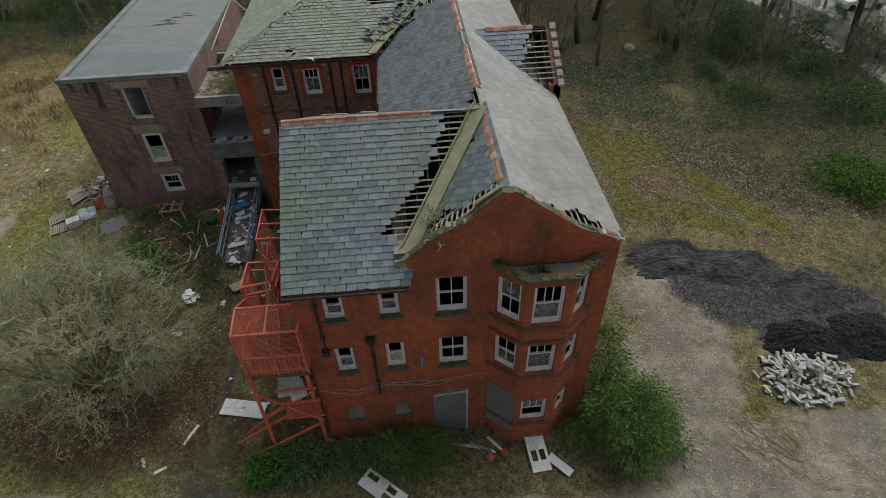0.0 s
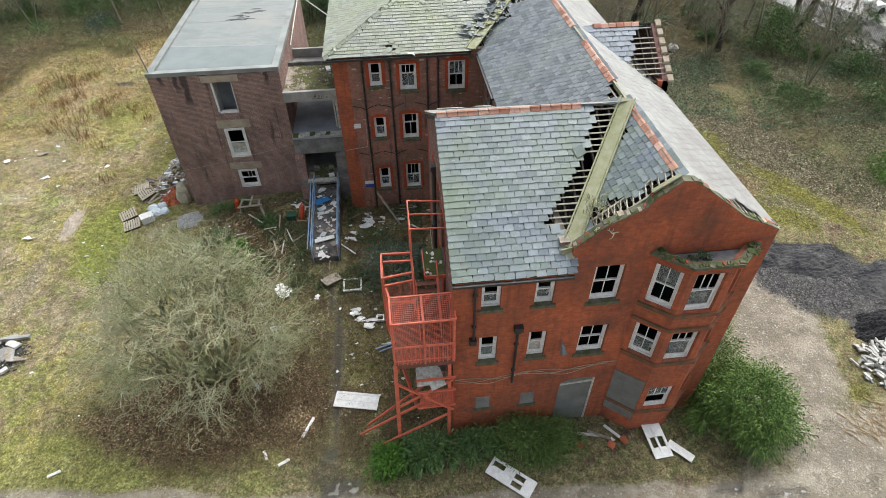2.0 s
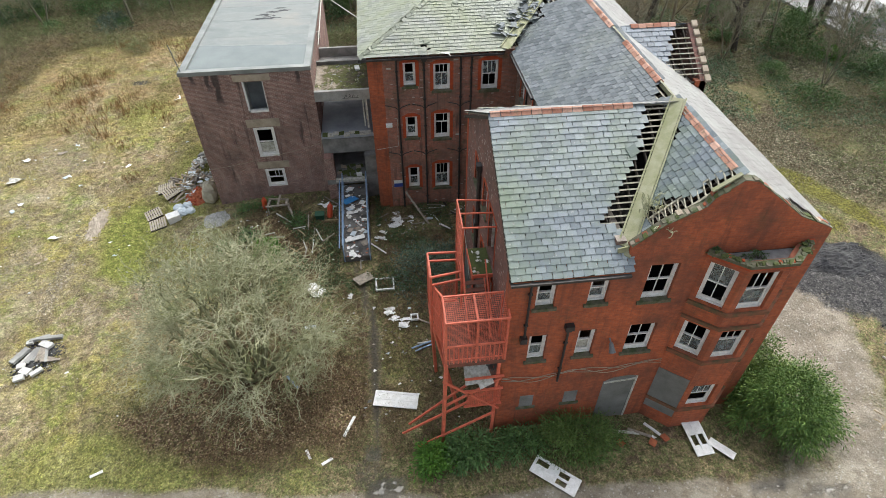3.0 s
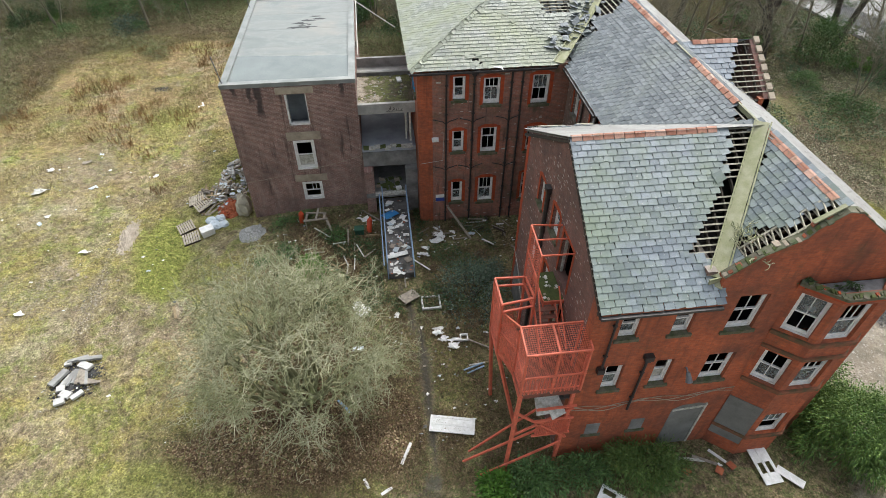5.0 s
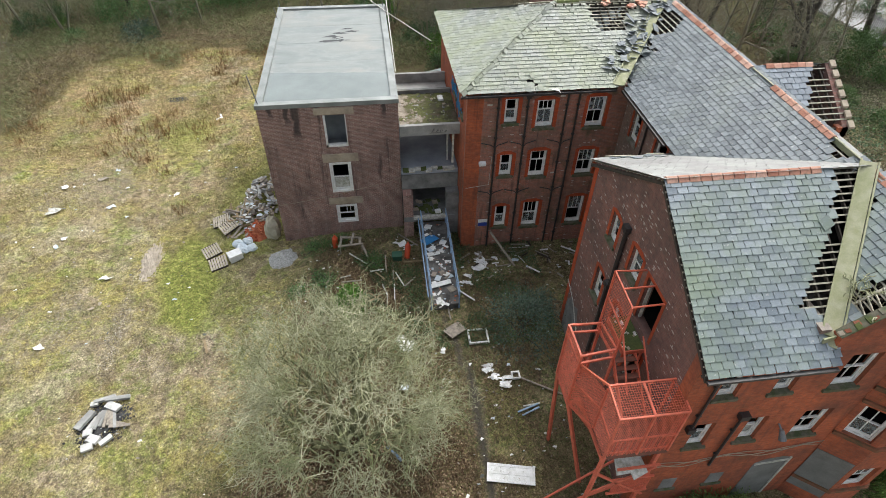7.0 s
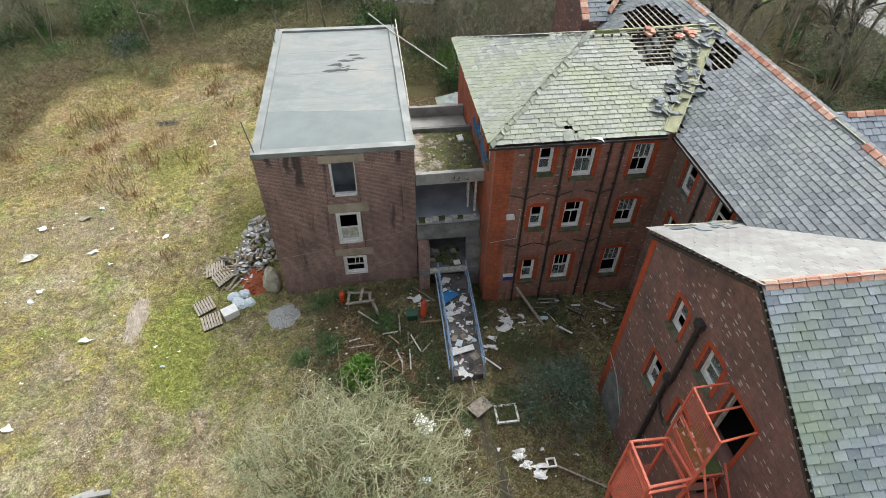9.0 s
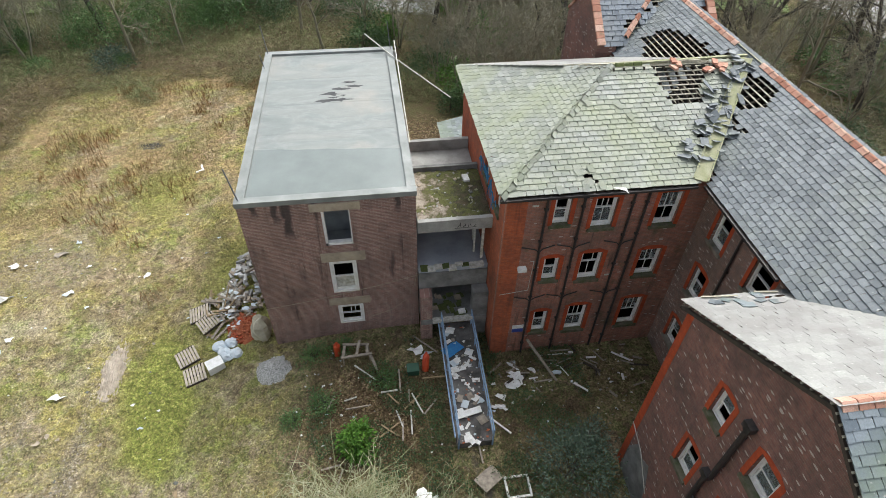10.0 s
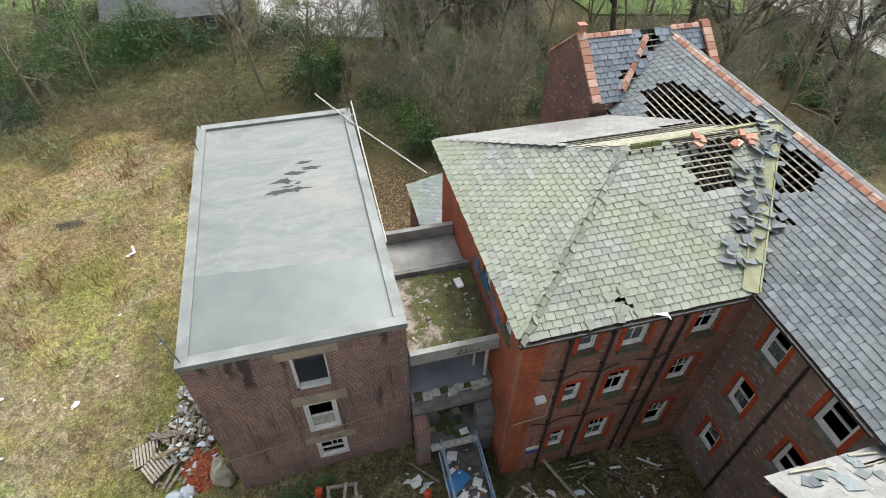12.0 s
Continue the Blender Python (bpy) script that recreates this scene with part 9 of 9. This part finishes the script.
def house(x, y, w, d, eave, ridge_h, wall_mat, roof_mat, label, cols=4):
    zb = ground_z(x, y)
    t = thing("house", (x, y, zb), label, "house", "distant houses")
    f = Face((x - w / 2, y - d / 2), (1, 0), (0, -1))
    holes = [(1.0 + i * (w - 2) / cols, 2.0 + i * (w - 2) / cols, z0, z0 + 1.2) for i in range(cols) for z0 in np.arange(1.0, eave - 1.3, 2.7)]
    holes = [(a, b, zb + c, zb + e) for a, b, c, e in holes]
    part("wall", wall_mesh(f, 0, w, zb - 1, zb + eave, 0.3, holes), wall_mat, t)
    for a, b in (((x + w / 2, y - d / 2 + 0.3), (x + w / 2, y + d / 2)), ((x - w / 2, y + d / 2), (x - w / 2, y - d / 2 + 0.3))):
        fc, ln = side_face(a, b)
        part("wall", wall_mesh(fc, 0, ln, zb - 1, zb + eave, 0.3, [], [(0, zb + eave), (ln / 2, zb + ridge_h - 0.1), (ln, zb + eave)]), wall_mat, t)
    for h in holes:
        window(t, f, *h, bars=(1, 1), broken=0.0, sill=None)
    for s in (-1, 1):
        m = M().prism([(x - w / 2 - 0.3, y + s * (d / 2 + 0.3), zb + eave - 0.15), (x + w / 2 + 0.3, y + s * (d / 2 + 0.3), zb + eave - 0.15), (x + w / 2 + 0.3, y, zb + ridge_h), (x - w / 2 - 0.3, y, zb + ridge_h)], (0, 0, -0.15))
        part("roof", m, roof_mat, t)
    m = M().box(x - w / 2, y + d / 2 - 0.3, zb - 1, x + w / 2, y + d / 2, zb + eave)
    part("wall", m, wall_mat, t)
    return t


BUFF = plain("buff_brick", (0.22, 0.165, 0.125), (0.16, 0.12, 0.095), 1.0, 0.9)
GREY_TILE = plain("grey_tile", (0.15, 0.155, 0.16), (0.10, 0.105, 0.11), 1.5, 0.7)
house(-25.2, 76.5, 11.5, 9, 2.6, 5.4, BUFF, GREY_TILE, "distant bungalow with a grey tiled roof")
house(0.5, 73.0, 12, 8, 5.6, 8.5, BUFF, GREY_TILE, "distant two-storey buff brick house behind trees")
fence = thing("palisade_fence", (36, 45, -1), "grey palisade fence along the drive", "fence")
a0, a1 = Vector((34.5, 53.0, 0)), Vector((39.5, 33.0, 0))
n = 110
for i in range(n):
    p = a0.lerp(a1, i / n)
    zb = ground_z(p.x, p.y)
    part("pale", M().box(p.x - 0.035, p.y - 0.035, zb, p.x + 0.035, p.y + 0.035, zb + 1.8), LEAD, fence)
for z in (0.4, 1.5):
    m = M()
    m.bar((a0.x + 0.06, a0.y, ground_z(a0.x, a0.y) + z), (a1.x + 0.06, a1.y, ground_z(a1.x, a1.y) + z), 0.04, 0.06)
    part("fence_rail", m, LEAD, fence)

car = thing("parked_car", (43.0, 52.0, -0.9), "white hatchback parked on the drive", "car")
CARPAINT = plain("white_car_paint", (0.70, 0.71, 0.72), (0.66, 0.67, 0.68), 1, 0.25, bump=0.0)
RUBBER = plain("tyre_rubber", (0.02, 0.02, 0.02), (0.035, 0.035, 0.035), 8, 0.8)
DARKGLASS = plain("car_glass", (0.03, 0.035, 0.04), (0.04, 0.045, 0.05), 1, 0.1, bump=0.0)
cz = ground_z(43, 52) + 0.24
prof = [(-2.05, 0.25), (-2.1, 0.6), (-1.95, 0.85), (-1.0, 0.95), (1.2, 0.98), (2.0, 0.9), (2.1, 0.55), (2.0, 0.25)]
part("body", M().prism([(43 + a, 51.15, cz + b) for a, b in prof], (0, 1.7, 0)), CARPAINT, car)
cab = [(-1.1, 0.95), (-0.45, 1.42), (1.15, 1.45), (1.85, 0.95)]
part("glasshouse", M().prism([(43 + a, 51.25, cz + b) for a, b in cab], (0, 1.5, 0)), DARKGLASS, car)
part("roof", M().prism([(43 + a, 51.23, cz + b) for a, b in ((-0.5, 1.42), (-0.45, 1.48), (1.1, 1.51), (1.25, 1.43))], (0, 1.54, 0)), CARPAINT, car)
for dx in (-1.3, 1.3):
    for dy in (51.2, 52.8):
        part("wheel", M().tube([(43 + dx, dy - 0.1, cz + 0.3), (43 + dx, dy + 0.1, cz + 0.3)], 0.31, 16), RUBBER, car)
stone("white_boulder", 18.3, 46.2, 0.5, 0.45, 0.35, PAINT_OLD, "pale block lying on the wood's floor", 88, "block")
# low slate roof behind the link
low = thing("outhouse", (-9.9, 39.5, -1), "low outhouse with a pale slate roof behind the link", "outhouse")
part("wall", M().box(-10.5, 37.9, -1.5, -8.5, 41.4, 2.95), BRICK_DARK, low)
slope(low, (-10.65, 41.6, 3.0), (-10.65, 37.7, 3.0), (-8.4, 41.6, 3.5), [(0, 0), (3.9, 0), (3.9, 2.2), (0, 2.2)], gauge=0.27, width=0.33, mats=(SLATE, SLATE_J), singles=0, seed=91, battens=False)
